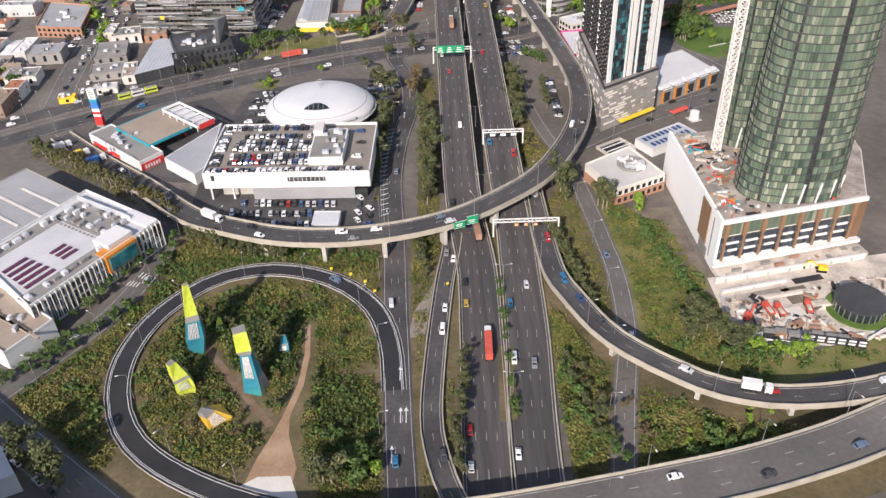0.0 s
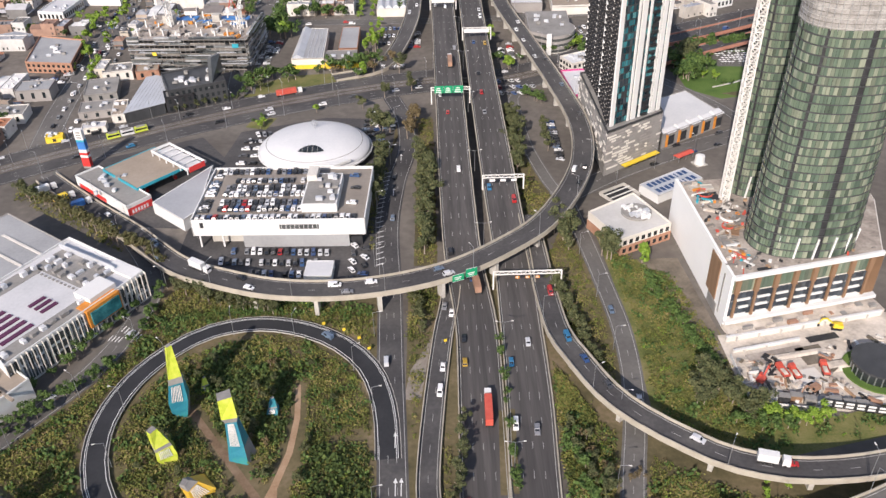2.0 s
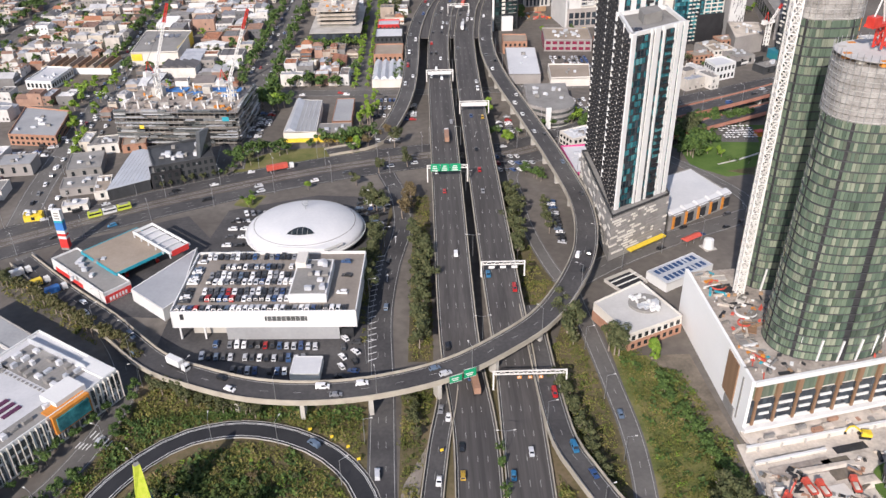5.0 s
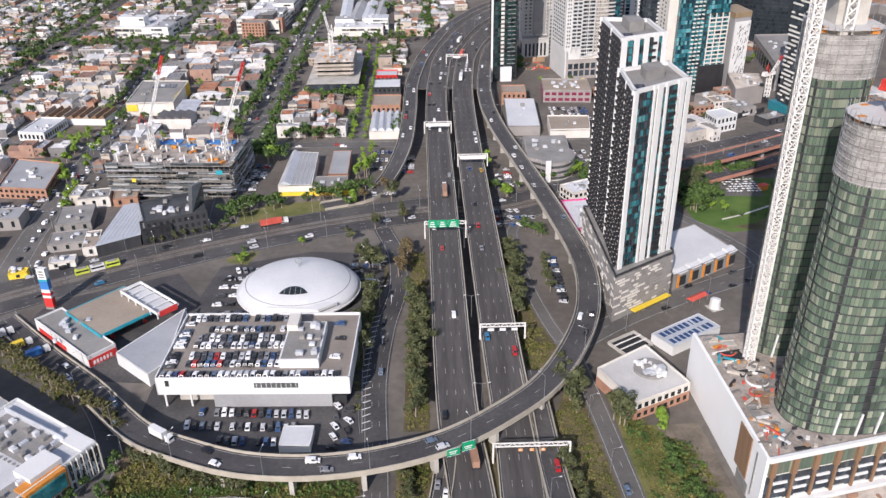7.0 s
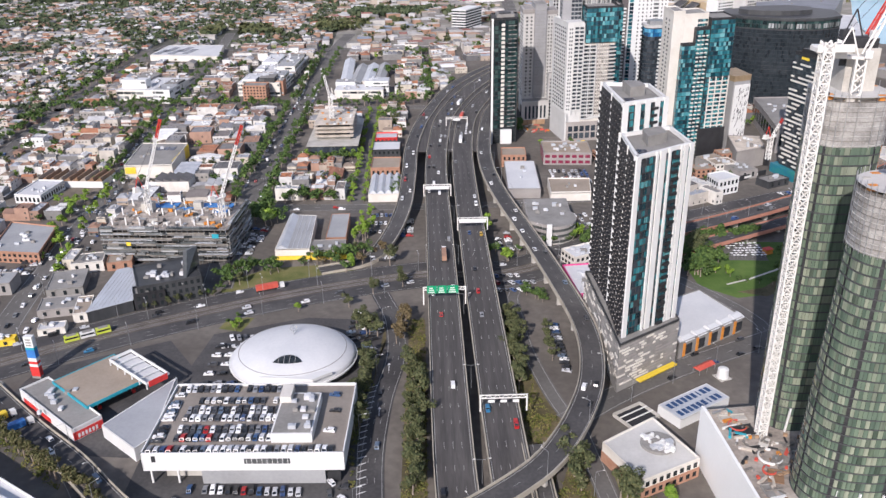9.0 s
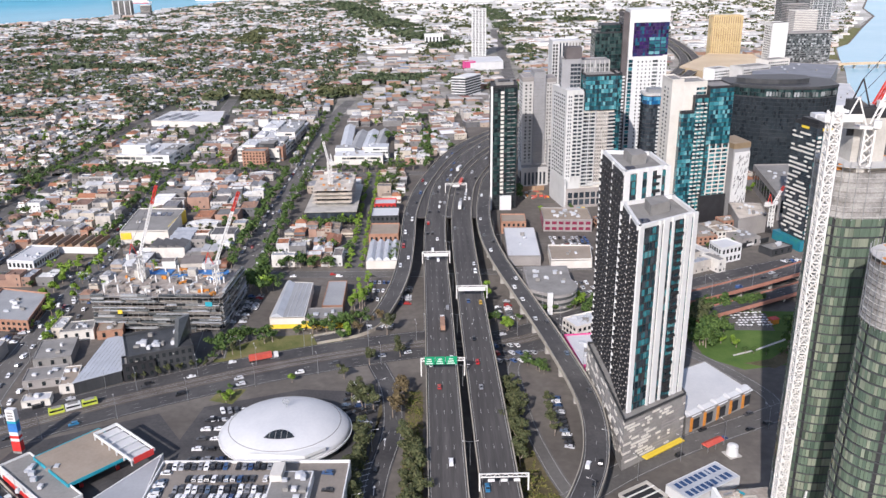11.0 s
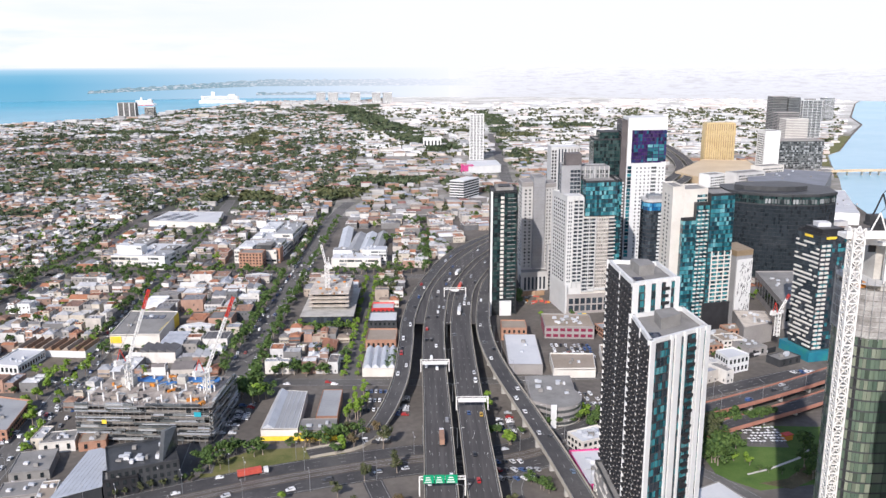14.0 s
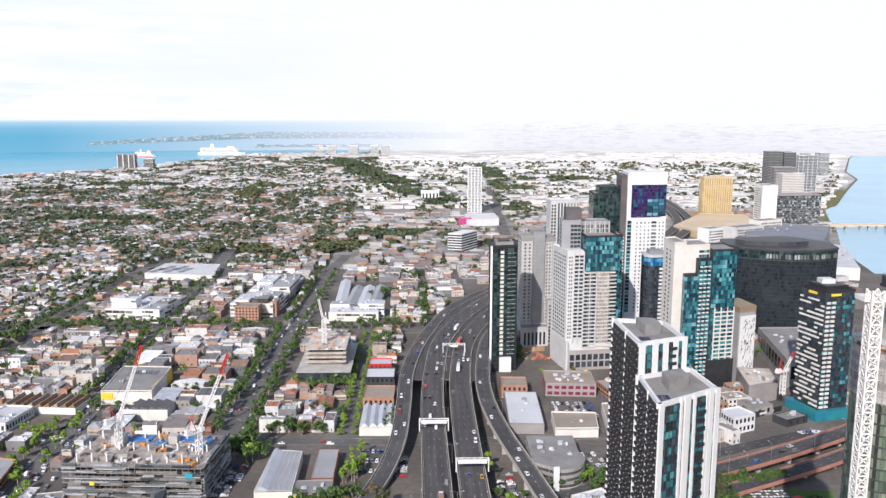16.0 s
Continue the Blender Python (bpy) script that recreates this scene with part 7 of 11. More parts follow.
P = [(272, 632), (295, 637.5), (289.5, 660.5), (266.5, 655)]
bt = tower("black_white_tower", "black tower with staggered white balcony bands", P, 89, "dark", "black_cladding", 3.1, 0.4, 0.15, top_h=0)
q = outline(P)
skin(bt, q, 8, 88, "pane_dark", 1.9, 3.1, (0, 1, 3), 1.0, (0.92, 0.85), 0.1, 26)
skin(bt, q, 8, 84, "pale_concrete", 2.4, 3.1, (3,), 0.62, (0.9, 0.34), 1.1, 25, "balcony_sheet", "staggered white balcony fronts", runs=2)
bays(bt, q, 0, 0.02, 0.36, 8, 84, 2, 3.1, 0.7, 1.5, 0.8, "pale_concrete", "balcony_sheet", "stacked pale balconies")
skin(bt, q, 8, 86, "pane_teal", 2.2, 3.1, (0,), 0.35, (0.85, 0.8), 0.3, 27, "teal_pane_sheet")
part("crown", Geo().prism(grow(q, -3), 89, 92.5), "black_cladding", bt)
part("roof_plant", Geo().box(-1, 2, 92.5, 9, 8, 3), "white_roof", bt)
for e, f in ((3, 0.5), (0, 0.35)):
    a, b = Vector(q[e]), Vector(q[(e + 1) % 4])
    m = a.lerp(b, f)
    d = b - a
    part("yellow_sign", Geo().box(m.x, m.y, 86.0, 8, 1.0, 1.7, math.degrees(math.atan2(d.y, d.x))), "yellow", bt, "yellow sign bar near the top")
part("hoarding", Geo().prism(grow(q, 4), 0, 7), "art_blue", bt, "dark teal site hoarding")
crane("tower_crane", "white crane with a blue counterweight at a small site", 258, 655, 10, 17, 15, 50, -60, "red_steel", "white_steel")
block("site_podium", "half-built concrete podium behind hoardings", "construction", [(236, 660), (262, 672), (268, 700), (244, 704)], 14, "grey_wall", "rubble", units=12)
block("entertainment_hall", "broad grey hall with a dark glass front", "hall", [(282, 700), (330, 712), (372, 800), (300, 800)], 20, "grey_wall", "grey_roof", units=30, floors=1, win_w=7, gap=10, edges=(0, 3))
block("white_corner_house", "small white house with arched openings by the viaduct", "house", [(205, 606), (222, 614), (216, 628), (202, 622)], 11, "white", "white_roof", floors=2)
hd = thing("site_hoarding", "long dark site hoarding with pale sign bars", "hoarding", 238, 640, 0, 28)
part("panel", Geo().box(0, 0, 0, 40, 0.5, 4), "dark", hd)
part("sign_bar", Geo().box(4, -0.4, 1.2, 14, 0.2, 1.6), "white", hd)
part("sign_bar", Geo().box(-14, -0.4, 1.0, 8, 0.2, 2.0), "blue", hd)

# farther landmarks
P = [(567, 1722), (626, 1724), (630, 1752), (569, 1750)]
gd = tower("gold_tower", "golden ribbed tower on a copper-coloured roof", P, 80, "brown_panel", "gold_panel", 80, 0.5, 0.1, top_h=0)
q = outline(P)
for k in range(7):
    skin(gd, q, 1 + k * 11.3, 12 + k * 11.3, "gold_panel", 4.4, 11.3, (0, 1, 3), 1.0, (0.68 + 0.06 * (k % 3), 1.0), 0.8 + 0.3 * (k % 2), 30 + k, "gold_rib_sheet", "pale gold ribbed cladding")
part("crown", Geo().prism([(a * 0.92, b * 0.9) for a, b in q], 80, 83), "gold_panel", gd)
block("copper_hall", "wide low hall with a copper-coloured roof", "hall", [(450, 1530), (492, 1392), (620, 1590), (640, 1690), (560, 1712)], 12, "copper_roof", "copper_roof", parapet=0.5)
block("riverside_hall", "long grey hall with a slate-coloured roof behind the dark tower", "hall", [(500, 1330), (590, 1270), (680, 1431), (612, 1470), (540, 1440)], 24, "grey_wall", "slate_roof", parapet=0.6, units=10)
block("quay_hall", "long white hall with a pale curved-edge roof on the quay", "hall", [(520, 1120), (556, 1105), (630, 1290), (596, 1306)], 15, "white", "pale_roof", parapet=0.4, units=12)
volumes_far = [(520, 1392, 60, 26, 25, 30, "pale_stone"), (575, 1440, 50, 24, 25, 34, "cream_wall"), (470, 1400, 36, 22, 30, 26, "white")]
for x, y, w, d, yaw, h, m in volumes_far:
    rb, q = shaft("riverside_block", "pale office block behind the dark tower", rect(x, y, w, d, yaw), h, m, category="office")
    bays(rb, q, 0, 0.05, 0.95, 3, h - 1, int(w / 5), 4, 0.7, 2.2, 0.2, "pane_mixed", "window_sheet")
P = [(660, 1590), (744, 1598), (746, 1636), (662, 1628)]
fg = tower("far_grey_tower", "broad grey glass block", P, 59, "glass_grey", "grey_wall", 3.8, 0.4, 0.2, top_h=0)
skin(fg, outline(P), 1, 58, "pane_mixed", 3.4, 3.8, (0, 1, 3), 0.95, (0.85, 0.75), 0.3, 40)
fc, q = shaft("far_white_slab", "plain white slab block beside the grey one", [(630, 1588), (659, 1591), (659, 1628), (630, 1625)], 77, "white")
bays(fc, q, 3, 0.1, 0.9, 4, 74, 4, 4, 0.6, 2, 0.3, "pane_mixed", "window_sheet")
tower("far_dark_tower", "dark grey tower near the harbour", [(899, 2200), (938, 2205), (938, 2240), (899, 2235)], 111, "glass_grey", "grey_wall", 4, 0.8, 0.2, top_h=0)
tower("far_glass_tower", "blue-grey glass tower near the harbour", [(944, 2210), (977, 2215), (977, 2250), (944, 2245)], 108, "glass_grey", "stone_grey", 4, 0.6, 0.2, top_h=3)
tower("far_white_tower", "white and grey tower near the harbour", [(1006, 2260), (1061, 2270), (1061, 2310), (1006, 2300)], 99, "glass_grey", "white", 4, 1.0, 0.2, pier="white", pier_gap=12, top_h=4)
tower("far_thin_tower", "thin pale tower near the harbour", [(1357, 2860), (1394, 2870), (1394, 2910), (1357, 2900)], 77, "glass_grey", "white", 4, 1.4, 0.2, top_h=0)
tower("far_low_tower", "cream banded block near the harbour", [(831, 1960), (888, 1972), (888, 2010), (831, 1995)], 71, "brown_stone", "cream_wall", 3.6, 1.6, 0.2, top_h=2)
tower("far_low_tower", "brown block before the harbour towers", [(850, 2050), (905, 2060), (905, 2090), (850, 2080)], 80, "glass_grey", "brown_stone", 3.6, 1.6, 0.2, top_h=0)
tower("lone_white_tower", "lone slender white apartment tower", [(106, 1823), (134, 1826), (136, 1850), (108, 1847)], 93, "glass_grey", "white", 3.2, 1.5, 0.3, pier="white", pier_gap=6, pier_w=2.0, top_h=3)
block("white_slab_block", "white slab building with tall dark windows", "building", rect(30, 2040, 42, 20, 4), 26, "white", "white_roof", floors=1, win_w=3.5, gap=7)
tower("red_white_block", "white banded block with red sunshades", [(46, 1326), (66, 1318), (92, 1360), (72, 1368)], 27, "glass_grey", "white", 3.6, 1.4, 0.4, top_h=0)
block("pink_white_hall", "white hall with a pink end", "hall", [(90, 1600), (152, 1625), (150, 1700), (92, 1690)], 14, "white", "white_roof", parapet=0.3)
block("pink_box", "pink cube-shaped building beside a hall", "building", rect(88, 1608, 20, 14, 20), 16, "pink", "white_roof")
tower("coast_tower", "grey and white apartment tower near the beach", [(-1054, 3060), (-996, 3062), (-996, 3090), (-1054, 3088)], 57, "glass_grey", "grey_wall", 3.6, 0.9, 0.2, pier="white", pier_gap=15, pier_w=3, top_h=0)
tower("coast_tower", "cream half-built tower near the beach", [(-972, 3090), (-940, 3092), (-940, 3115), (-972, 3113)], 40, "glass_grey", "cream_wall", 4, 0.8, 0.2, top_h=0)
for x, w in ((-465, 40), (-408, 44), (-303, 48), (-203, 40), (-150, 44)):
    tower("beach_apartments", "white apartment block on the bay", rect(x, 4100, w, 25), 50, "glass_grey", "white", 5, 2.6, 0.3, top_h=0)

# large suburban buildings
def volumes(name, label, category, items, seed):
    """A stepped building of several flat-roofed volumes: x, y, w, d, yaw, height, wall, roof, window share."""
    root = thing(name, label, category, items[0][0], items[0][1])
    for k, (x, y, w, d, yaw, h, wall, roof, share) in enumerate(items):
        p = rect(x - items[0][0], y - items[0][1], w, d, yaw)
        part("wall", Geo().prism(p, 0, h + 0.05 * k), wall, root)
        part("roof", Geo().prism(grow(p, -0.4), h + 0.05 * k, h + 0.05 * k + 0.15), roof, root)
        if share:
            skin(root, p, 1.0, h - 0.6, "pane_mixed", 2.6, 3.3, (0, 1, 3), share, (0.75, 0.55), 0.15, seed + k, "window_sheet", runs=3)
        plant(root, x - items[0][0], y - items[0][1], h + 0.2, int(w * d / 160) + 1, w * 0.7, d * 0.7, yaw, seed + k)
    return root


volumes("white_complex", "large white stepped building with flat roofs", "building", [(-283, 948, 56, 60, -8, 11, "cream_wall", "pale_roof", 0.5), (-296, 932, 26, 12, -8, 20, "white", "white_roof", 0.1), (-262, 918, 18, 26, -8, 14, "white", "shed_roof", 0.7), (-272, 980, 36, 30, -8, 9, "cream_wall", "brown_roof", 0.3), (-300, 978, 22, 30, -8, 13, "grey_wall", "grey_roof", 0.5), (-262, 950, 14, 22, -8, 12.5, "dark_cladding", "grey_roof", 0.3)], 60)
volumes("apartment_block", "white and dark stepped apartment block", "apartments", [(-168, 952, 44, 46, -4, 14, "cream_wall", "pale_roof", 0.8), (-178, 934, 14, 16, -4, 18, "white", "white_roof", 0.7), (-160, 938, 16, 18, -4, 19, "dark_cladding", "grey_roof", 0.6), (-152, 962, 14, 26, -4, 17, "white", "shed_roof", 0.8), (-182, 962, 14, 24, -4, 11, "grey_wall", "grey_roof", 0.6), (-148, 938, 8, 14, -4, 15, "brick", "grey_roof", 0.2), (-166, 985, 46, 16, -4, 10, "cream_wall", "white_roof", 0.6)], 70)
volumes("apartment_block", "dark and white apartment block with setbacks", "apartments", [(-162, 1040, 48, 88, -3, 11, "grey_wall", "pale_roof", 0.7), (-150, 1030, 20, 60, -3, 16, "cream_wall", "shed_roof", 0.8), (-174, 1058, 18, 46, -3, 14, "white", "white_roof", 0.6), (-160, 1082, 40, 14, -3, 13, "dark_cladding", "grey_roof", 0.5), (-180, 1012, 10, 22, -3, 13, "white", "pale_roof", 0.5)], 80)
sr = block("solar_hall", "broad hall with dark solar panels on a silvery roof", "hall", [(-342, 1130), (-252, 1112), (-262, 1190), (-336, 1196)], 7, "cream_wall", "pale_roof", parapet=0.3)
for i in range(5):
    part("solar_array", Geo().box(-34 + i * 9, -8 + (i % 2) * 14, 7.1, 8, 30, 0.3, -14), "solar", sr)
block("brown_block", "brown brick apartment block", "apartments", rect(-170, 917, 24, 16, -4), 15, "brick", "grey_roof", floors=5)
bg = block("beige_store", "beige store with yellow side walls and solar panels", "store", [(-226, 672), (-190, 672), (-192, 728), (-230, 731)], 10, "cream_wall", "grey_roof", parapet=0.7, units=4)
part("yellow_side", Geo().box(17.4, 3, 0.5, 0.5, 44, 9.6, -2), "yellow", bg)
part("yellow_front", Geo().box(-12, -29, 4, 8, 0.5, 5, 0), "yellow", bg)
for i in range(4):
    part("solar_panel", Geo().box(-6 + i * 5, 14, 10.1, 4, 8, 0.3), "solar", bg)
hb = thing("half_built_block", "half-built block with bare concrete floors above a glazed base", "construction", -73, 756)
part("glazed_base", Geo().prism(rect(0, 0, 40, 80), 0, 9), "dark", hb)
skin(hb, rect(0, 0, 40, 80), 0.5, 8.8, "pane_dark", 2.5, 4.2, (0, 1, 3), 0.9, (0.9, 0.85), 0.2, 95)
part("deck", Geo().prism(rect(0, 0, 42, 82), 9, 9.6), "concrete", hb)
for f in range(4):
    part("floor_slab", Geo().prism(rect(0, 2, 32, 56 - f * 2), 0, 0.5), "rubble", hb, at=(0, 0, 12.5 + f * 3.1))
    part("inner_wall", Geo().prism(rect(0, 3, 26, 50 - f * 2), 0, 2.7), "dark" if f % 2 else "concrete", hb, at=(0, 0, 9.7 + f * 3.1))
for i in range(30):
    part("stacked_material", Geo().box(0, 0, 0, 2, 1.2, 1.2), r.choice(["earth", "orange", "steel", "white"]), hb, at=(r.uniform(-14, 14), r.uniform(-30, 24), 22.2), yaw=r.uniform(0, 90))
block("red_house", "small red painted building with silvery roof", "building", rect(-30, 742, 18, 16), 9, "red", "metal_roof", floors=2)
block("white_front_house", "white-roofed building with a dark glazed front", "building", rect(-29, 716, 22, 24), 8, "dark_cladding", "white_roof", floors=2, edges=(0,))
sv = block("silver_shed", "shed with a ribbed silvery roof", "warehouse", rect(-27, 630, 22, 40, -1), 6.0, "cream_wall", "shed_roof", parapet=0.1)
for i in range(4):
    part("roof_vault", Geo().prism(rect(-8 + i * 5.4, 0, 5.2, 39), 6.05, 8.2, rect(-8 + i * 5.4, 0, 1.2, 38)), "metal_roof", sv)
block("brick_shed", "old shed with a pale gable front", "warehouse", rect(-28, 672, 22, 26, -1), 8, "brick", "brown_roof", floors=1, edges=(0,))
volumes("factory", "old white factory offices with stepped roofs", "factory", [(-64, 922, 50, 26, -2, 9, "cream_wall", "white_roof", 0.5), (-46, 930, 24, 18, -2, 15, "white", "metal_roof", 0.8), (-80, 940, 20, 14, -2, 12, "white", "shed_roof", 0.3)], 90)
for i, (x0, y0, w, d) in enumerate(((-84, 1020, 12, 120), (-70, 1000, 12, 90), (-57, 1005, 12, 84), (-44, 1010, 11, 80))):
    fb = thing("factory_hall", "long factory hall with a ribbed silvery pitched roof", "factory", x0, y0, 0, -2 + (i == 0) * 4)
    part("wall", Geo().box(0, 0, 0, w, d, 6), "cream_wall", fb)
    part("roof", Geo().prism(rect(0, 0, w + 0.6, d + 0.6), 6, 9.2, rect(0, 0, 0.3, d + 0.6)), "shed_roof" if i % 2 else "metal_roof", fb)

# low buildings between the towers and the viaduct
for i, (x, y, w, d, h, wl, rf) in enumerate([(236, 650, 16, 20, 8, "grey_wall", "grey_roof"), (222, 672, 18, 16, 8, "grey_panel", "brown_roof"), (252, 628, 20, 12, 6, "dark_cladding", "grey_roof"), (318, 650, 24, 20, 12, "grey_wall", "brown_roof"), (322, 684, 26, 18, 9, "brick", "grey_roof"), (186, 660, 22, 16, 6, "grey_wall", "shed_roof"), (170, 722, 20, 14, 12, "grey_panel", "grey_roof"), (156, 700, 20, 20, 9, "cream_wall", "shed_roof"), (188, 736, 14, 16, 16, "grey_wall", "grey_roof"), (250, 760, 26, 20, 14, "grey_wall", "grey_roof")]):
    block("low_building", "low flat-roofed building among the towers", "building", rect(x, y, w, d, 20 + i * 3), h * 0.8, wl, rf, floors=1, units=5, gap=6.0, parapet=0.5, edges=(0,))

# brown sawtooth works with a white side wall, beside a vacant lot
bw_works = thing("sawtooth_works", "old works with brown sawtooth roofs and a white side wall", "factory", -262, 666, 0, -6)
part("wall", Geo().box(0, 0, 0, 54, 22, 5.0), "white", bw_works)
for i in range(9):
    part("roof_tooth", Geo().prism([(-27 + i * 6, -11.2), (-21 + i * 6, -11.2), (-21 + i * 6, 11.2), (-27 + i * 6, 11.2)], 5.0, 7.6, [(-22.4 + i * 6, -11.2), (-21.9 + i * 6, -11.2), (-21.9 + i * 6, 11.2), (-22.4 + i * 6, 11.2)]), "brown_panel" if i % 3 else "brown_roof", bw_works)
block("white_workshop", "long white workshop with a pale roof beside the vacant lot", "workshop", [(-288, 624), (-268, 620), (-264, 652), (-284, 655)], 6.0, "white", "pale_roof", units=4, floors=1)
sheet("vacant_lot", [(-262, 618), (-231, 616), (-237, 652), (-262, 653)], 0.06, "dirt", "vacant lot of bare brown earth", "ground")

for x, y, w, d, h, wl, rf in ((146, 690, 18, 22, 6, "brick", "shed_roof"), (208, 652, 16, 12, 6, "brick", "brown_roof"), (226, 662, 18, 14, 7, "cream_wall", "brown_roof"), (236, 682, 14, 12, 8, "brick", "brown_roof"), (142, 580, 22, 14, 6, "cream_wall", "shed_roof")):
    block("low_building", "low flat-roofed shop building near the towers", "building", rect(x, y, w, d, 12), h, wl, rf, floors=2, units=6, gap=3.6, parapet=0.6, edges=(0, 3))
pit = thing("excavation", "brown excavated pit with boards and props", "construction", 97, 786, 0, 8)
part("pit_floor", Geo().box(0, 0, 0.02, 26, 26, 0.2), "dirt", pit)
for k in range(4):
    part("pit_wall", Geo().box(-12 + k * 8, 12, 0.2, 7.6, 0.5, 4.5), "earth", pit)
r = random.Random(17)
for k in range(26):
    part("site_board", Geo().box(0, 0, 0, r.uniform(1.5, 6), r.uniform(0.6, 1.6), r.uniform(0.4, 1.6)), r.choice(["earth", "orange", "concrete", "steel", "lorry_red", "white"]), pit, at=(r.uniform(-12, 12), r.uniform(-12, 11), 0.22), yaw=r.uniform(0, 180))

# ---- vegetation ----
def inside(x, y, poly):
    n, c = len(poly), False
    for i in range(n):
        (x1, y1), (x2, y2) = poly[i], poly[i - 1]
        if (y1 > y) != (y2 > y) and x < (x2 - x1) * (y - y1) / (y2 - y1) + x1:
            c = not c
    return c


def leaf_cloud(seed, blobs, n, size, flat=0.7):
    """Many small leaf clumps on several overlapping blobs: an uneven crown with gaps."""
    r = random.Random(seed)
    g = Geo()
    vs, fs = [], []
    for k in range(n):
        bx, by, bz, br = blobs[k % len(blobs)]
        d = Vector((r.gauss(0, 1), r.gauss(0, 1), r.gauss(0, 1))).normalized()
        rad = br * (0.55 + 0.5 * r.random())
        c = Vector((bx, by, bz)) + Vector((d.x * rad, d.y * rad, d.z * rad * flat))
        u = Vector((r.gauss(0, 1), r.gauss(0, 1), r.gauss(0, 0.7))).normalized()
        w = (d + Vector((r.gauss(0, 0.5), r.gauss(0, 0.5), r.gauss(0.3, 0.5)))).normalized()
        t = w.cross(u)
        if t.length < 0.05:
            continue
        t.normalize()
        u = t.cross(w)
        s = size * r.uniform(0.6, 1.3)
        i = len(vs)
        vs += [tuple(c + u * s), tuple(c + t * s * 0.8), tuple(c - u * s), tuple(c - t * s * 0.8)]
        fs.append((i, i + 1, i + 2, i + 3))
    return g.add(vs, fs)


def trunk(h, r0, limbs, seed):
    r = random.Random(seed)
    g = Geo()
    x = y = 0.0
    for k in range(3):
        nx, ny = x + r.uniform(-0.2, 0.2), y + r.uniform(-0.2, 0.2)
        a, b = h * k / 3, h * (k + 1) / 3
        ra, rb = r0 * (1 - 0.25 * k), r0 * (0.75 - 0.25 * k)
        n = 6
        g.prism([(x + ra * math.cos(6.283 * i / n), y + ra * math.sin(6.283 * i / n)) for i in range(n)], a, b, [(nx + rb * math.cos(6.283 * i / n), ny + rb * math.sin(6.283 * i / n)) for i in range(n)])
        x, y = nx, ny
    for k in range(limbs):
        a = 6.283 * k / limbs + r.uniform(-0.4, 0.4)
        g.beam((x * 0.7, y * 0.7, h * r.uniform(0.5, 0.9)), (math.cos(a) * h * 0.3, math.sin(a) * h * 0.3, h * r.uniform(1.0, 1.25)), r0 * 0.5)
    return g


def blobs(seed, n, spread, z, rad, zs=0.6):
    r = random.Random(seed)
    return [(r.gauss(0, spread), r.gauss(0, spread), z + r.gauss(0, spread * zs), rad * r.uniform(0.7, 1.2)) for _ in range(n)]


TREES = {}


def tree_kind(key, leaf, h, spread, rad, n, size, zs=0.6, variants=3):
    TREES[key] = []
    for v in range(variants):
        seed = hash_of(key) + v
        TREES[key].append((trunk(h * 0.6, 0.22 + h * 0.015, 5, seed).mesh("trunk", "bark"), leaf_cloud(seed, blobs(seed, 8, spread, h * 0.72, rad, zs), n, size).mesh("crown", leaf)))


def hash_of(s):
    return sum(ord(c) * (i + 3) for i, c in enumerate(s))


tree_kind("gum", "leaf_gum", 13, 2.3, 2.3, 700, 0.55, 0.9)
tree_kind("street", "leaf_street", 9, 1.7, 2.0, 480, 0.6, 0.6)
tree_kind("bright", "leaf_bright", 7, 1.2, 1.7, 420, 0.55, 0.8)
tree_kind("dry", "leaf_brown", 10, 1.8, 1.9, 420, 0.5, 0.9)
tree_kind("poplar", "leaf_bright", 12, 0.7, 1.3, 420, 0.55, 3.2)
tree_kind("cypress", "leaf_cypress", 10, 0.9, 1.5, 460, 0.45, 2.0)
LITE = {}
for key, leaf, h, spread, rad, n, size, zs in (("street", "leaf_street", 9, 1.7, 2.0, 215, 0.78, 0.6), ("bright", "leaf_bright", 7, 1.2, 1.7, 185, 0.67, 0.8), ("gum", "leaf_gum", 11, 2.1, 2.2, 230, 0.82, 0.8)):
    LITE[key] = [(trunk(h * 0.6, 0.35, 3, 70 + v).mesh("trunk", "bark"), leaf_cloud(80 + v, blobs(80 + v, 8, spread, h * 0.72, rad, zs), n, size).mesh("crown", leaf)) for v in range(4)]
TREE_WORDS = {"cypress": ("cypress", "upright olive-brown cypress-like tree", "cypress row"), "gum": ("gum_tree", "tall gum tree with a ragged olive-green crown", "gum trees"), "street": ("street_tree", "leafy dark green street tree", "street trees"), "bright": ("young_tree", "small bright green tree in spring leaf", "young trees"),
              "dry": ("bare_tree", "thin tree with a sparse brownish crown", "sparse trees"), "poplar": ("poplar", "slim upright bright green poplar", "poplars")}
TR = random.Random(21)


FAR_TREES = []


def tree(kind, x, y, z=0.0, s=None):
    if (y > 590 or x < -345) and kind in LITE:
        FAR_TREES.append((kind, x, y, s or TR.uniform(0.8, 1.2)))
        return None
    name, label, group = TREE_WORDS[kind]
    tr, cr = TR.choice(TREES[kind])
    s = s or TR.uniform(0.8, 1.2)
    root = new(name, tr)
    tagged(root, label, "tree", group)
    root.location, root.rotation_euler, root.scale = (x, y, z), (0, 0, TR.uniform(0, 6.28)), (s, s, s * TR.uniform(0.9, 1.1))
    c = new("crown", cr)
    c.parent = root
    return root


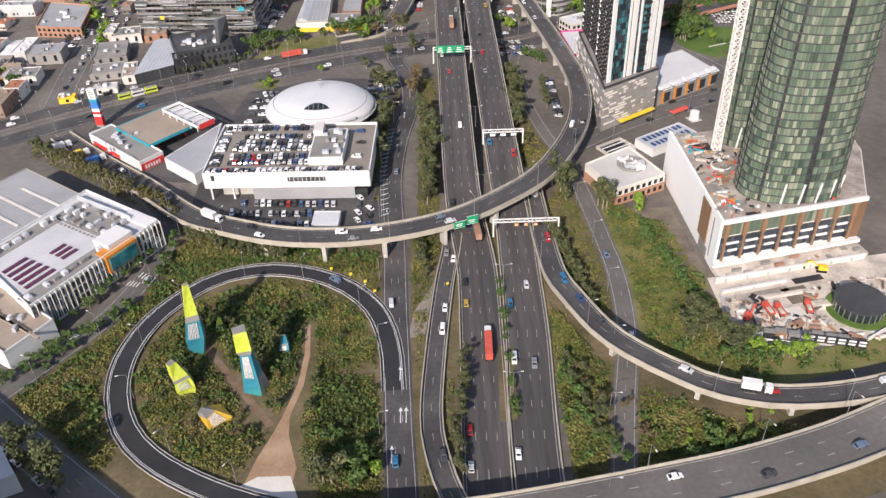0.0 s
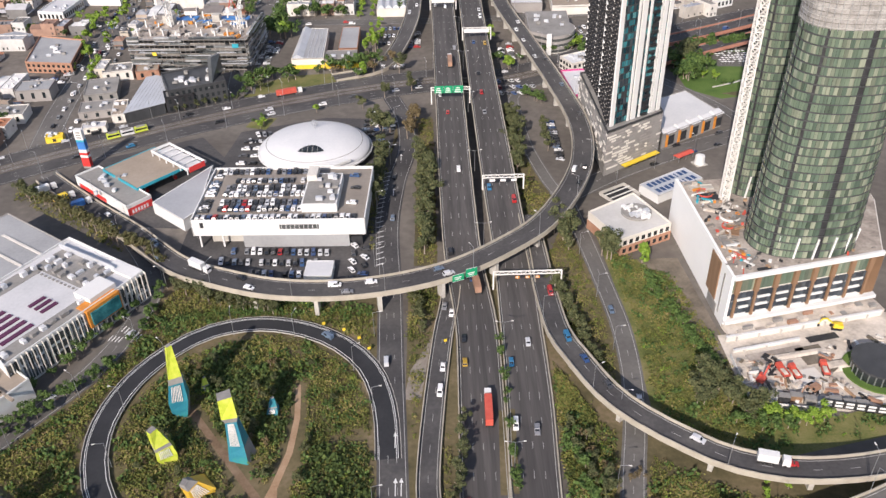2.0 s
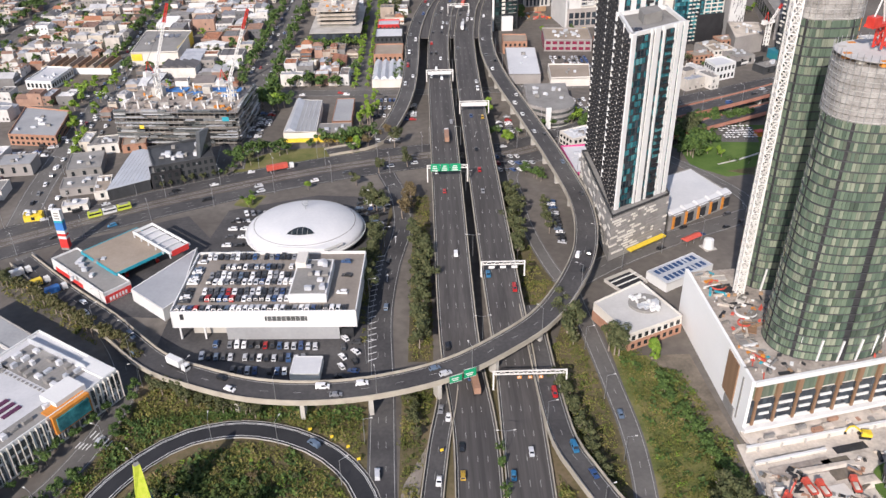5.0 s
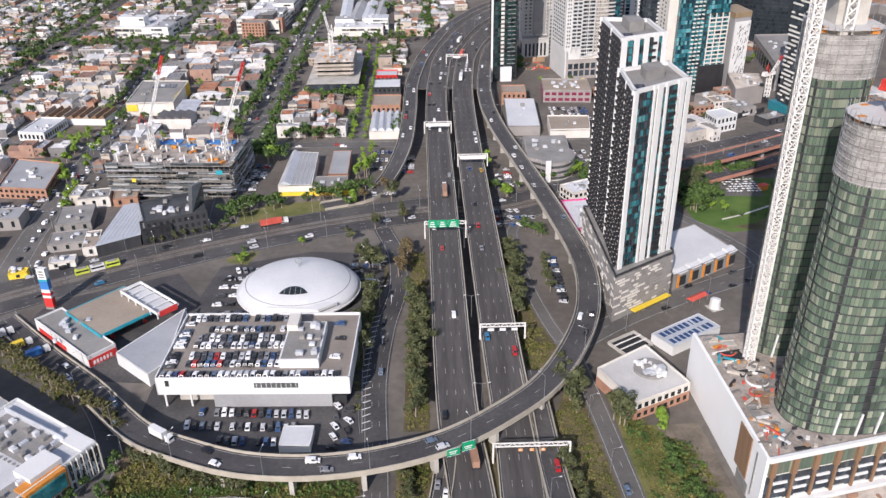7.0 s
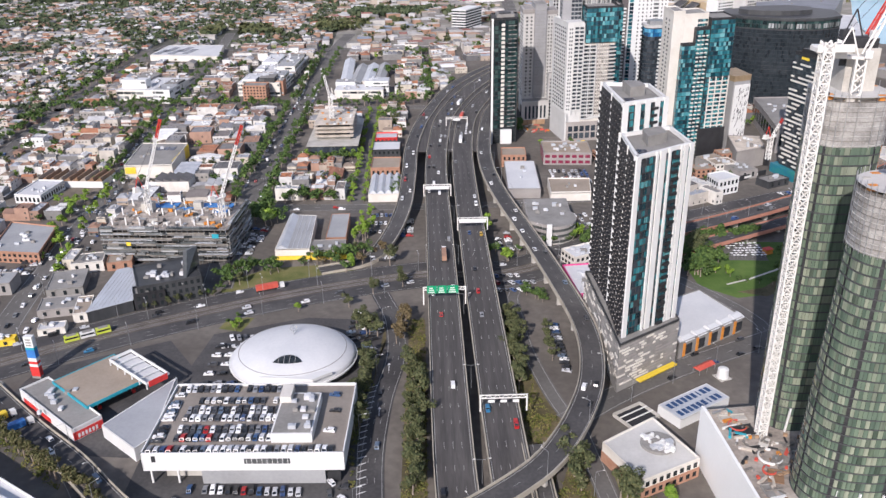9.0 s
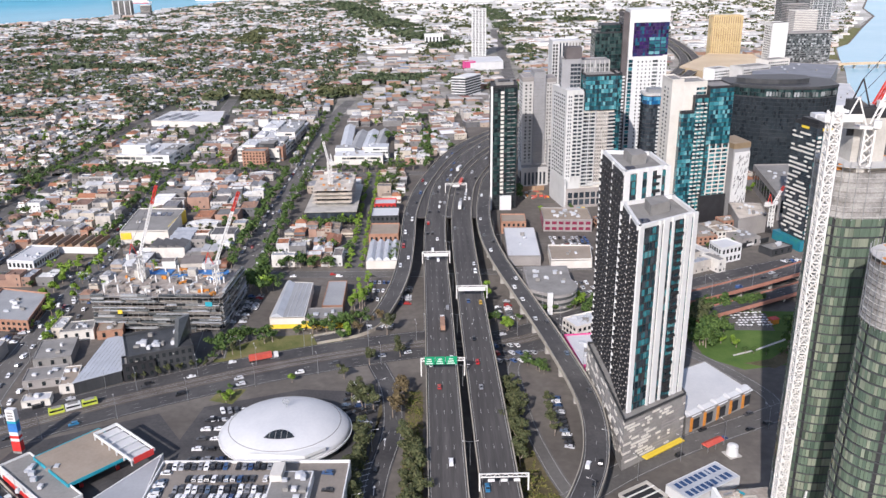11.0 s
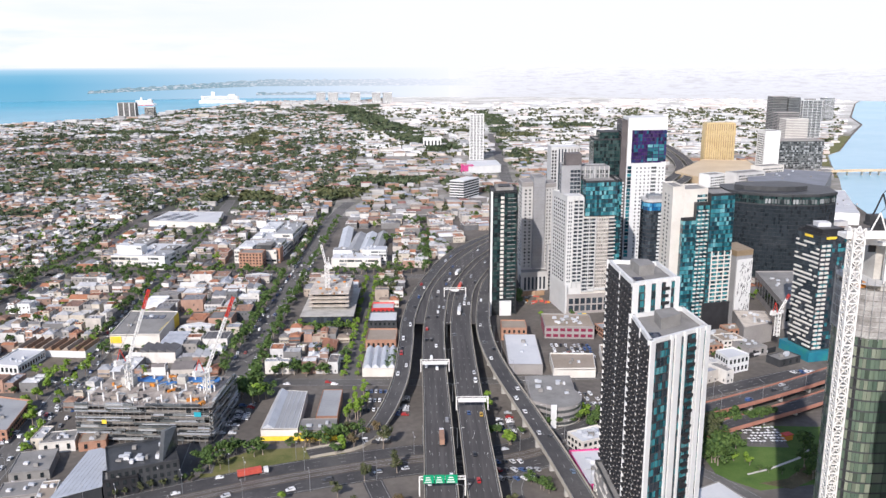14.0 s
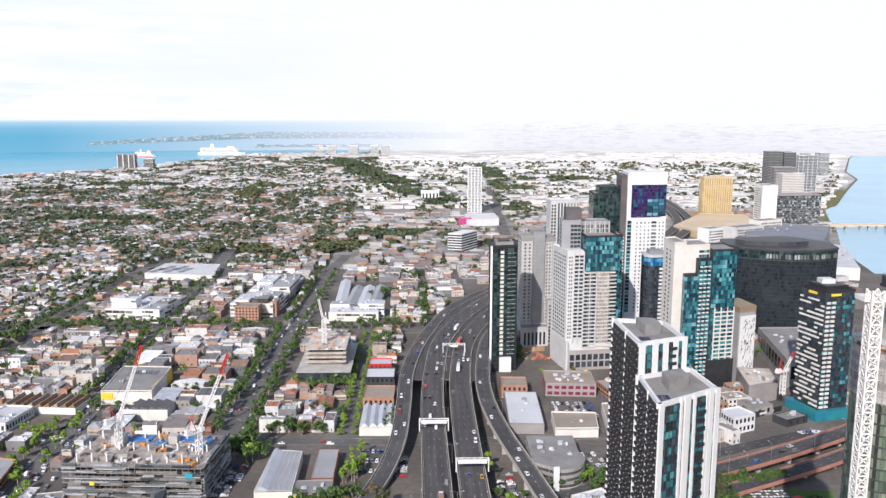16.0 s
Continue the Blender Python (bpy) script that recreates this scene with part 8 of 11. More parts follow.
def row(kind, a, b, n, jitter=1.5, s=1.0):
    for i in range(n):
        t = (i + 0.5) / n
        tree(kind, a[0] + (b[0] - a[0]) * t + TR.uniform(-jitter, jitter), a[1] + (b[1] - a[1]) * t + TR.uniform(-jitter, jitter), 0, s * TR.uniform(0.8, 1.2))


row("gum", (-4, 306), (-5, 392), 22, 2.0, 0.85)
row("gum", (-29, 345), (-27, 402), 13, 1.5, 0.8)
row("dry", (-12, 412), (-10, 446), 6, 2.5, 0.9)
row("gum", (-24, 420), (-34, 436), 6, 2.0, 0.9)
row("gum", (42, 372), (43, 440), 16, 1.8, 0.85)
row("gum", (56, 305), (52, 330), 6, 2.5, 1.0)
row("gum", (58, 392), (60, 430), 4, 1.5, 0.6)
row("street", (53, 470), (62, 452), 5, 2.0, 0.6)
row("gum", (-150, 455), (-112, 474), 7, 1.0, 0.35)
row("street", (30, 512), (44, 520), 4, 1.5, 0.8)
row("bright", (36, 545), (40, 560), 3, 1.0, 1.2)
row("cypress", (-188, 361), (-113, 302), 21, 0.8, 0.9)
row("gum", (-200, 368), (-186, 358), 5, 2.0, 0.6)
for _x, _y in ((-131.7, 250.2), (-130.9, 257.7), (-126, 263), (-122.2, 269.5), (-119.3, 275.8), (-138.7, 239.5), (-143, 233), (-135, 245)):
    tree("street", _x, _y, 0, TR.uniform(0.42, 0.6))
for _x, _y in ((-107.9, 267.0), (-119.9, 244.8), (-123.3, 238.7), (-115.6, 256.1), (-112, 262), (-128, 230), (-133, 222), (-140, 212)):
    tree("street", _x, _y, 0, TR.uniform(0.35, 0.55))
for _x, _y, _k, _s in ((-108.6, 485.4, "street", 0.8), (-103, 485, "gum", 0.6), (-88, 497.8, "street", 1.1), (-84, 500, "street", 0.9), (-99.3, 570.8, "bright", 1.6), (-102, 566, "street", 1.4), (-96, 575, "street", 1.2), (-70.8, 508.1, "street", 0.6), (-60, 507, "dry", 0.6), (-42.5, 503.4, "bright", 1.2), (-36, 506, "dry", 0.8), (-45, 498, "street", 0.8), (-231.1, 555.8, "bright", 1.0), (-224, 542.3, "bright", 1.3), (-228.4, 524.1, "bright", 0.7), (-26, 523, "dry", 0.9), (-112, 478, "street", 0.5), (-118, 474, "street", 0.4), (-37.8, 523.8, "dry", 0.8), (-32, 560, "poplar", 1.0), (-39, 556, "poplar", 1.1), (-35, 575, "poplar", 1.0), (-20, 505, "gum", 0.9), (-28, 470, "gum", 0.8), (-12, 478, "gum", 0.8), (-40, 455, "gum", 0.7), (-66, 452, "bright", 0.7), (-96, 446, "street", 0.4), (-100, 440, "street", 0.4), (-40, 518, "gum", 0.7)):
    tree(_k, _x, _y, 0, _s)
sheet("boulevard_verge", [(-112, 476), (-100, 478), (-60, 494), (-40, 499), (-44, 510), (-90, 506), (-112, 488)], 0.05, "grass", "rough grass verge beside the boulevard", "ground")
sheet("yard_lawn", [(-104, 436), (-92, 432), (-88, 446), (-100, 449)], 0.06, "grass", "small planted corner of the car yard", "ground")
row("gum", (69, 304), (73, 297), 3, 1.0, 1.0)
row("bright", (85, 298), (86, 297), 1, 0.3, 1.3)
row("gum", (-104, 288), (-62, 268), 16, 3.0, 0.55)
row("gum", (-133, 172), (-120, 160), 5, 4.0, 0.95)
row("gum", (-40, 160), (-36, 156), 3, 2.5, 0.9)
row("street", (-36, 175), (-24, 158), 5, 3.0, 0.7)
row("bright", (-20, 163), (-24, 160), 1, 0.5, 0.8)
row("gum", (92, 226), (84, 216), 8, 4.0, 0.8)
row("street", (84, 285), (97, 232), 22, 1.6, 0.5)
row("gum", (46, 290), (56, 232), 18, 2.0, 0.5)
row("bright", (104, 209), (126, 205), 9, 1.6, 0.75)
row("street", (96, 206), (112, 203), 7, 2.0, 0.55)
for _i in range(20):
    tree("street", 22.2 + TR.uniform(-0.6, 0.6), TR.choice((TR.uniform(176, 200), TR.uniform(206, 232), TR.uniform(240, 264))), 0, TR.uniform(0.18, 0.42))
row("gum", (6, 210), (3, 158), 12, 1.2, 0.45)
row("gum", (-9, 288), (-7, 255), 10, 1.5, 0.4)
row("street", (60, 150), (92, 172), 12, 5.0, 0.55)
row("bright", (66, 168), (104, 182), 12, 4.0, 0.42)
row("gum", (42, 205), (50, 170), 16, 3.0, 0.42)
row("dry", (44, 200), (70, 168), 9, 4.0, 0.4)
row("gum", (92, 222), (104, 206), 9, 3.5, 0.7)
row("street", (150, 500), (166, 520), 10, 4.0, 0.9)
row("bright", (155, 495), (175, 480), 5, 3.0, 0.7)
row("street", (40, 200), (52, 160), 14, 3.0, 0.5)
# inner loop garden
for _ in range(70):
    a, b = TR.uniform(0, 6.28), TR.random() ** 0.5
    x, y = -66 + 32 * b * math.cos(a), 208 + 42 * b * math.sin(a)
    if not any(inside(x, y, q) for q in ([(-52, 231), (-46, 231), (-44, 206), (-47, 185), (-44, 150), (-66, 150), (-60, 174), (-55, 187), (-52, 206)],)) and abs((y - 219) * 0.62 + (x + 86) * 0.78) > 3:
        tree(TR.choice(["gum", "street", "gum", "dry"]), x, y, 0, TR.uniform(0.2, 0.42))
# boulevard, suburb streets
row("street", (-66, 508), (-30, 518), 6, 3, 0.9)
row("street", (-112, 492), (-95, 505), 6, 3, 0.9)
row("poplar", (-43, 535), (-38, 545), 3, 2.0, 1.0)
row("poplar", (-36, 540), (-35, 556), 3, 1.0, 0.9)
row("bright", (-212, 500), (-216, 540), 4, 2, 1.0)
row("street", (-106, 575), (-110, 590), 4, 4, 1.5)
for x0, x1 in ((-133, -131), (-111, -110)):
    row("street", (x0, 612), (x1, 868), 22, 1.5, 1.0)
    row("street", (x1, 890), (x1 + 4, 1170), 14, 1.5, 0.95)
for x0, x1 in ((-238, -253), (-222, -240)):
    row("bright", (x0, 560), (x0 - 4, 640), 6, 1.5, 1.0)
    row("street", (x0 - 4, 650), (x1, 870), 12, 1.5, 0.85)
    row("bright", (x0 - 4, 650), (x1, 870), 10, 2.0, 0.85)
    row("street", (x1, 890), (x1 - 14, 1150), 10, 1.5, 0.9)
row("bright", (-50.5, 606), (-50.5, 860), 26, 0.8, 0.75)
row("bright", (-41.5, 606), (-41.5, 860), 24, 0.8, 0.7)
row("street", (-362, 895), (-130, 880), 32, 2.0, 0.95)
row("street", (-106, 878), (-5, 880), 14, 2.0, 1.0)
row("street", (-340, 878), (-262, 872), 10, 2.0, 0.95)
row("street", (-100, 704), (-55, 706), 9, 1.5, 0.8)
row("street", (-360, 620), (-372, 1160), 34, 3.0, 0.95)
row("street", (-340, 640), (-352, 1150), 22, 3.0, 0.85)
row("street", (6, 880), (10, 1080), 20, 2.5, 1.0)
row("street", (-98, 616), (-60, 612), 8, 2.5, 1.1)
row("street", (-20, 612), (-17, 655), 4, 1.5, 0.9)
row("bright", (46, 508), (52, 512), 4, 2.0, 1.0)
row("street", (56, 520), (110, 545), 8, 3.0, 0.7)
row("street", (152, 482), (166, 500), 16, 5.0, 1.1)
row("street", (160, 526), (205, 535), 12, 3.0, 1.0)
row("street", (196, 462), (210, 500), 9, 4.0, 1.0)
row("gum", (154, 505), (164, 520), 5, 2.5, 0.9)
row("street", (-118, 244), (-146, 208), 8, 0.8, 0.5)
row("street", (-132, 232), (-155, 202), 8, 0.8, 0.45)
row("street", (-113, 262), (-112, 290), 5, 0.8, 0.5)
row("bright", (-96, 432), (-92, 440), 2, 1.5, 0.7)
for p in ((-50, 1010), (120, 1180), (140, 1120), (60, 1150), (-10, 1130)):
    row("street", p, (p[0] + 20, p[1] + 10), 6, 6, 1.0)


row("street", (98, 524), (114, 548), 9, 3.0, 0.8)
row("bright", (92, 536), (100, 552), 5, 2.0, 0.8)
row("gum", (120, 556), (128, 575), 4, 2.0, 0.7)
row("street", (172, 476), (200, 464), 6, 2.5, 0.45)
row("street", (84, 770), (88, 800), 5, 1.5, 0.8)
row("street", (205, 640), (240, 650), 6, 2.0, 0.6)

# low scrub: thousands of small clumps
ROAD_POINTS = np.array([(q.x, q.y, (LINES[nm][1] / 2 + 2.1) ** 2) for nm in ("loop_ramp", "service_road", "slip_middle", "motorway_west", "motorway_east", "ramp_east", "lower_road", "west_street", "overpass_south", "south_west_street", "lower_loop") for q in LINES[nm][0] if q.y < 460])


def near_road(x, y):
    return bool(((ROAD_POINTS[:, 0] - x) ** 2 + (ROAD_POINTS[:, 1] - y) ** 2 < ROAD_POINTS[:, 2]).any())


PATHS = [[(-52, 231), (-47, 231), (-44, 206), (-47, 185), (-44, 160), (-66, 158), (-60, 174), (-55, 187), (-52, 206)], [(-89, 221), (-83, 223), (-53, 184), (-59, 178)], [(-66, 165), (-40, 165), (-40, 148), (-66, 148)]]


def scrub(name, label, zones, n, seed, mat="leaf_bush", size=(0.5, 1.4), leaves=15):
    r = np.random.RandomState(seed)
    pts = []
    for poly, share in zones:
        xs, ys = [p[0] for p in poly], [p[1] for p in poly]
        k = 0
        while k < n * share:
            x, y = r.uniform(min(xs), max(xs)), r.uniform(min(ys), max(ys))
            if inside(x, y, poly):
                k += 1
                clump = noise.noise(Vector((x * 0.09, y * 0.09, seed)))
                if clump > -0.55 + r.uniform(-0.25, 0.25) and not near_road(x, y) and not any(inside(x, y, q) for q in PATHS):
                    pts.append((x, y, clump))
    p = np.array(pts)
    k = len(p)
    grow_by = r.uniform(size[0], size[1], k) * (1.0 + 0.5 * p[:, 2])
    sz = np.repeat(grow_by, leaves)
    n = k * leaves
    mid = np.repeat(p[:, :2], leaves, 0)
    mid = np.c_[mid[:, 0] + r.normal(0, 0.55, n) * sz, mid[:, 1] + r.normal(0, 0.55, n) * sz, 0.1 + np.abs(r.normal(0.45, 0.3, n)) * sz]
    u = r.normal(0, 1, (n, 3))
    u /= np.linalg.norm(u, axis=1)[:, None]
    t = np.cross(r.normal(0, 1, (n, 3)) + np.array((0, 0, 0.8)), u)
    t /= np.maximum(1e-3, np.linalg.norm(t, axis=1))[:, None]
    h = (sz * r.uniform(0.15, 0.34, n))[:, None]
    vs = np.stack((mid + u * h, mid + t * h, mid - u * h, mid - t * h), 1).reshape(-1, 3).tolist()
    fs = [(a, a + 1, a + 2, a + 3) for a in range(0, 4 * n, 4)]
    ob = new(name, Geo().add(vs, fs).mesh(name, mat))
    return tagged(ob, label, "shrubs", "", "stuff")


LOOP = [(-108, 200), (-106, 222), (-95, 246), (-68, 259), (-45, 254), (-27, 240), (-22, 225), (-21, 150), (-60, 155), (-90, 174)]
scrub("scrub_loop", "dense low scrub in mixed olive greens inside the loop", [(LOOP, 1.0)], 7600, 1)
scrub("scrub_verge", "low scrub covering the outer verges", [([(-118, 160), (-148, 200), (-122, 234), (-112, 268), (-106, 292), (-60, 277), (-21, 268), (-21, 242), (-50, 262), (-90, 264), (-118, 220), (-104, 170)], 0.42), ([(-13, 150), (-13, 290), (2, 296), (2, 150)], 0.14), ([(38, 150), (38, 290), (48, 290), (60, 212), (100, 186), (150, 186), (150, 170), (60, 145)], 0.44)], 9000, 2)
scrub("scrub_bank", "grassy tufts and shrubs on the bank", [([(72, 310), (73, 210), (90, 198), (100, 196), (106, 206), (103, 216), (101, 250), (95, 286)], 0.7), ([(46, 300), (60, 340), (66, 300), (66, 220), (50, 240)], 0.3)], 3300, 3, "leaf_bush", (0.45, 1.3), 12)
scrub("scrub_median", "narrow row of shrubs between the carriageways", [([(19.5, 170), (21.5, 170), (24, 290), (21, 290)], 0.3), ([(-9, 300), (-9, 440), (0, 440), (0, 300)], 0.35), ([(39, 310), (39, 430), (46, 430), (54, 350)], 0.35)], 1500, 4)
scrub("scrub_edge", "rough shrubs along the yard and the ramp", [([(-208, 380), (-204, 366), (-118, 302), (-112, 312)], 0.7), ([(-28, 310), (-24, 400), (-29, 400), (-31, 345)], 0.3)], 700, 5)

scrub("scrub_dark", "dense dark green bushes in the middle of the loop", [([(-98, 205), (-92, 240), (-70, 250), (-52, 236), (-52, 200), (-66, 212), (-80, 200)], 0.6), ([(-46, 200), (-24, 200), (-22, 160), (-40, 165)], 0.4)], 460, 6, "leaf_dark", (1.1, 2.4), 34)
scrub("scrub_west", "green bushes along the outer edge of the loop", [([(-112, 270), (-60, 280), (-24, 274), (-24, 268), (-60, 270), (-104, 264)], 0.7), ([(-126, 235), (-120, 232), (-112, 262), (-116, 264)], 0.3)], 260, 7, "leaf_street", (0.9, 1.8), 26)

scrub("scrub_south", "dense brownish scrub between the ramp and the overpass", [([(38, 150), (38, 200), (50, 196), (62, 190), (84, 178), (100, 172), (60, 156)], 0.5), ([(90, 172), (170, 196), (170, 186), (110, 168)], 0.2), ([(38, 200), (38, 290), (43, 270), (46, 240), (54, 214)], 0.3)], 4200, 8)

BANK = [(72, 310), (73, 210), (100, 192), (160, 205), (128, 209), (104, 214), (102, 250), (95, 286)]
EAST = [(38, 150), (38, 285), (46, 250), (58, 212), (86, 183), (150, 184), (150, 172), (60, 145)]
WEST = [(-118, 165), (-146, 200), (-122, 234), (-112, 268), (-60, 279), (-22, 270), (-22, 262), (-60, 268), (-100, 258), (-118, 220), (-106, 178)]
scrub("scrub_green", "fresh green shrubs scattered through the dry scrub", [(LOOP, 0.36), (EAST, 0.26), (BANK, 0.16), (WEST, 0.22)], 1000, 9, "leaf_street", (0.9, 2.1), 30)
scrub("scrub_lime", "small bright green shrubs among the scrub", [(LOOP, 0.30), (EAST, 0.30), (BANK, 0.2), (WEST, 0.2)], 230, 10, "leaf_bright", (0.6, 1.3), 22)
scrub("scrub_bare", "patches of dead brown brush in the scrub", [(LOOP, 0.4), (EAST, 0.4), (WEST, 0.2)], 700, 12, "leaf_brown", (0.6, 1.4), 14)

# ---- vehicles ----
def car_mesh(length, width, height, cabin, hood, van=False):
    L, W = length / 2, width / 2
    z0, z1, z2 = 0.28, height * 0.56, height
    if van:
        prof = [(-L, z0), (L, z0), (L, z1 * 0.9), (L - 0.9, z1), (L - 1.5, z2), (-L + 0.1, z2), (-L, z2 - 0.2)]
    else:
        prof = [(-L, z0), (L, z0), (L, z1 * 0.82), (L - hood, z1), (L - hood - 0.75, z2), (-L + cabin + 0.25, z2), (-L + cabin * 0.25, z1 * 1.05), (-L, z1 * 0.95)]
    g = Geo()
    n = len(prof)
    vs = []
    for side in (-1, 1):
        for y, z in prof:
            w = W * (0.84 if z > z1 * 1.1 else (0.94 if z < z0 + 0.01 else 1.0))
            vs.append((side * w, y, z))
    fs = [tuple(range(n)), tuple(range(2 * n - 1, n - 1, -1))] + [(i + n, (i + 1) % n + n, (i + 1) % n, i) for i in range(n)]
    g.add(vs, fs)
    return g


def car_glass(length, width, height, cabin, hood, van=False):
    L, W = length / 2, width / 2
    z1, z2 = height * 0.60, height * 0.95
    g = Geo()
    f0, f1 = L - hood, L - hood - 0.72
    if van:
        f0, f1 = L - 0.85, L - 1.45
    b0, b1 = -L + cabin * 0.3, -L + cabin + 0.15
    if van:
        b0, b1 = f1 - 1.6, f1 - 1.5
    e = 0.03
    g.add([(-W * 0.80, f0 + e, z1), (W * 0.80, f0 + e, z1), (W * 0.74, f1 + e, z2), (-W * 0.74, f1 + e, z2)], [(0, 1, 2, 3)])
    if not van:
        g.add([(-W * 0.80, b0 - e, z1), (W * 0.80, b0 - e, z1), (W * 0.74, b1 - e, z2), (-W * 0.74, b1 - e, z2)], [(3, 2, 1, 0)])
    for s in (-1, 1):
        g.add([(s * (W * 0.985), f0 - 0.2, z1), (s * (W * 0.985), b0 + 0.2, z1), (s * (W * 0.86), b1 + 0.1, z2), (s * (W * 0.86), f1 - 0.1, z2)], [(0, 1, 2, 3)])
    return g


CARS = []
for spec in ((4.5, 1.8, 1.45, 0.9, 1.15, False), (4.7, 1.88, 1.7, 0.3, 1.1, False), (4.2, 1.75, 1.5, 0.2, 0.95, False), (5.0, 1.9, 1.95, 0.2, 0.9, True)):
    CARS.append((car_mesh(*spec).mesh("body", "paint"), car_glass(*spec).mesh("windows", "car_glass"), spec))
WHEEL = Geo()
WHEEL.add([(x, 0.33 * math.cos(6.283 * i / 10), 0.33 + 0.33 * math.sin(6.283 * i / 10)) for x in (-0.11, 0.11) for i in range(10)], [tuple(range(10)), tuple(range(19, 9, -1))] + [(i, (i + 1) % 10, (i + 1) % 10 + 10, i + 10) for i in range(10)])
WHEEL = WHEEL.mesh("wheel", "rubber")
CR = random.Random(77)
FAR_CARS = []
WORDS = ["sedan driving on the asphalt road", "tall family car on the asphalt road", "small hatchback on the asphalt road", "boxy van on the asphalt road"]
PARKED = ["sedan parked in a marked row", "tall family car parked in a row", "small hatchback parked in a row", "boxy van parked in a row"]


TRAFFIC = []
for _b, _g, spec in CARS:
    _m = _b.copy()
    _m.materials.clear()
    _m.materials.append(M["paint_traffic"])
    TRAFFIC.append(_m)


def car(x, y, z, heading, parked=False, kind=None, paint=None, wheels=True):
    k = kind if kind is not None else CR.choice([0, 0, 1, 1, 2, 2, 3] if not parked else [0, 0, 1, 1, 2])
    if y > 545 or (parked and y > 440):
        FAR_CARS.append((k, x, y, z, heading))
        return None
    body, glass, spec = CARS[k]
    name = "car" if k < 3 else "van"
    root = new(name, body if parked else TRAFFIC[k])
    root.location, root.rotation_euler = (x, y, z), (0, 0, radians(heading))
    tagged(root, (PARKED if parked else WORDS)[k], name, "parked cars" if parked else "traffic")
    gl = new("windows", glass)
    gl.parent = root
    if wheels and y < 330:
        for sx in (-1, 1):
            for sy in (-0.31, 0.31):
                w = new("wheel", WHEEL)
                w.parent = root
                w.location = (sx * (spec[1] / 2 - 0.1), sy * spec[0], 0)
    return root


def lorry(x, y, z, heading, mat, label, length=16.0):
    root = thing("lorry", label, "lorry", x, y, z, heading, group="traffic")
    part("trailer", Geo().box(0, -1.5, 1.1, 2.5, length - 4, 2.8), mat, root)
    part("chassis", Geo().box(0, -0.5, 0.6, 2.2, length - 2, 0.5), "dark", root)
    part("cab", Geo().box(0, length / 2 - 1.2, 0.6, 2.4, 2.3, 2.6, 0, 0.94), "white", root)
    part("windscreen", Geo().box(0, length / 2 - 0.05, 1.9, 2.0, 0.12, 0.9), "car_glass", root)
    for sx in (-1, 1):
        for y0 in (length / 2 - 1.5, length / 2 - 5, -length / 2 + 3.4, -length / 2 + 2.2, -length / 2 + 1.0):
            w = part("wheel", WHEEL, "", root, at=(sx * 1.1, y0, 0))
            w.scale = (1.6, 1.5, 1.5)
    return root


def traffic(name, shares, offsets, flip=()):
    for s, o in zip(shares, offsets):
        p, h = on_road(name, s, o)
        car(p.x, p.y, p.z + 0.08, h + (180 if o in flip else 0))


def flow(name, n, lo, hi, lanes, seed, back=False):
    r = random.Random(seed)
    used = []
    span = sum((q - p).length for p, q in zip(LINES[name][0], LINES[name][0][1:]))
    for i in range(n):
        for _ in range(25):
            s, o = r.uniform(lo, hi), r.choice(lanes)
            if all(abs(s - a) * span > 9.0 or o != b for a, b in used):
                break
        else:
            continue
        used.append((s, o))
        p, h = on_road(name, s, o)
        car(p.x, p.y, p.z + 0.08, h + (180 if back else 0))


flow("motorway_west", 50, 0.03, 0.52, (-5.2, -1.7, 1.7, 5.2), 1)
flow("motorway_east", 48, 0.03, 0.52, (-5.2, -1.7, 1.7, 5.2), 2, True)
flow("motorway_slip_west", 14, 0.05, 0.7, (-2.2, 2.2), 3, True)
flow("flyover", 26, 0.05, 0.75, (-2.3, 2.3), 4)
flow("ramp_east", 13, 0.15, 0.97, (-1.6,), 5)
flow("service_road", 6, 0.1, 0.9, (-1.5, 1.6), 6)
flow("slip_middle", 5, 0.1, 0.9, (-1.6, 1.6), 7)
flow("loop_ramp", 1, 0.2, 0.3, (0,), 8)
flow("tram_boulevard", 18, 0.1, 0.85, (-13, -9.5, -6.5), 9)
flow("tram_boulevard", 14, 0.1, 0.85, (13, 9.5, 6.5), 10, True)
flow("lower_road", 3, 0.2, 0.95, (-1.6, 1.6), 11)
flow("overpass_south", 4, 0.3, 0.8, (-3, 3), 12)
flow("street_two", 16, 0.06, 0.7, (-2.2, 2.2), 13)
flow("street_one", 12, 0.06, 0.6, (-2.0, 2.0), 14)
flow("viaduct", 6, 0.2, 0.8, (-3, 0, 3), 15)
flow("west_street", 4, 0.1, 0.9, (-2, 2), 16)
flow("cross_street", 6, 0.3, 0.9, (-1.6, 1.6), 17)
for name, lo, hi, off, n in (("street_two", 0.12, 0.6, -7.4, 34), ("street_two", 0.12, 0.6, 7.4, 34), ("street_one", 0.1, 0.5, -6.0, 26), ("street_one", 0.1, 0.5, 6.0, 26), ("lot_street", 0.2, 0.7, -5.0, 8), ("lot_street", 0.3, 0.8, 4.8, 6), ("south_west_street", 0.2, 0.8, 5.4, 9), ("street_three", 0.15, 0.5, 4.8, 16), ("cross_street", 0.2, 0.9, 4.8, 18)):
    for i in range(n):
        if CR.random() < 0.8:
            p, h = on_road(name, lo + (hi - lo) * (i + CR.uniform(0.2, 0.8)) / n, off)
            car(p.x, p.y, 0.1, h + CR.choice((0, 180)), True, wheels=False)
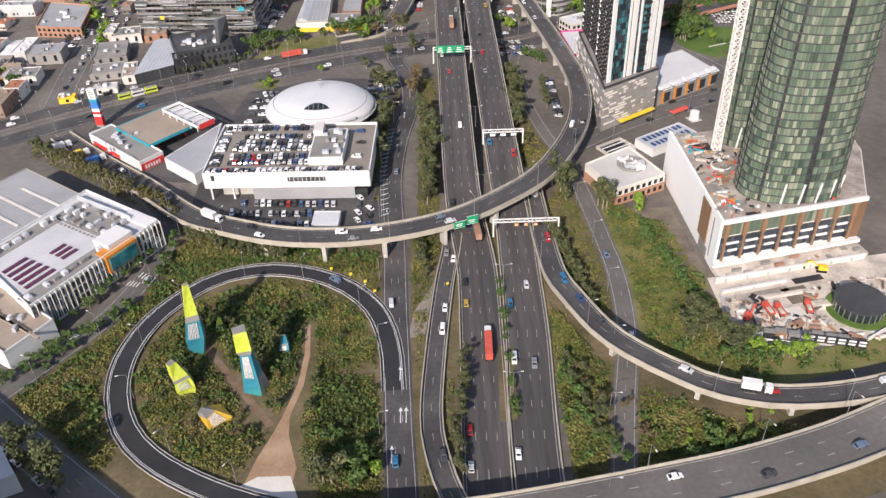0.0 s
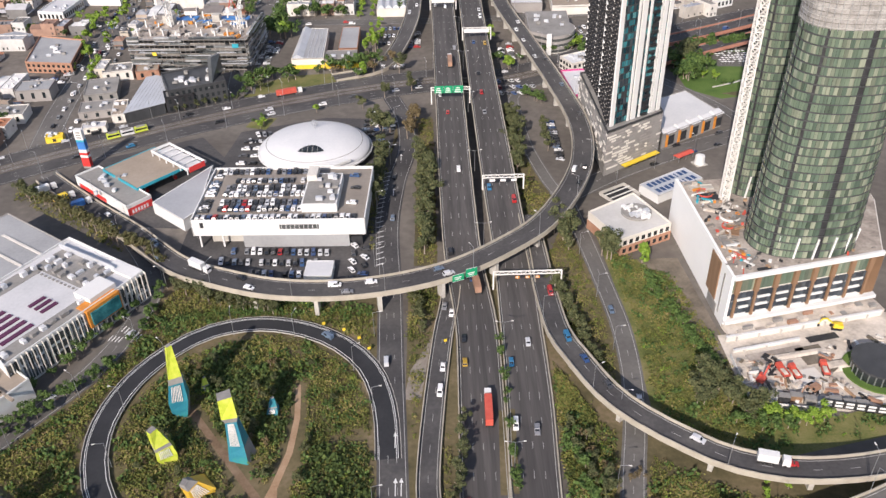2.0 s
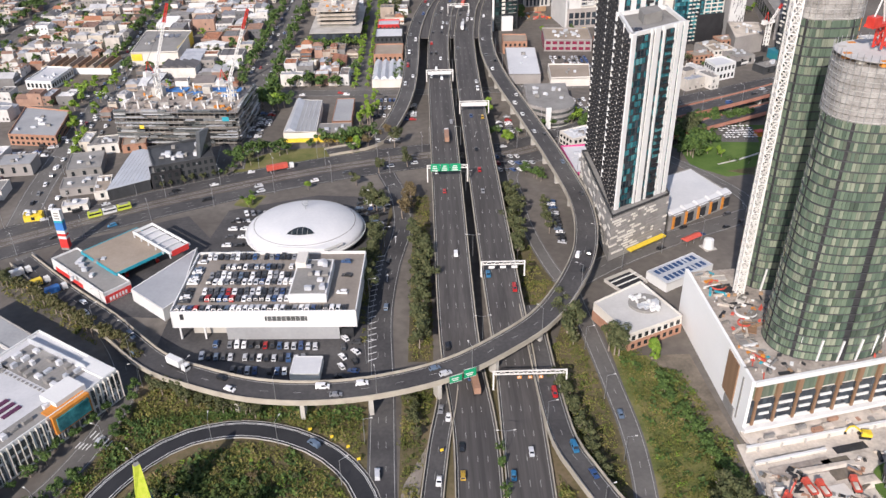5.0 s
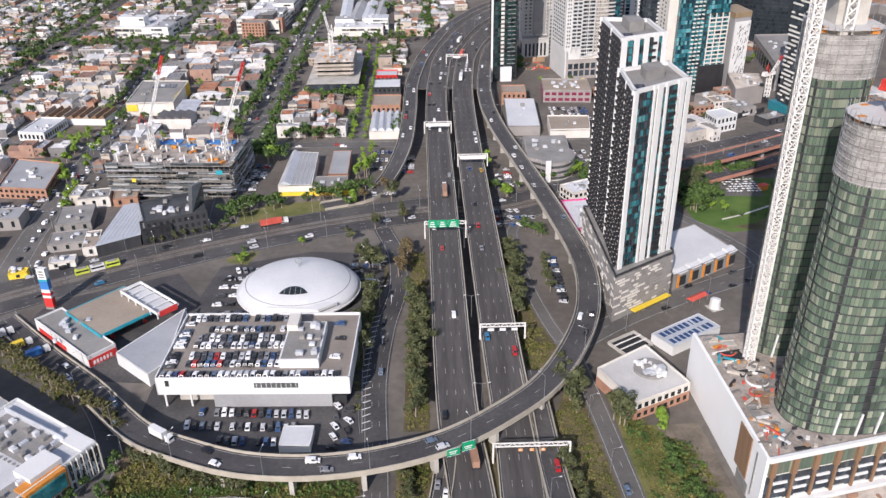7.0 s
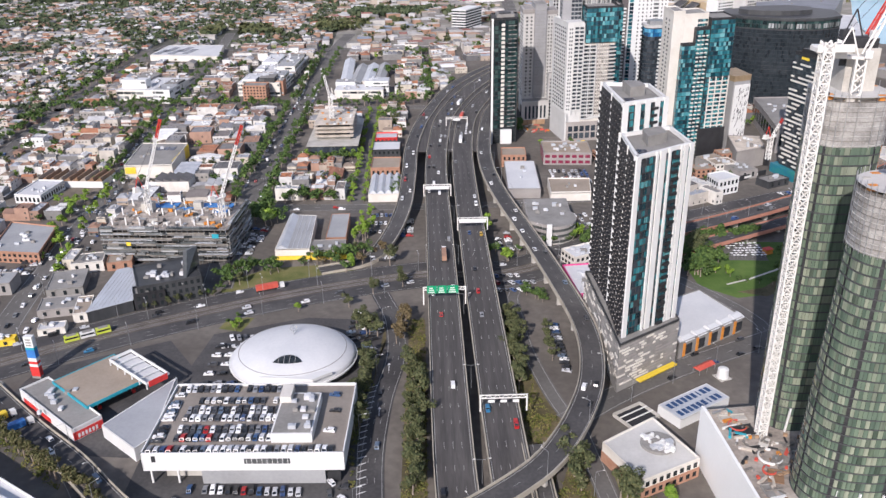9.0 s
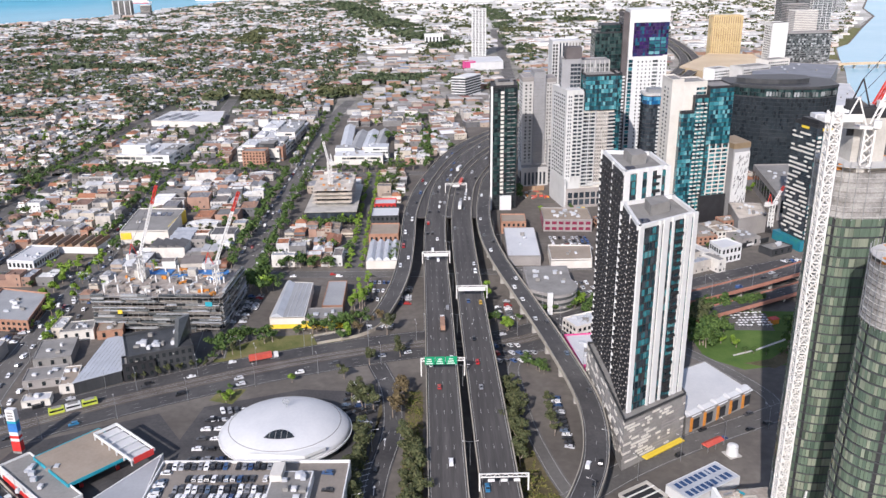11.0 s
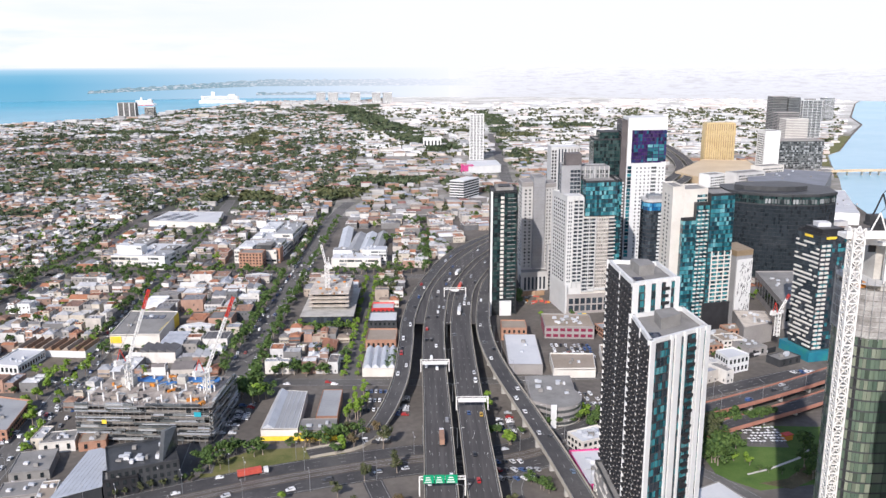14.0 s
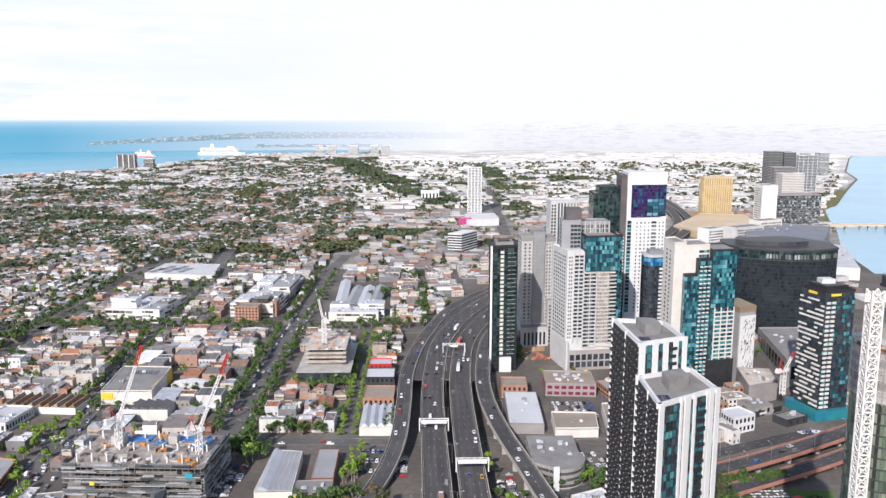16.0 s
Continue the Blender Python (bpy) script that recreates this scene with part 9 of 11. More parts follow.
for i in range(26):
    car(-212 - i * 0.35 + CR.uniform(-0.4, 0.4) + (i % 2) * 12, 432 + i * 5.6, 0.1, 4 + CR.choice((0, 180)), True, wheels=False)
for x0, y0, nx, ny, dx, dy, hd in ((-112, 500, 2, 9, 6, 5.2, 90), (-30, 512, 3, 7, 5.4, 3.0, 80), (-252, 500, 6, 2, 3.0, 8, 0), (-108, 545, 2, 8, 5.5, 3.2, 85), (-236, 505, 2, 6, 6, 3, 90), (-98, 418, 5, 2, 3.2, 7, 20), (-20, 548, 3, 9, 5.6, 3.1, 85), (46, 520, 2, 10, 6, 3.2, 85), (100, 560, 6, 3, 3.2, 8, 10), (97, 642, 9, 4, 3.2, 8, 4), (160, 610, 8, 2, 3.2, 7, 25), (250, 600, 8, 2, 3.2, 8, 28)):
    for i in range(nx):
        for j in range(ny):
            if CR.random() < 0.75:
                car(x0 + i * dx + CR.uniform(-0.3, 0.3), y0 + j * dy, 0.1, hd + CR.choice((0, 180)) + CR.uniform(-4, 4), True, wheels=False)
for name, s, o, mat, lab in (("motorway_west", 0.088, 3.0, "lorry_brown", "lorry with a brown container on the motorway"), ("motorway_west", 0.062, 2.2, "lorry_red", "long red lorry on the motorway"), ("motorway_west", 0.17, 1.7, "lorry_brown", "lorry with a brown container on the motorway"),
                             ("motorway_east", 0.26, -1.7, "white", "white box lorry on the motorway"), ("motorway_east", 0.29, -5.2, "lorry_red", "red box lorry on the motorway"), ("motorway_west", 0.31, 5.0, "white", "white box lorry on the motorway"), ("motorway_east", 0.34, 1.7, "white", "white box lorry on the motorway")):
    p, h = on_road(name, s, o)
    lorry(p.x, p.y, p.z + 0.08, h, M and mat, lab)
p, h = on_road("flyover", 0.135, -2.2)
lorry(p.x, p.y, p.z + 0.1, h, "white", "white box lorry on the flyover", 11)
p, h = on_road("ramp_east", 0.47, -1.6)
lorry(p.x, p.y, p.z + 0.1, h, "white", "white box lorry on the curved ramp", 10)
p, h = on_road("tram_boulevard", 0.44, -9.5)
lorry(p.x, p.y, 0.15, h, "lorry_red", "red container lorry on the boulevard", 16)
for x, y, m, lab in ((-178, 362, "yellow", "yellow box lorry parked beside the yard"), (-168, 356, "blue", "blue box lorry parked beside the yard"), (-190, 371, "white", "white box lorry parked beside the yard")):
    lorry(x, y, 0.05, -46, m, lab, 11)
# tram
p, h = on_road("tram_boulevard", 0.30, -2.2)
tram = thing("tram", "green and yellow striped tram on the boulevard tracks", "tram", p.x, p.y, 0.25, h)
for i in range(3):
    part("carriage", Geo().box(0, (i - 1) * 7.4, 0.4, 2.6, 7.0, 2.8, 0, 0.97), "lime" if i != 1 else "white", tram)
    part("window_band", Geo().box(0, (i - 1) * 7.4, 1.6, 2.66, 6.2, 0.9), "car_glass", tram)
    part("roof_unit", Geo().box(0, (i - 1) * 7.4, 3.2, 1.8, 4.5, 0.4), "grey_panel", tram)

# parked on the roof deck
c2, s2 = math.cos(radians(-2)), math.sin(radians(-2))
for ry, x0, x1, hd in ((-20.0, -35, 34, 0), (-12.8, -27, 9, 0), (-7.8, -27, 9, 180), (-0.2, -27, 8.5, 0), (4.8, -27, 8.5, 180), (11.6, -24, 8.5, 0), (19.6, -34, 12, 180)):
    x = x0
    while x < x1:
        if CR.random() < 0.97:
            car(-67 + c2 * x - s2 * ry, 340 + s2 * x + c2 * ry, 13.22, -2 + hd, True, wheels=False)
        x += 2.5
y = -15
while y < 18:
    if CR.random() < 0.9:
        car(-67 + c2 * -34 - s2 * y, 340 + s2 * -34 + c2 * y, 13.22, 88, True, wheels=False)
    y += 2.75
for x, y in ((30, 14), (31, 3), (30, -10)):
    car(-67 + x, 340 + y, 13.22, 80, True, wheels=False)
# dealer's yard
for y, x0, x1 in ((305, -92, -50), (297, -78, -56), (313, -88, -46)):
    x = x0
    while x < x1:
        if CR.random() < 0.85:
            car(x, y + (x + 70) * -0.08, 0.05, CR.choice((0, 180)) + 4, True)
        x += 2.9
for k in range(5):
    for i in range(7):
        if CR.random() < 0.85:
            car(-38 + k * 3.0 + i * 0.6, 418 + i * 5.0 - k * 3.0, 0.05, -62 + CR.uniform(-4, 4), True)
for i in range(14):
    car(-99 + (i % 3) * 6, 385 + (i // 3) * 8, 0.05, 85 + CR.uniform(-4, 4), True)
for i in range(9):
    car(-36 + (i % 2) * 5, 292 + i * 3, 0.05, CR.uniform(0, 90), True)
for i in range(22):
    car(-34 + (i % 8) * 3.0, 556 + (i // 8) * 14, 0.05, CR.uniform(-3, 3), True, wheels=False)
for i in range(14):
    car(64 + (i % 2) * 0.4, 388 + i * 3.2, 0.05, 70, True)
for i in range(16):
    car(40 + (i % 6) * 4, 470 + (i // 6) * 9, 0.05, CR.uniform(20, 40), True, wheels=False)
shed = block("yard_shed", "small white flat-roofed shed in the yard", "shed", rect(-49, 296, 11.5, 11, -2), 3.2, "white", "white_roof", parapet=0.15)

# ---- road furniture ----
def lamp_mesh(h, arm, double):
    g = Geo().cyl(0, 0, 0, h, 0.13, 6, 0.07)
    for s in ((1, -1) if double else (1,)):
        g.beam((0, 0, h), (s * arm, 0, h + 0.5), 0.1)
    return g.mesh("pole", "steel")


LAMP = {d: lamp_mesh(11, 2.6, d) for d in (False, True)}
HEAD = Geo().box(0, 0, 0, 0.9, 0.35, 0.16).mesh("lamp_head", "white_steel")


def lamp(x, y, z, yaw, double=False):
    root = new("street_lamp", LAMP[double])
    root.location, root.rotation_euler = (x, y, z), (0, 0, radians(yaw))
    tagged(root, "tall steel street lamp with a curved arm" if not double else "tall steel street lamp with two arms", "street lamp", "street lamps")
    for s in ((1, -1) if double else (1,)):
        part("lamp_head", HEAD, "", root, at=(s * 2.9, 0, 11.45))


for name, lo, hi, n, side, dbl in (("motorway_west", 0.04, 0.5, 20, 9.4, True), ("service_road", 0.1, 0.95, 7, -6.0, False), ("loop_ramp", 0.1, 0.95, 8, -5.2, False), ("flyover", 0.06, 0.7, 18, 5.0, False), ("ramp_east", 0.15, 0.95, 7, 4.1, False), ("tram_boulevard", 0.1, 0.9, 18, -5.4, True), ("tram_boulevard", 0.1, 0.9, 16, 17.5, False),
                                   ("tram_boulevard", 0.1, 0.9, 16, -17.5, False), ("street_two", 0.05, 0.5, 14, 10.5, False), ("street_one", 0.05, 0.4, 12, 9, False), ("lower_road", 0.1, 0.9, 6, 5.0, False), ("west_street", 0.1, 0.9, 8, 6.0, False), ("overpass_south", 0.3, 0.8, 5, -7.6, False), ("lot_street", 0.1, 0.9, 5, 7.5, False), ("viaduct", 0.1, 0.8, 8, 5.6, False)):
    for i in range(n):
        p, h = on_road(name, lo + (hi - lo) * (i + 0.5) / n, side)
        lamp(p.x, p.y, p.z, h + (180 if side > 0 else 0), dbl)


def gantry(x0, x1, y, z, h, label, sign=()):
    root = thing("sign_gantry", label, "gantry", (x0 + x1) / 2, y, z)
    w = x1 - x0
    for s in (-1, 1):
        part("post", Geo().box(s * w / 2, 0, 0, 0.6, 0.6, h), "white_steel", root)
    g = Geo().box(0, 0.4, h - 0.2, w + 0.6, 0.4, 0.35).box(0, 0.4, h - 1.7, w + 0.6, 0.4, 0.35)
    n = int(w / 1.6)
    for i in range(n):
        g.beam((-w / 2 + w * i / n, 0.4, h - 1.5 if i % 2 else h - 0.1), (-w / 2 + w * (i + 1) / n, 0.4, h - 0.1 if i % 2 else h - 1.5), 0.2)
    part("truss", g, "white_steel", root)
    for sx, sw, sh, m in sign:
        sgn = part("sign_panel", Geo().box(sx, -0.5, h - 3.0, sw, 0.2, sh), m, root, "green road sign with white bars" if m == "green_sign" else "pale sign panel")
        for k in range(3):
            part("sign_bar", Geo().box(sx - sw * 0.05, -0.66, h - 2.6 + k * sh * 0.27, sw * (0.65 - 0.12 * k), 0.06, sh * 0.12), "white", sgn)
    return root


gantry(-0.5, 20.5, 437, 10.2, 9.5, "steel gantry with three large green road signs", [(4.2, 5.4, 4.2, "green_sign"), (-1.2, 4.6, 4.2, "green_sign"), (-6.3, 4.8, 4.2, "green_sign")])
gantry(22, 41, 350, 6.5, 7.5, "white steel gantry over the motorway", [(-5, 2.6, 1.2, "white"), (0, 2.6, 1.2, "white"), (5, 2.6, 1.2, "white")])
gantry(20.5, 38.5, 530, 11, 8.0, "broad white steel gantry over the motorway", [(0, 16, 2.4, "white")])
gantry(0.5, 18.5, 590, 11, 8.0, "broad pale steel gantry over the motorway", [(0, 16, 2.2, "white")])
gantry(22, 49, 281, 1.0, 8.5, "long white gantry with orange lane signals", [(-4, 1.6, 1.2, "orange"), (0, 1.6, 1.2, "orange"), (4, 1.6, 1.2, "orange")])
gantry(20.5, 38.5, 760, 11, 8.0, "distant pale gantry over the motorway", [(0, 6, 2.0, "white")])
fs_ = thing("flyover_sign", "two green road signs fixed to the flyover", "road sign", 10.5, 276.3, 10.6, 20)
for k in range(2):
    sp = part("sign_panel", Geo().box(-2.8 + 5.6 * k, 0, -0.5 + 0.6 * k, 4.8, 0.2, 3.2 + 0.8 * k), "green_sign", fs_)
    part("sign_frame", Geo().box(-2.8 + 5.6 * k, -0.06, -0.5 + 0.6 * k, 4.9, 0.1, 0.14).box(-2.8 + 5.6 * k, -0.06, 2.6 + 1.4 * k, 4.9, 0.1, 0.14), "white", sp)
    part("sign_bar", Geo().box(-3 + 5.6 * k, -0.16, 1.2 + 0.6 * k, 3.0, 0.06, 0.4), "white", sp)
    part("sign_bar", Geo().box(-3 + 5.6 * k, -0.16, 0.4 + 0.6 * k, 2.2, 0.06, 0.4), "white", sp)
# yellow warning posts
for x, y in ((-36, 258), (-30, 253), (-26, 247), (-44, 262), (2, 250)):
    w = thing("warning_sign", "small yellow curve warning sign on a post", "road sign", x, y, 0, 20, group="warning signs")
    part("post", Geo().box(0, 0, 0, 0.12, 0.12, 1.6), "steel", w)
    part("panel", Geo().box(0, -0.1, 1.4, 1.2, 0.08, 1.2), "yellow", w)

# ---- sculptures in the loop ----
def sculpture(label, x, y, h, base, lean, twist, low, high, split, prof=((0.0, 0.72), (0.25, 1.0), (1.0, 0.28))):
    """A twisted, faceted obelisk: painted faces, grey back faces, white slats."""
    root = thing("sculpture", label, "sculpture", x, y, 0, twist, group="loop sculptures")

    def ring(t):
        w = base * float(np.interp(t, [p[0] for p in prof], [p[1] for p in prof]))
        a = radians(38 * t)
        pts = [(-w, -w * 0.6), (w * 0.75, -w * 0.85), (w, w * 0.7), (-w * 0.7, w * 0.8)]
        return [(lean[0] * t + p * math.cos(a) - q * math.sin(a), lean[1] * t + p * math.sin(a) + q * math.cos(a), h * t) for p, q in pts]

    cuts = [0.0, 0.12, 0.25, split, split + 0.08, 1.0]
    for k in range(5):
        r0, r1 = ring(cuts[k]), ring(cuts[k + 1])
        for i in range(4):
            j = (i + 1) % 4
            paint = high if cuts[k] >= split + 0.07 else (low if k < 3 else "grey_panel")
            if i in (1, 2):
                paint = "lime_dark" if paint == "lime" else ("grey_panel" if k < 2 else paint)
            c = [sum(v[n] for v in r0) / 4 for n in range(3)]
            part("facet", Geo().add([r0[i], r0[j], r1[j], r1[i]], [(0, 1, 2, 3)]), paint, root)
    part("cap", Geo().add(ring(1.0), [(0, 1, 2, 3)]), "grey_panel", root)
    g = Geo()
    for k in range(7):
        t0, t1 = 0.27, split - 0.02
        u = 0.2 + 0.09 * k
        a0, b0, a1, b1 = ring(t0)[0], ring(t0)[1], ring(t1)[0], ring(t1)[1]
        p0 = [a0[n] + (b0[n] - a0[n]) * u for n in range(3)]
        p1 = [a1[n] + (b1[n] - a1[n]) * u for n in range(3)]
        g.beam((p0[0], p0[1] - 0.2, p0[2]), (p1[0], p1[1] - 0.2, p1[2]), 0.2)
    part("slat_screen", g, "white_steel", root)
    return root


sculpture("tall leaning lime and blue faceted sculpture", -88, 219, 29, 3.6, (1.0, 1.5), 10, "art_blue", "lime", 0.5)
sculpture("lime and blue faceted sculpture on the scrubby ground", -64, 199, 24, 4.0, (-3.2, 3.0), -8, "art_blue", "lime", 0.62, ((0.0, 0.95), (0.6, 0.45), (0.72, 0.75), (1.0, 0.62)))
sculpture("short lime green faceted sculpture", -87, 199, 13, 4.2, (-3.0, 2.0), 25, "lime", "lime", 0.5, ((0.0, 0.6), (0.3, 0.9), (1.0, 0.35)))
sculpture("low orange slanting wedge sculpture", -74, 186, 5, 4.8, (-4.0, 2.5), 40, "art_orange", "grey_panel", 0.75)
sculpture("small teal and lime faceted sculpture", -57, 217, 7, 2.2, (0.5, 1.0), 0, "art_blue", "art_blue", 0.5)
sculpture("tiny lime green faceted sculpture", -82, 229, 6, 1.8, (0.3, 0.8), 15, "lime", "lime", 0.5)

# park plaza: pale tables and umbrellas in rows
sheet("plaza", [(178, 502), (200, 500), (204, 524), (178, 526)], 0.09, "asphalt_old", "paved plaza in the park", "path")
sheet("park_path", [(166, 470.5), (180, 476), (200, 487), (214, 500), (213, 501), (199, 488.3), (179.5, 477.3), (165.6, 471.7)], 0.09, "pale_concrete", "curving pale park path", "path")
sheet("park_beds", [(168, 462), (182, 456), (205, 470), (200, 480), (184, 466)], 0.10, "scrub", "dark planted beds in the park", "ground")
for i in range(9):
    for j in range(6):
        if CR.random() < 0.85:
            it = thing("plaza_table", "small square table under a white umbrella", "table", 181 + i * 2.3 + CR.uniform(-0.3, 0.3), 504 + j * 3.4 + CR.uniform(-0.3, 0.3), 0.09, 20, group="plaza tables")
            part("umbrella", Geo().prism(rect(0, 0, 1.7, 1.7), 2.1, 2.5, rect(0, 0, 0.2, 0.2)), "white", it)
            part("pole", Geo().box(0, 0, 0, 0.08, 0.08, 2.2), "steel", it)
kiosk = thing("park_kiosk", "small orange kiosk beside the plaza", "kiosk", 203, 510, 0.05, 20)
part("body", Geo().box(0, 0, 0, 5, 3.5, 3), "orange", kiosk)
part("roof", Geo().box(0, 0, 3, 5.6, 4.1, 0.3), "red", kiosk)

# small things near the building site
for i in range(560):
    x, y = CR.uniform(105, 172), CR.uniform(212, 250)
    if y > 236 + (x - 106) * 0.18 or math.hypot(x - 152.5, y - 228.5) < 14 or y < 212 + max(0, (118 - x)) * 0.6:
        continue
    if math.hypot((x - 129) / 9, (y - 233) / 5) < 1 or (x > 120 and y > 224 and CR.random() < 0.35):
        continue
    m = CR.choice(["dirt", "rubble", "pale_concrete", "grey_panel", "rubble", "site_deck", "dirt", "lorry_brown", "steel", "white", "earth", "dark"])
    it = thing("site_stack", "stack of building materials on the rubble", "materials", x, y, 0.08, CR.uniform(0, 180), group="site materials")
    w, d, hh = CR.choice((CR.uniform(0.7, 2.0), CR.uniform(2.5, 5.5))), CR.uniform(0.5, 1.3), CR.uniform(0.3, 1.2)
    part("load", Geo().box(0, 0, 0.05, w, d, hh, 0, 0.92), m, it)
for x, y, w, d, z in ((128, 238, 26, 3, 0.5), (120, 228, 10, 7, 0.4), (140, 232, 9, 6, 0.5), (113, 221, 8, 5, 0.4)):
    it = thing("rubble_heap", "low heap of pale rubble and soil", "rubble", x, y, 0.05, 10)
    part("mound", Geo().prism(rect(0, 0, w, d), 0, z * 2, rect(0.4, 0.2, w * 0.6, d * 0.45)), "rubble", it)
for k, (x0, y0, x1, y1, h) in enumerate(((105, 246.5, 168, 259, 2.2), (106, 240.5, 132, 246, 1.0))):
    it = thing("retaining_wall", "long low white concrete wall along the site", "wall", x0, y0, 0.05, math.degrees(math.atan2(y1 - y0, x1 - x0)))
    L = math.hypot(x1 - x0, y1 - y0)
    part("wall", Geo().box(L / 2, 0, 0, L, 0.7, h), "pale_concrete", it)
    part("coping", Geo().box(L / 2, 0, h, L, 1.1, 0.25), "white", it)
    for n in range(int(L / 9)):
        part("buttress", Geo().box(4 + n * 9, -0.6, 0, 0.5, 0.9, h * 0.8), "concrete", it)


def excavator(x, y, yaw, paint):
    """A tracked digger: two tracks, slewing body, cab, boom, stick and bucket."""
    root = thing("excavator", "tracked digger with a raised boom on the site", "excavator", x, y, 0.1, yaw, group="site machines")
    for sx in (-1.1, 1.1):
        part("track", Geo().prism([(sx - 0.35, -1.9), (sx + 0.35, -1.9), (sx + 0.35, 1.9), (sx - 0.35, 1.9)], 0, 0.9), "rubber", root)
    part("body", Geo().box(0, -0.6, 1.0, 2.6, 3.2, 1.3, 0, 0.94), paint, root)
    cab = part("cab", Geo().box(-0.75, 0.6, 1.0, 1.0, 1.5, 1.9, 0, 0.88), paint, root)
    part("cab_window", Geo().box(-0.75, 1.38, 1.7, 0.8, 0.06, 0.9), "car_glass", cab)
    part("boom", Geo().beam((0.3, 0.8, 1.8), (0.3, 4.0, 4.2), 0.5).beam((0.3, 4.0, 4.2), (0.3, 5.4, 3.7), 0.45), paint, root)
    part("stick", Geo().beam((0.3, 5.4, 3.8), (0.3, 6.4, 1.4), 0.35), paint, root)
    part("bucket", Geo().box(0.3, 6.3, 0.5, 1.1, 0.9, 0.9, 0, 0.7), "dark", root)
    return root


def site_truck(x, y, yaw):
    """A tipper on six wheels with a pale loaded tray and a dark-glassed red cab."""
    root = thing("site_truck", "red tipper truck with a pale loaded tray on the site", "truck", x, y, 0.33, yaw, group="site trucks")
    part("chassis", Geo().box(0, 0, 0.5, 1.0, 6.4, 0.35), "dark", root)
    cab = part("cab", Geo().box(0, 2.4, 0.6, 2.2, 1.7, 1.9, 0, 0.92), "lorry_red", root)
    part("windscreen", Geo().box(0, 3.24, 1.5, 1.9, 0.08, 0.8), "car_glass", cab)
    part("tray", Geo().box(0, -0.9, 0.85, 2.3, 4.4, 0.2).box(-1.1, -0.9, 0.85, 0.1, 4.4, 1.0).box(1.1, -0.9, 0.85, 0.1, 4.4, 1.0).box(0, -3.05, 0.85, 2.3, 0.1, 1.0).box(0, 1.25, 0.85, 2.3, 0.1, 1.2), "lorry_red", root)
    part("load", Geo().prism(rect(0, -0.9, 2.0, 4.1), 1.0, 1.8, rect(0, -0.9, 1.2, 2.8)), "rubble", root)
    for sx in (-0.95, 0.95):
        for sy in (-2.4, -1.2, 2.3):
            part("wheel", Geo().beam((sx - 0.17, sy, 0.5), (sx + 0.17, sy, 0.5), 0.95), "rubber", root)


for x, y, yaw in ((119.5, 229, 12), (123.5, 228.2, 8), (134.5, 229.5, -6)):
    site_truck(x, y, yaw)
for x, y, yaw, m in ((111, 225.5, -40, "lorry_red"), (127, 220, 120, "lorry_brown"), (148, 252, 80, "yellow")):
    excavator(x, y, yaw, m)
for x, y, w, d, m in ((121, 238, 22, 6, "site_deck"), (134, 238, 10, 9, "dirt"), (141, 247, 12, 3, "dark"), (126, 226, 14, 8, "pale_concrete")):
    it = thing("site_slab", "flat slab of fresh concrete or soil on the site", "site slab", x, y, 0.09, 12)
    part("slab", Geo().box(0, 0, 0, w, d, 0.25), m, it)
for k in range(9):
    it = thing("site_hut", "grey and white stacked site container", "container", 107 + k * 4.1, 217.5 - k * 0.75 + (0.9 if k % 3 == 0 else 0), 0.1, -10, group="site huts")
    part("box", Geo().box(0, 0, 0, 3.8, 2.4, 2.5), ("grey_panel", "metal_roof", "dark", "brown_panel")[k % 4], it)
    part("lid", Geo().box(0, 0, 2.5, 3.9, 2.5, 0.12), "grey_roof", it)
hoard = thing("lettered_hoarding", "dark site hoarding with two rows of white bars", "hoarding", 137, 210.5, 0.05, -14)
for k in range(6):
    part("panel", Geo().box(-8.5 + k * 3.4, 0, 0, 3.3, 0.2, 3.4), "dark", hoard)
    part("lettering", Geo().box(-8.5 + k * 3.4, -0.15, 2.1, 2.4, 0.1, 0.8).box(-8.5 + k * 3.4, -0.15, 0.7, 2.4, 0.1, 0.8), "white", hoard)
tent = thing("red_shelter", "low red shelter beside the parked trucks", "shelter", 126, 386, 0, 32)
part("roof", Geo().prism(rect(0, 0, 11, 4), 2.6, 3.6, rect(0, 0, 10.4, 0.4)), "lorry_red", tent)
for sx in (-5, 0, 5):
    for sy in (-1.8, 1.8):
        part("post", Geo().box(sx, sy, 0, 0.2, 0.2, 2.6), "steel", tent)
tank = thing("white_tank", "rounded white storage tank on a slab", "tank", 132.5, 380, 0, 20)
part("shell", Geo().cyl(0, 0, 0.3, 4.6, 2.6, 18, 2.3).cyl(0, 0, 4.6, 5.2, 2.3, 18, 0.6), "white", tank)
part("base", Geo().box(0, 0, 0, 6, 6, 0.3), "concrete", tank)
yard = thing("dark_yard", "dark sunken loading yard with low walls", "yard", 87, 352, 0.05, 31)
part("floor", Geo().box(0, 0, 0.05, 15, 11, 0.1), "asphalt_new", yard)
for sx, sy, w, d in ((0, 5.6, 15.4, 0.4), (0, -5.6, 15.4, 0.4), (-7.6, 0, 0.4, 11), (7.6, 0, 0.4, 11)):
    part("low_wall", Geo().box(sx, sy, 0.05, w, d, 1.6), "concrete", yard)
part("roof_beam", Geo().box(0, 1.5, 1.7, 15, 0.6, 0.3).box(0, -2, 1.7, 15, 0.6, 0.3), "white_steel", yard)
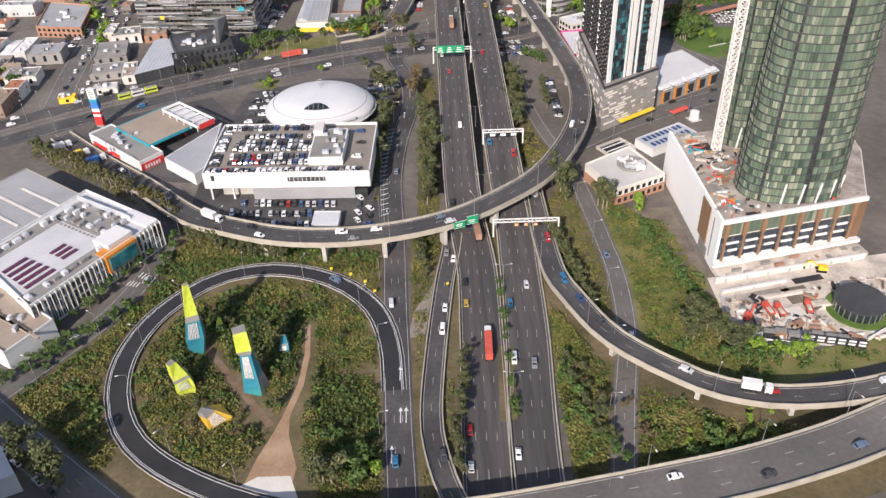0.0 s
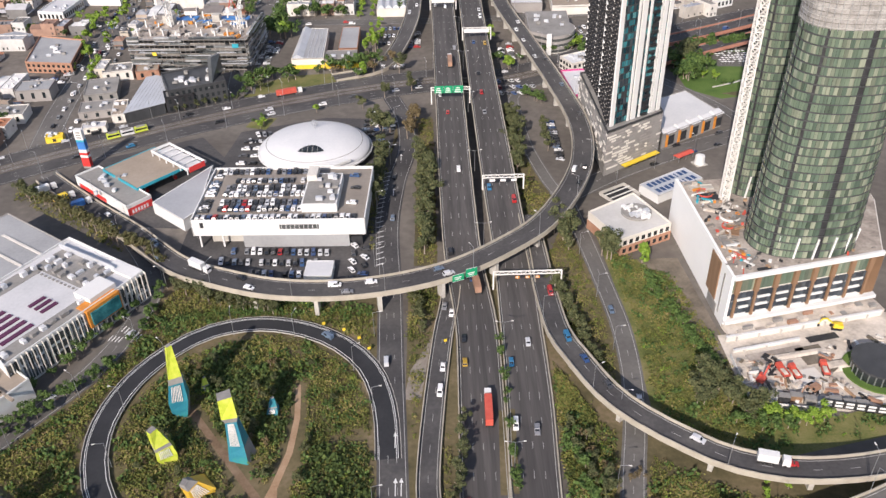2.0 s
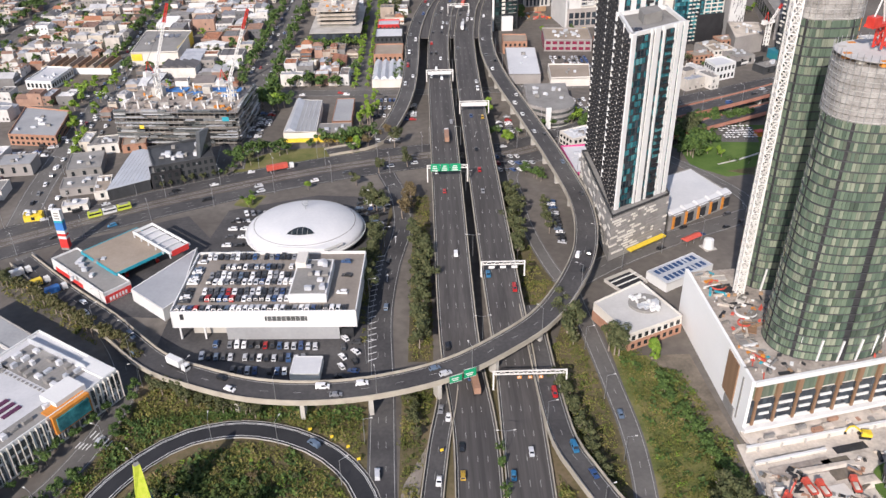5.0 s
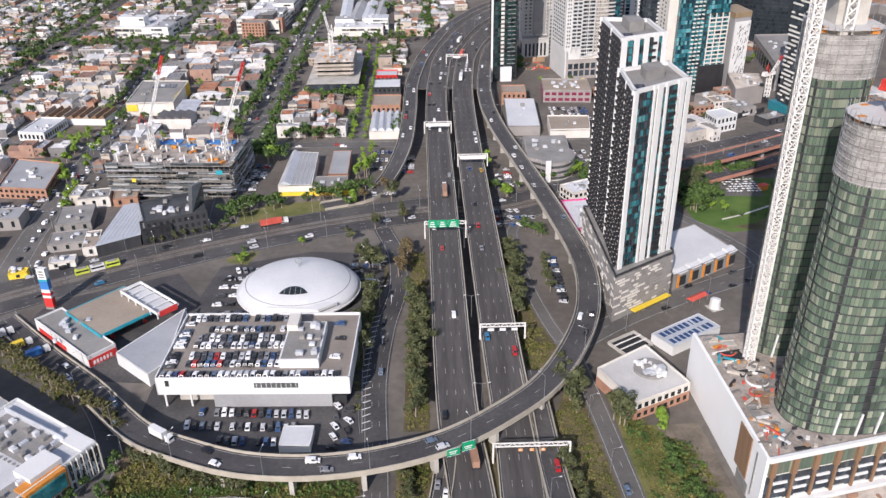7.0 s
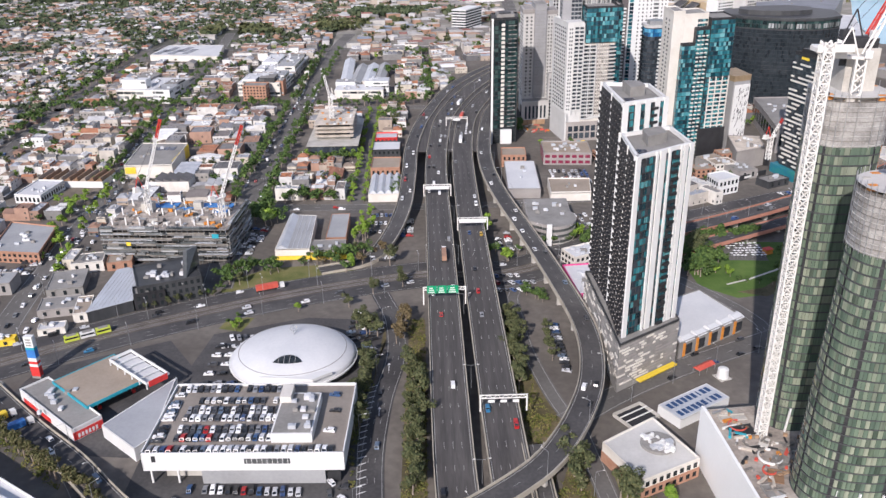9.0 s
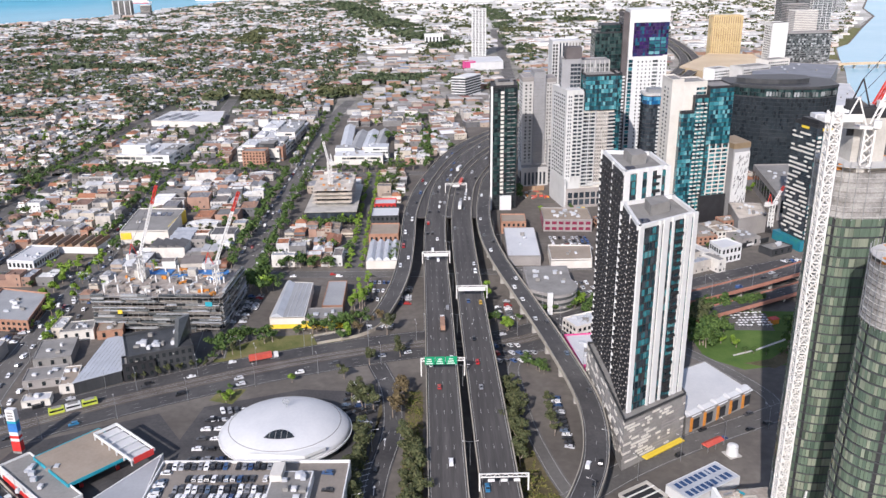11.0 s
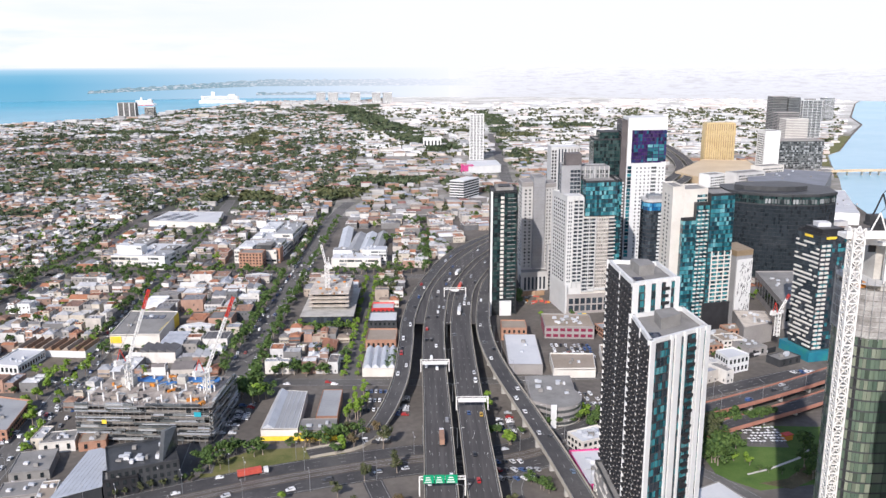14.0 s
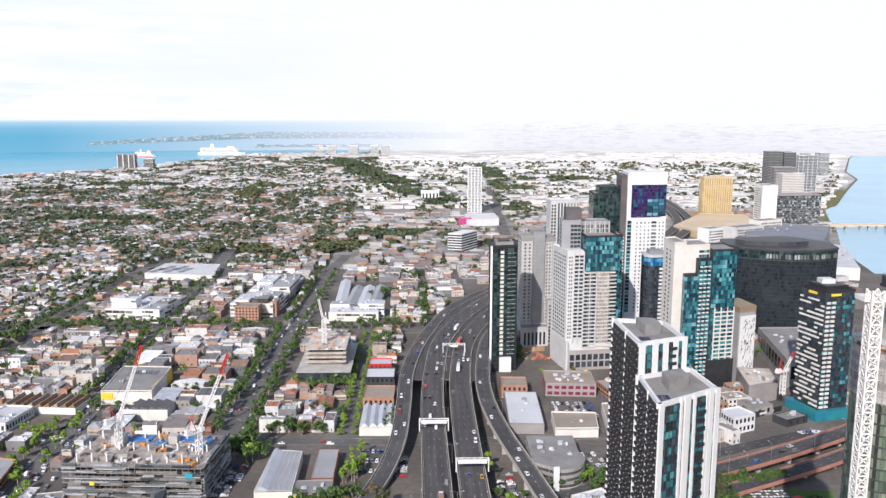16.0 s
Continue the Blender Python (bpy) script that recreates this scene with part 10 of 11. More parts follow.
for x, y, w, d, yaw in ((104, 226, 0.4, 24, 0), (116, 212, 24, 0.4, -12), (153, 214, 10, 0.4, 30)):
    it = thing("site_fence", "white hoarding fence round the site", "fence", x, y, 0, yaw)
    for k in range(8):
        if w > d:
            part("fence_panel", Geo().box(-w / 2 + (k + 0.5) * w / 8, 0, 0.1, w / 8 - 0.1, 0.15, 2.0), "white", it)
        else:
            part("fence_panel", Geo().box(0, -d / 2 + (k + 0.5) * d / 8, 0.1, 0.15, d / 8 - 0.1, 2.0), "white", it)

# ---- suburb of small houses ----
HR = random.Random(5)
KEEP = [(-291, -229, 614, 682), (-314, -252, 898, 1002), (-344, -250, 1108, 1198), (-197, -136, 908, 1096), (-233, -186, 668, 734), (-96, -48, 712, 800), (-42, -16, 605, 760), (-92, -40, 510, 580), (-270, -222, 512, 575), (-192, -108, 505, 572), (-92, -30, 905, 1085), (54, 132, 525, 720), (80, 150, 598, 690)]


def house_set(seed, w, d, h, kind):
    """Walls with windows, and the roof, of one small building, as two meshes."""
    r = random.Random(seed)
    walls, roof, win = Geo(), Geo(), Geo()

    def pitched(x, y, ww, dd, z, rh, hip):
        k = min(ww, dd) * 0.4 if hip else -0.3
        roof.add([(x - ww / 2 - 0.3, y - dd / 2 - 0.3, z), (x + ww / 2 + 0.3, y - dd / 2 - 0.3, z), (x + ww / 2 + 0.3, y + dd / 2 + 0.3, z), (x - ww / 2 - 0.3, y + dd / 2 + 0.3, z), (x, y - dd / 2 + k, z + rh), (x, y + dd / 2 - k, z + rh)],
                 [(0, 4, 5, 3), (1, 2, 5, 4), (0, 1, 4), (2, 3, 5), (0, 3, 2, 1)])

    def flat(x, y, ww, dd, z, units):
        roof.box(x, y, z, ww - 0.7, dd - 0.7, 0.15)
        for a, b, c, e in ((0, -dd / 2 + 0.18, ww, 0.36), (0, dd / 2 - 0.18, ww, 0.36), (-ww / 2 + 0.18, 0, 0.36, dd - 0.72), (ww / 2 - 0.18, 0, 0.36, dd - 0.72)):
            walls.box(x + a, y + b, z, c, e, 0.6)
        for _ in range(units):
            roof.box(x + r.uniform(-ww, ww) * 0.36, y + r.uniform(-dd, dd) * 0.36, z + 0.15, r.uniform(0.7, 2.2), r.uniform(0.7, 1.8), r.uniform(0.5, 1.3))

    if kind in ("gable", "hip"):
        f = r.uniform(0.55, 0.7)
        walls.box(0, -d * (1 - f) / 2, 0, w, d * f, h)
        pitched(0, -d * (1 - f) / 2, w, d * f, h, w * 0.2, kind == "hip")
        bw, bd, bh = w * r.uniform(0.55, 0.9), d * (1 - f), h * r.uniform(0.5, 0.75)
        walls.box((w - bw) / 2 * r.choice((-1, 1)), d * f / 2, 0, bw, bd, bh)
        pitched((w - bw) / 2 * r.choice((-1, 1)), d * f / 2, bw, bd, bh, bw * 0.14, False)
        walls.box(w * 0.28, -d * 0.1, h, 0.7, 0.9, w * 0.24)
        roof.box(0, -d / 2 - 0.8, h * 0.48, w, 1.6, 0.2)
        if r.random() < 0.5:
            walls.box(0, -d / 2 + 0.1, h, w, 0.35, 1.1)
    elif kind == "saw":
        walls.box(0, 0, 0, w, d, h)
        n = max(2, int(d / 5))
        for i in range(n):
            y0, y1 = -d / 2 + d * i / n, -d / 2 + d * (i + 1) / n
            roof.add([(-w / 2, y0, h), (w / 2, y0, h), (w / 2, y1, h), (-w / 2, y1, h), (-w / 2, y1, h + 1.8), (w / 2, y1, h + 1.8)], [(0, 1, 5, 4), (2, 3, 4, 5), (1, 2, 5), (3, 0, 4), (0, 3, 2, 1)])
    elif r.random() < 0.4:
        walls.box(0, 0, 0, w, d, h)
        flat(0, 0, w, d, h, r.randint(3, 7))
    else:
        f = r.uniform(0.4, 0.65)
        walls.box(0, -d * (1 - f) / 2, 0, w, d * f, h)
        flat(0, -d * (1 - f) / 2, w, d * f, h, r.randint(2, 5))
        h2 = h * r.uniform(0.5, 0.8)
        walls.box(0, d * f / 2, 0, w * 0.98, d * (1 - f), h2)
        if r.random() < 0.5:
            flat(0, d * f / 2, w * 0.98, d * (1 - f), h2, r.randint(2, 4))
        else:
            pitched(0, d * f / 2, w * 0.98, d * (1 - f), h2, 1.6, False)
    for fl in range(max(1, int(h / 3.2))):
        n = int(w / 2.6)
        for i in range(n):
            if r.random() < 0.65:
                win.box(-w / 2 + w * (i + 0.5) / n, -d / 2, fl * 3.2 + 0.9, r.uniform(0.8, 1.5), 0.14, 1.3)
        n = int(d / 5.0)
        for i in range(n):
            for sd in (-1, 1):
                if r.random() < 0.3:
                    win.box(sd * w / 2, -d / 2 + d * (i + 0.4) / n, fl * 3.2 + 1.0, 0.14, 1.0, 1.2)
    nw = len(walls.f)
    walls.add(win.v, win.f)
    me = walls.mesh("wall", "house_wall")
    me.materials.append(M["glass_grey"])
    for k, p in enumerate(me.polygons):
        p.material_index = 1 if k >= nw else 0
    return me, roof.mesh("roof", "house_roof")


TYPES = []
for i, (w, d, h, k) in enumerate([(5.5, 15, 5.5, "gable"), (6.5, 14, 6.2, "hip"), (9, 13, 4.5, "hip"), (6.5, 16, 6.5, "flat"), (10, 18, 7, "flat"), (14, 20, 6.5, "flat"), (16, 24, 6, "saw"), (12, 16, 9.5, "flat"), (11, 24, 5.5, "gable"), (18, 18, 7.5, "flat"), (7, 11, 4.2, "gable"), (20, 26, 11, "flat"),
                                  (5, 17, 6.5, "gable"), (8, 15, 5.0, "hip"), (12, 22, 5.5, "flat"), (9, 12, 8.5, "flat"), (24, 16, 6, "flat"), (15, 12, 5, "saw"), (6, 12, 4.5, "flat")]):
    TYPES.append((w, d, h, k) + house_set(i + 40, w, d, h, k))
NAMES = {"gable": ("house", "small house with a pitched roof", "house"), "hip": ("cottage", "low cottage with a hipped roof", "house"), "flat": ("shop_building", "flat-roofed shop or office with a parapet", "building"), "saw": ("workshop", "workshop with a sawtooth roof", "workshop")}


FAR_HOUSES = []


def house(x, y, yaw, t, s=1.0):
    w, d, h, k, wm, rm = TYPES[t]
    name, label, cat = NAMES[k]
    if y > 800 or x < -345:
        FAR_HOUSES.append((t, Matrix.Translation((x, y, 0)) @ Matrix.Rotation(radians(yaw), 4, "Z") @ Matrix.Diagonal((s, s, s * HR.uniform(0.8, 1.3), 1))))
        return
    root = new(name, wm)
    root.location, root.rotation_euler, root.scale = (x, y, 0), (0, 0, radians(yaw)), (s, s, s * HR.uniform(0.8, 1.3))
    tagged(root, label, cat, "suburb buildings")
    r = new("roof", rm)
    r.parent = root


def free(x, y, w, d):
    return all(x + w / 2 < a or x - w / 2 > b or y + d / 2 < c or y - d / 2 > e for a, b, c, e in KEEP)


def fill(x0, x1, y0, y1, yaw, mix, gap=1.0, slope=0.0):
    """Packs a block with buildings in rows across; slope leans it in x along y."""
    y = y0
    while y < y1 - 6:
        deep = 0
        x = x0 + HR.uniform(0, 2)
        while x < x1 - 5:
            t = HR.choice(mix)
            w, d = TYPES[t][0], TYPES[t][1]
            if HR.random() < 0.35 and x + d < x1:
                w, d, turn = d, w, 90
            else:
                turn = 0
            if x + w > x1 + 1.5:
                break
            deep = max(deep, d)
            px, py = x + w / 2 + slope * (y - y0), y + d / 2 + HR.uniform(0, 1.5)
            if free(px, py, w, d):
                if HR.random() < 0.3:
                    tree(HR.choice(["street", "street", "gum", "bright"]), px + w / 2 + 0.5, py + HR.uniform(-d, d) / 2, 0, HR.uniform(0.5, 0.95))
                if HR.random() < 0.93:
                    house(px, py, yaw + turn + HR.uniform(-2, 2), t)
                else:
                    tree(HR.choice(["street", "bright", "street"]), px, py)
            x += w + HR.choice((0.1, 0.1, 0.3, gap, gap * 3))
        if HR.random() < 0.6:
            for _ in range(2):
                px, py = HR.uniform(x0, x1) + slope * (y - y0), y + deep + 1.5
                if free(px, py, 3, 3):
                    tree(HR.choice(["street", "bright", "street", "gum"]), px, py, 0, HR.uniform(0.5, 0.9))
        y += deep + HR.choice((0.3, 0.6, 1.5, 3.0))


SMALL, MIXED, LARGE = [0, 1, 2, 3, 10, 12, 13, 18], [0, 1, 3, 4, 5, 8, 10, 12, 14, 15, 18, 13], [4, 5, 6, 7, 8, 9, 14, 15, 16, 17, 5]
fill(-215, -134, 614, 668, 0, MIXED + LARGE)
fill(-184, -134, 668, 735, 0, LARGE)
fill(-232, -134, 736, 866, 1, MIXED + LARGE, slope=-0.05)
fill(-105, -54, 616, 708, 0, SMALL + MIXED)
fill(-105, -54, 802, 862, 0, LARGE)
fill(-40, -14, 768, 862, 0, MIXED)
fill(-336, -240, 460, 598, -2, MIXED + LARGE)
row("bright", (-94, 709), (-52, 709), 9, 1.0, 0.9)
row("bright", (-258, 620), (-236, 618), 4, 1.5, 0.8)
fill(-336, -242, 628, 872, -1, SMALL + MIXED, slope=-0.04)
fill(-350, -262, 1004, 1106, -1, MIXED + LARGE)
fill(-352, -316, 900, 1004, -1, MIXED)
fill(-330, -232, 408, 456, -2, MIXED)
fill(-336, -272, 456, 512, -2, MIXED)
fill(-420, -350, 380, 470, -2, MIXED)
fill(-134, -126, 900, 1100, 0, [3, 12, 18])
fill(30, 56, 600, 604, 0, [18])
fill(130, 160, 560, 600, 15, LARGE)
fill(176, 204, 590, 640, 25, MIXED)
fill(160, 196, 640, 690, 10, LARGE)
fill(300, 420, 640, 700, 10, LARGE)
fill(84, 130, 696, 740, 0, LARGE)
fill(134, 200, 790, 850, 0, LARGE)
fill(245, 310, 770, 850, 10, LARGE)
fill(250, 420, 940, 1050, 10, LARGE)
fill(-238, -134, 1100, 1182, 1, LARGE)
fill(-244, -200, 898, 1100, -1, MIXED)
fill(-470, -362, 470, 880, -2, SMALL + MIXED)
fill(-490, -374, 900, 1190, -2, SMALL)
fill(-210, -180, 508, 520, 0, [3, 10])
fill(-214, -206, 560, 596, 0, [0, 1])
fill(-212, -134, 578, 596, 0, [3, 4, 10])
fill(130, 180, 640, 700, 5, LARGE)
fill(-92, 0, 1104, 1180, 0, LARGE)
fill(-30, 8, 905, 1100, 0, LARGE + MIXED)
fill(10, 50, 1020, 1185, 10, LARGE + MIXED)
fill(10, 34, 940, 1015, 5, MIXED)
fill(52, 110, 1090, 1185, 10, LARGE)

# ---- far city: one joined sheet of roofs and one of crowns ----
FR = np.random.RandomState(9)


def far_boxes(name, label, area, wall, roof, step, size, hr, seed, avoid=None, yaw=0.0, keep=0.86, rise=0.2):
    """Rows of small buildings, back to back, with a street after every second row; they grow coarser with distance."""
    r = np.random.RandomState(seed)
    walls, roofs, fr, fw = [], [], [], []
    ca, sa = math.cos(radians(yaw)), math.sin(radians(yaw))
    y, k = area[2], 0
    while y < area[3]:
        far = 1 + max(0.0, y - 1200) / 2600
        x, end = area[0](y), area[1](y)
        while x < end:
            w, d, h = r.uniform(*size[0]) * far, r.uniform(*size[1]) * far, r.uniform(*hr)
            px, py = x + w / 2, y + d / 2 + r.uniform(-2, 2) + (x - end) * math.tan(radians(yaw))
            x += w + r.choice([0.2, 0.6, 1.5, 3.0]) * far
            if r.random_sample() > keep or py < area[2] - 4 or py > area[3] or (avoid and avoid(px, py)):
                continue
            t = r.choice([0, 90]) if abs(w - d) < 6 else 0
            a = radians(yaw + t + r.uniform(-2, 2))
            c, s = math.cos(a), math.sin(a)
            pts = [(px + c * p * w / 2 - s * q * d / 2, py + s * p * w / 2 + c * q * d / 2) for p, q in ((-1, -1), (1, -1), (1, 1), (-1, 1))]
            i, j = len(walls), len(roofs)
            walls += [(p, q, z) for z in (0, h) for p, q in pts]
            fw += [(i + n, i + (n + 1) % 4, i + (n + 1) % 4 + 4, i + n + 4) for n in range(4)]
            hip = r.choice([0.02, 0.3])
            m0 = [(pts[0][n] + pts[1][n]) / 2 for n in (0, 1)]
            m1 = [(pts[2][n] + pts[3][n]) / 2 for n in (0, 1)]
            e0 = [m0[n] + (m1[n] - m0[n]) * hip for n in (0, 1)]
            e1 = [m1[n] + (m0[n] - m1[n]) * hip for n in (0, 1)]
            up = rise * w if r.random_sample() < 0.7 else 0.25
            roofs += [(p, q, h) for p, q in pts] + [(e0[0], e0[1], h + up), (e1[0], e1[1], h + up)]
            fr += [(j, j + 1, j + 4), (j + 1, j + 2, j + 5, j + 4), (j + 2, j + 3, j + 5), (j + 3, j, j + 4, j + 5)]
        k += 1
        y += step * far * (1.75 if k % 2 == 0 else 1.0)
    tagged(new(name, Geo().add(walls, fw).mesh(name, wall)), label, "houses", "", "stuff")
    return tagged(new(name + "_roofs", Geo().add(roofs, fr).mesh(name + "_roofs", roof)), label.replace("suburb", "roofs"), "roofs", "", "stuff")


def far_trees(name, label, n, area, mat, size, seed, avoid=None):
    r = np.random.RandomState(seed)
    vs, fs = [], []
    for _ in range(n):
        y = area[2] + (area[3] - area[2]) * r.random_sample() ** 0.9
        x = r.uniform(area[0](y), area[1](y))
        if noise.noise(Vector((x * 0.012, y * 0.008, seed))) < -0.12 or (avoid and avoid(x, y)):
            continue
        s = r.uniform(*size) * (1 + max(0.0, y - 1200) / 9000)
        for k in range(7):
            p = np.array((x + r.normal(0, 0.55) * s, y + r.normal(0, 0.55) * s, s * (0.75 + 0.5 * r.random_sample())))
            u = r.normal(0, 1, 3)
            u /= np.linalg.norm(u)
            w = r.normal(0, 1, 3) + np.array((0, 0, 0.6))
            t = np.cross(w, u)
            t /= max(1e-3, np.linalg.norm(t))
            h = s * r.uniform(0.42, 0.72)
            i = len(vs)
            vs += [tuple(p + u * h), tuple(p + t * h), tuple(p - u * h), tuple(p - t * h)]
            fs.append((i, i + 1, i + 2, i + 3))
    return tagged(new(name, Geo().add(vs, fs).mesh(name, mat)), label, "trees", "", "stuff")


def west_shore(y):
    """The x of the bay's edge at a given y."""
    return float(np.interp(y, [1800, 2450, 2752, 2901, 3200, 3430, 3699, 4186, 4370, 4503, 4700], [-2400, -1700, -1290, -1140, -1000, -985, -905, -790, -490, -270, -150]))


def east_bank(y):
    return float(np.interp(y, [1150, 1330, 1526, 1712, 1952, 2330, 2721, 3072, 3972, 4800], [555, 625, 715, 790, 920, 1135, 1365, 1505, 1980, 2480]))


def left_edge(y):
    return max(-0.60 * y - 60, west_shore(y)) if y > 1800 else -0.60 * y - 60


def on_motorway(x, y):
    for nm in ("motorway_west", "motorway_east", "far_avenue", "street_one", "street_two", "street_three"):
        line, w = LINES[nm]
        for q in line:
            if abs(q.y - y) < 26 and abs(q.x - x) < w / 2 + 9:
                return True
    return any(a - 12 < x < b + 12 and c - 12 < y < d + 12 for a, b, c, d in ((90, 460, 640, 960), (540, 680, 1380, 1770), (95, 160, 1590, 1860), (40, 100, 1310, 1375)))


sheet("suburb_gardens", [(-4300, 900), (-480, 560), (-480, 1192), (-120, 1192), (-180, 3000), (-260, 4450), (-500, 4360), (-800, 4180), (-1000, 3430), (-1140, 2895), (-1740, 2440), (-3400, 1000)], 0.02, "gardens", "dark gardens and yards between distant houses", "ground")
sheet("works_yards", [(-120, 1192), (580, 1192), (645, 1330), (738, 1526), (815, 1712), (950, 1952), (1172, 2330), (1410, 2721), (1555, 3072), (2040, 3972), (2540, 4800), (-150, 4800), (-180, 3000)], 0.02, "yards", "pale yards and grassland between distant works", "ground")
# ground and buildings grow paler with distance: haze carried by their colours
sheet("far_plain", [(-150, 2450), (1235, 2450), (1410, 2721), (1555, 3072), (2040, 3972), (2540, 4800), (-150, 4800)], 0.06, "hazed_land", "distant land between works, its colour paled for haze", "ground")
far_boxes("far_houses", "distant suburb of small brick and pale houses", (left_edge, lambda y: -0.02 * y - 120, 1195, 2300), "far_wall", "far_house", 12.5, ((6.5, 11), (8, 13)), (2.6, 5.0), 1, on_motorway, -4)
far_boxes("far_houses_bay", "very distant suburb of small houses in haze-paled colours", (left_edge, lambda y: -0.02 * y - 120, 2310, 4300), "far_shed", "far_hazed", 12.5, ((6.5, 11), (8, 13)), (3.5, 7.0), 21, on_motorway, -4)
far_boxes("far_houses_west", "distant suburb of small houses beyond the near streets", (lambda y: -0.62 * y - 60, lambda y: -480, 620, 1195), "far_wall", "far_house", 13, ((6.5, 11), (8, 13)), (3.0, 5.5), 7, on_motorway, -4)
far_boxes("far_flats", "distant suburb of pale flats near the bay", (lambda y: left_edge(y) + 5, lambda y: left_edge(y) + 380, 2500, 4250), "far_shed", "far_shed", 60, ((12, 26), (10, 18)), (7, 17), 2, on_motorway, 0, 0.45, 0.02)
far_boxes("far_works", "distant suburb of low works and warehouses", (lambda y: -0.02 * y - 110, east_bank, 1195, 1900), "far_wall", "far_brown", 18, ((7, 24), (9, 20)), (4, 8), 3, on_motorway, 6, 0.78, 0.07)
far_boxes("far_works_middle", "distant suburb of works and warehouses in haze-paled colours", (lambda y: -0.02 * y - 110, east_bank, 1905, 2700), "far_hazed_white", "far_shed", 20, ((7, 26), (10, 22)), (4, 8), 33, on_motorway, 6, 0.72, 0.05)
far_boxes("far_works_beyond", "very distant suburb of warehouses in haze-paled colours", (lambda y: -0.02 * y - 110, east_bank, 2705, 4650), "far_hazed_white", "far_hazed_white", 26, ((8, 30), (10, 24)), (3, 6), 4, on_motorway, 12, 0.55, 0.03)
far_boxes("far_mixed", "distant suburb of mixed buildings between motorway and river", (lambda y: 120, lambda y: max(300, east_bank(y) - 20), 960, 1190), "far_wall", "far_house", 20, ((8, 22), (10, 22)), (4, 12), 5, on_motorway, 20, 0.7, 0.05)
far_trees("far_trees", "distant dark green tree crowns between the houses", 21000, (left_edge, lambda y: -0.02 * y - 100, 1190, 3900), "leaf_far_haze", (3.0, 5.5), 11, on_motorway)
far_trees("far_trees_west", "dark green trees between the near houses", 4200, (lambda y: -0.62 * y - 60, lambda y: -365, 560, 1250), "leaf_far_haze", (2.5, 4.5), 14, on_motorway)
far_trees("far_belts", "distant belts of grey-green trees", 5000, (lambda y: -0.02 * y - 110, east_bank, 1195, 3600), "leaf_gum", (3.0, 6.0), 12, on_motorway)
far_trees("far_avenue_trees", "two long rows of avenue trees", 500, (lambda y: 120 + y * 0.035, lambda y: 160 + y * 0.045, 1700, 3500), "leaf_far_haze", (4.0, 6.0), 13)
far_trees("reserve_trees", "long dark belt of reserve trees", 2600, (lambda y: 76 - (y - 1950) * 0.235 - 60, lambda y: 76 - (y - 1950) * 0.235 + 40, 1950, 3700), "leaf_far_haze", (5.0, 8.5), 16)
for i, (x, y, w, d, n) in enumerate(((-95, 1360, 120, 90, 300), (-30, 1490, 170, 70, 420), (-260, 1330, 120, 60, 260), (130, 1350, 90, 110, 330), (250, 2350, 120, 120, 300), (430, 2700, 220, 60, 260), (140, 2450, 110, 90, 260), (-650, 1700, 260, 40, 380), (-420, 2300, 60, 380, 520), (-820, 2450, 300, 60, 420))):
    far_trees("tree_belt", "dense distant belt of dark trees", n, (lambda y, a=x - w / 2: a, lambda y, a=x + w / 2: a, y - d / 2, y + d / 2), "leaf_far_haze" if i % 2 else "leaf_gum", (4.0, 7.0), 30 + i, on_motorway)

# ---- bay: ships, far peninsula, piers ----
def ship(name, label, x, y, length, hull, yaw):
    root = thing(name, label, "ship", x, y, 0.3, yaw)
    h = length / 2
    part("hull", Geo().prism([(-h, -11), (h * 0.8, -11), (h, 0), (h * 0.8, 11), (-h, 11)], 0, 9), hull, root)
    part("deck_house", Geo().prism([(-h * 0.9, -9.5), (h * 0.62, -9.5), (h * 0.7, 0), (h * 0.62, 9.5), (-h * 0.9, 9.5)], 9, 23), "white", root)
    part("bridge", Geo().box(h * 0.4, 0, 23, h * 0.3, 18, 6), "white", root)
    part("funnel", Geo().box(-h * 0.4, 0, 23, h * 0.16, 8, 13, 0, 0.8), "white" if hull == "white" else "red", root)
    if name == "ferry":
        part("red_stripe", Geo().box(-h * 0.1, 0, 0.4, h * 1.7, 22.3, 3.0), "red", root)
    for k in range(3):
        part("window_band", Geo().box(-h * 0.12, 0, 11 + k * 4, h * 1.4, 19.4, 1.2), "glass_grey", root)
    return root


ship("ferry", "white ferry with a red stripe on the bay", -1262, 4010, 95, "white", 0)
cruise = ship("cruise_ship", "large white cruise ship at the pier", -950, 4190, 225, "white", 0)
cruise.scale = (1.0, 1.0, 1.5)
pier = thing("pier", "long low pier beside the cruise ship", "pier", -860, 4215, 0)
part("pier_deck", Geo().box(0, 0, 0.5, 260, 14, 3), "concrete", pier)

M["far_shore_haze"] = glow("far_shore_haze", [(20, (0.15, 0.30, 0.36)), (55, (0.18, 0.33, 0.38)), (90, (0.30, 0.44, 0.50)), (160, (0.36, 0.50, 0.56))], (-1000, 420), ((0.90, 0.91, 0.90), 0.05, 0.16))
M["far_shore"] = material("far_shore", [(0.10, 0.15, 0.17), (0.18, 0.23, 0.24), (0.30, 0.34, 0.35), (0.55, 0.57, 0.57)], 0.95, scale=0.02, detail_scale=0.09, contrast=0.5, stretch=(1, 1, 3))


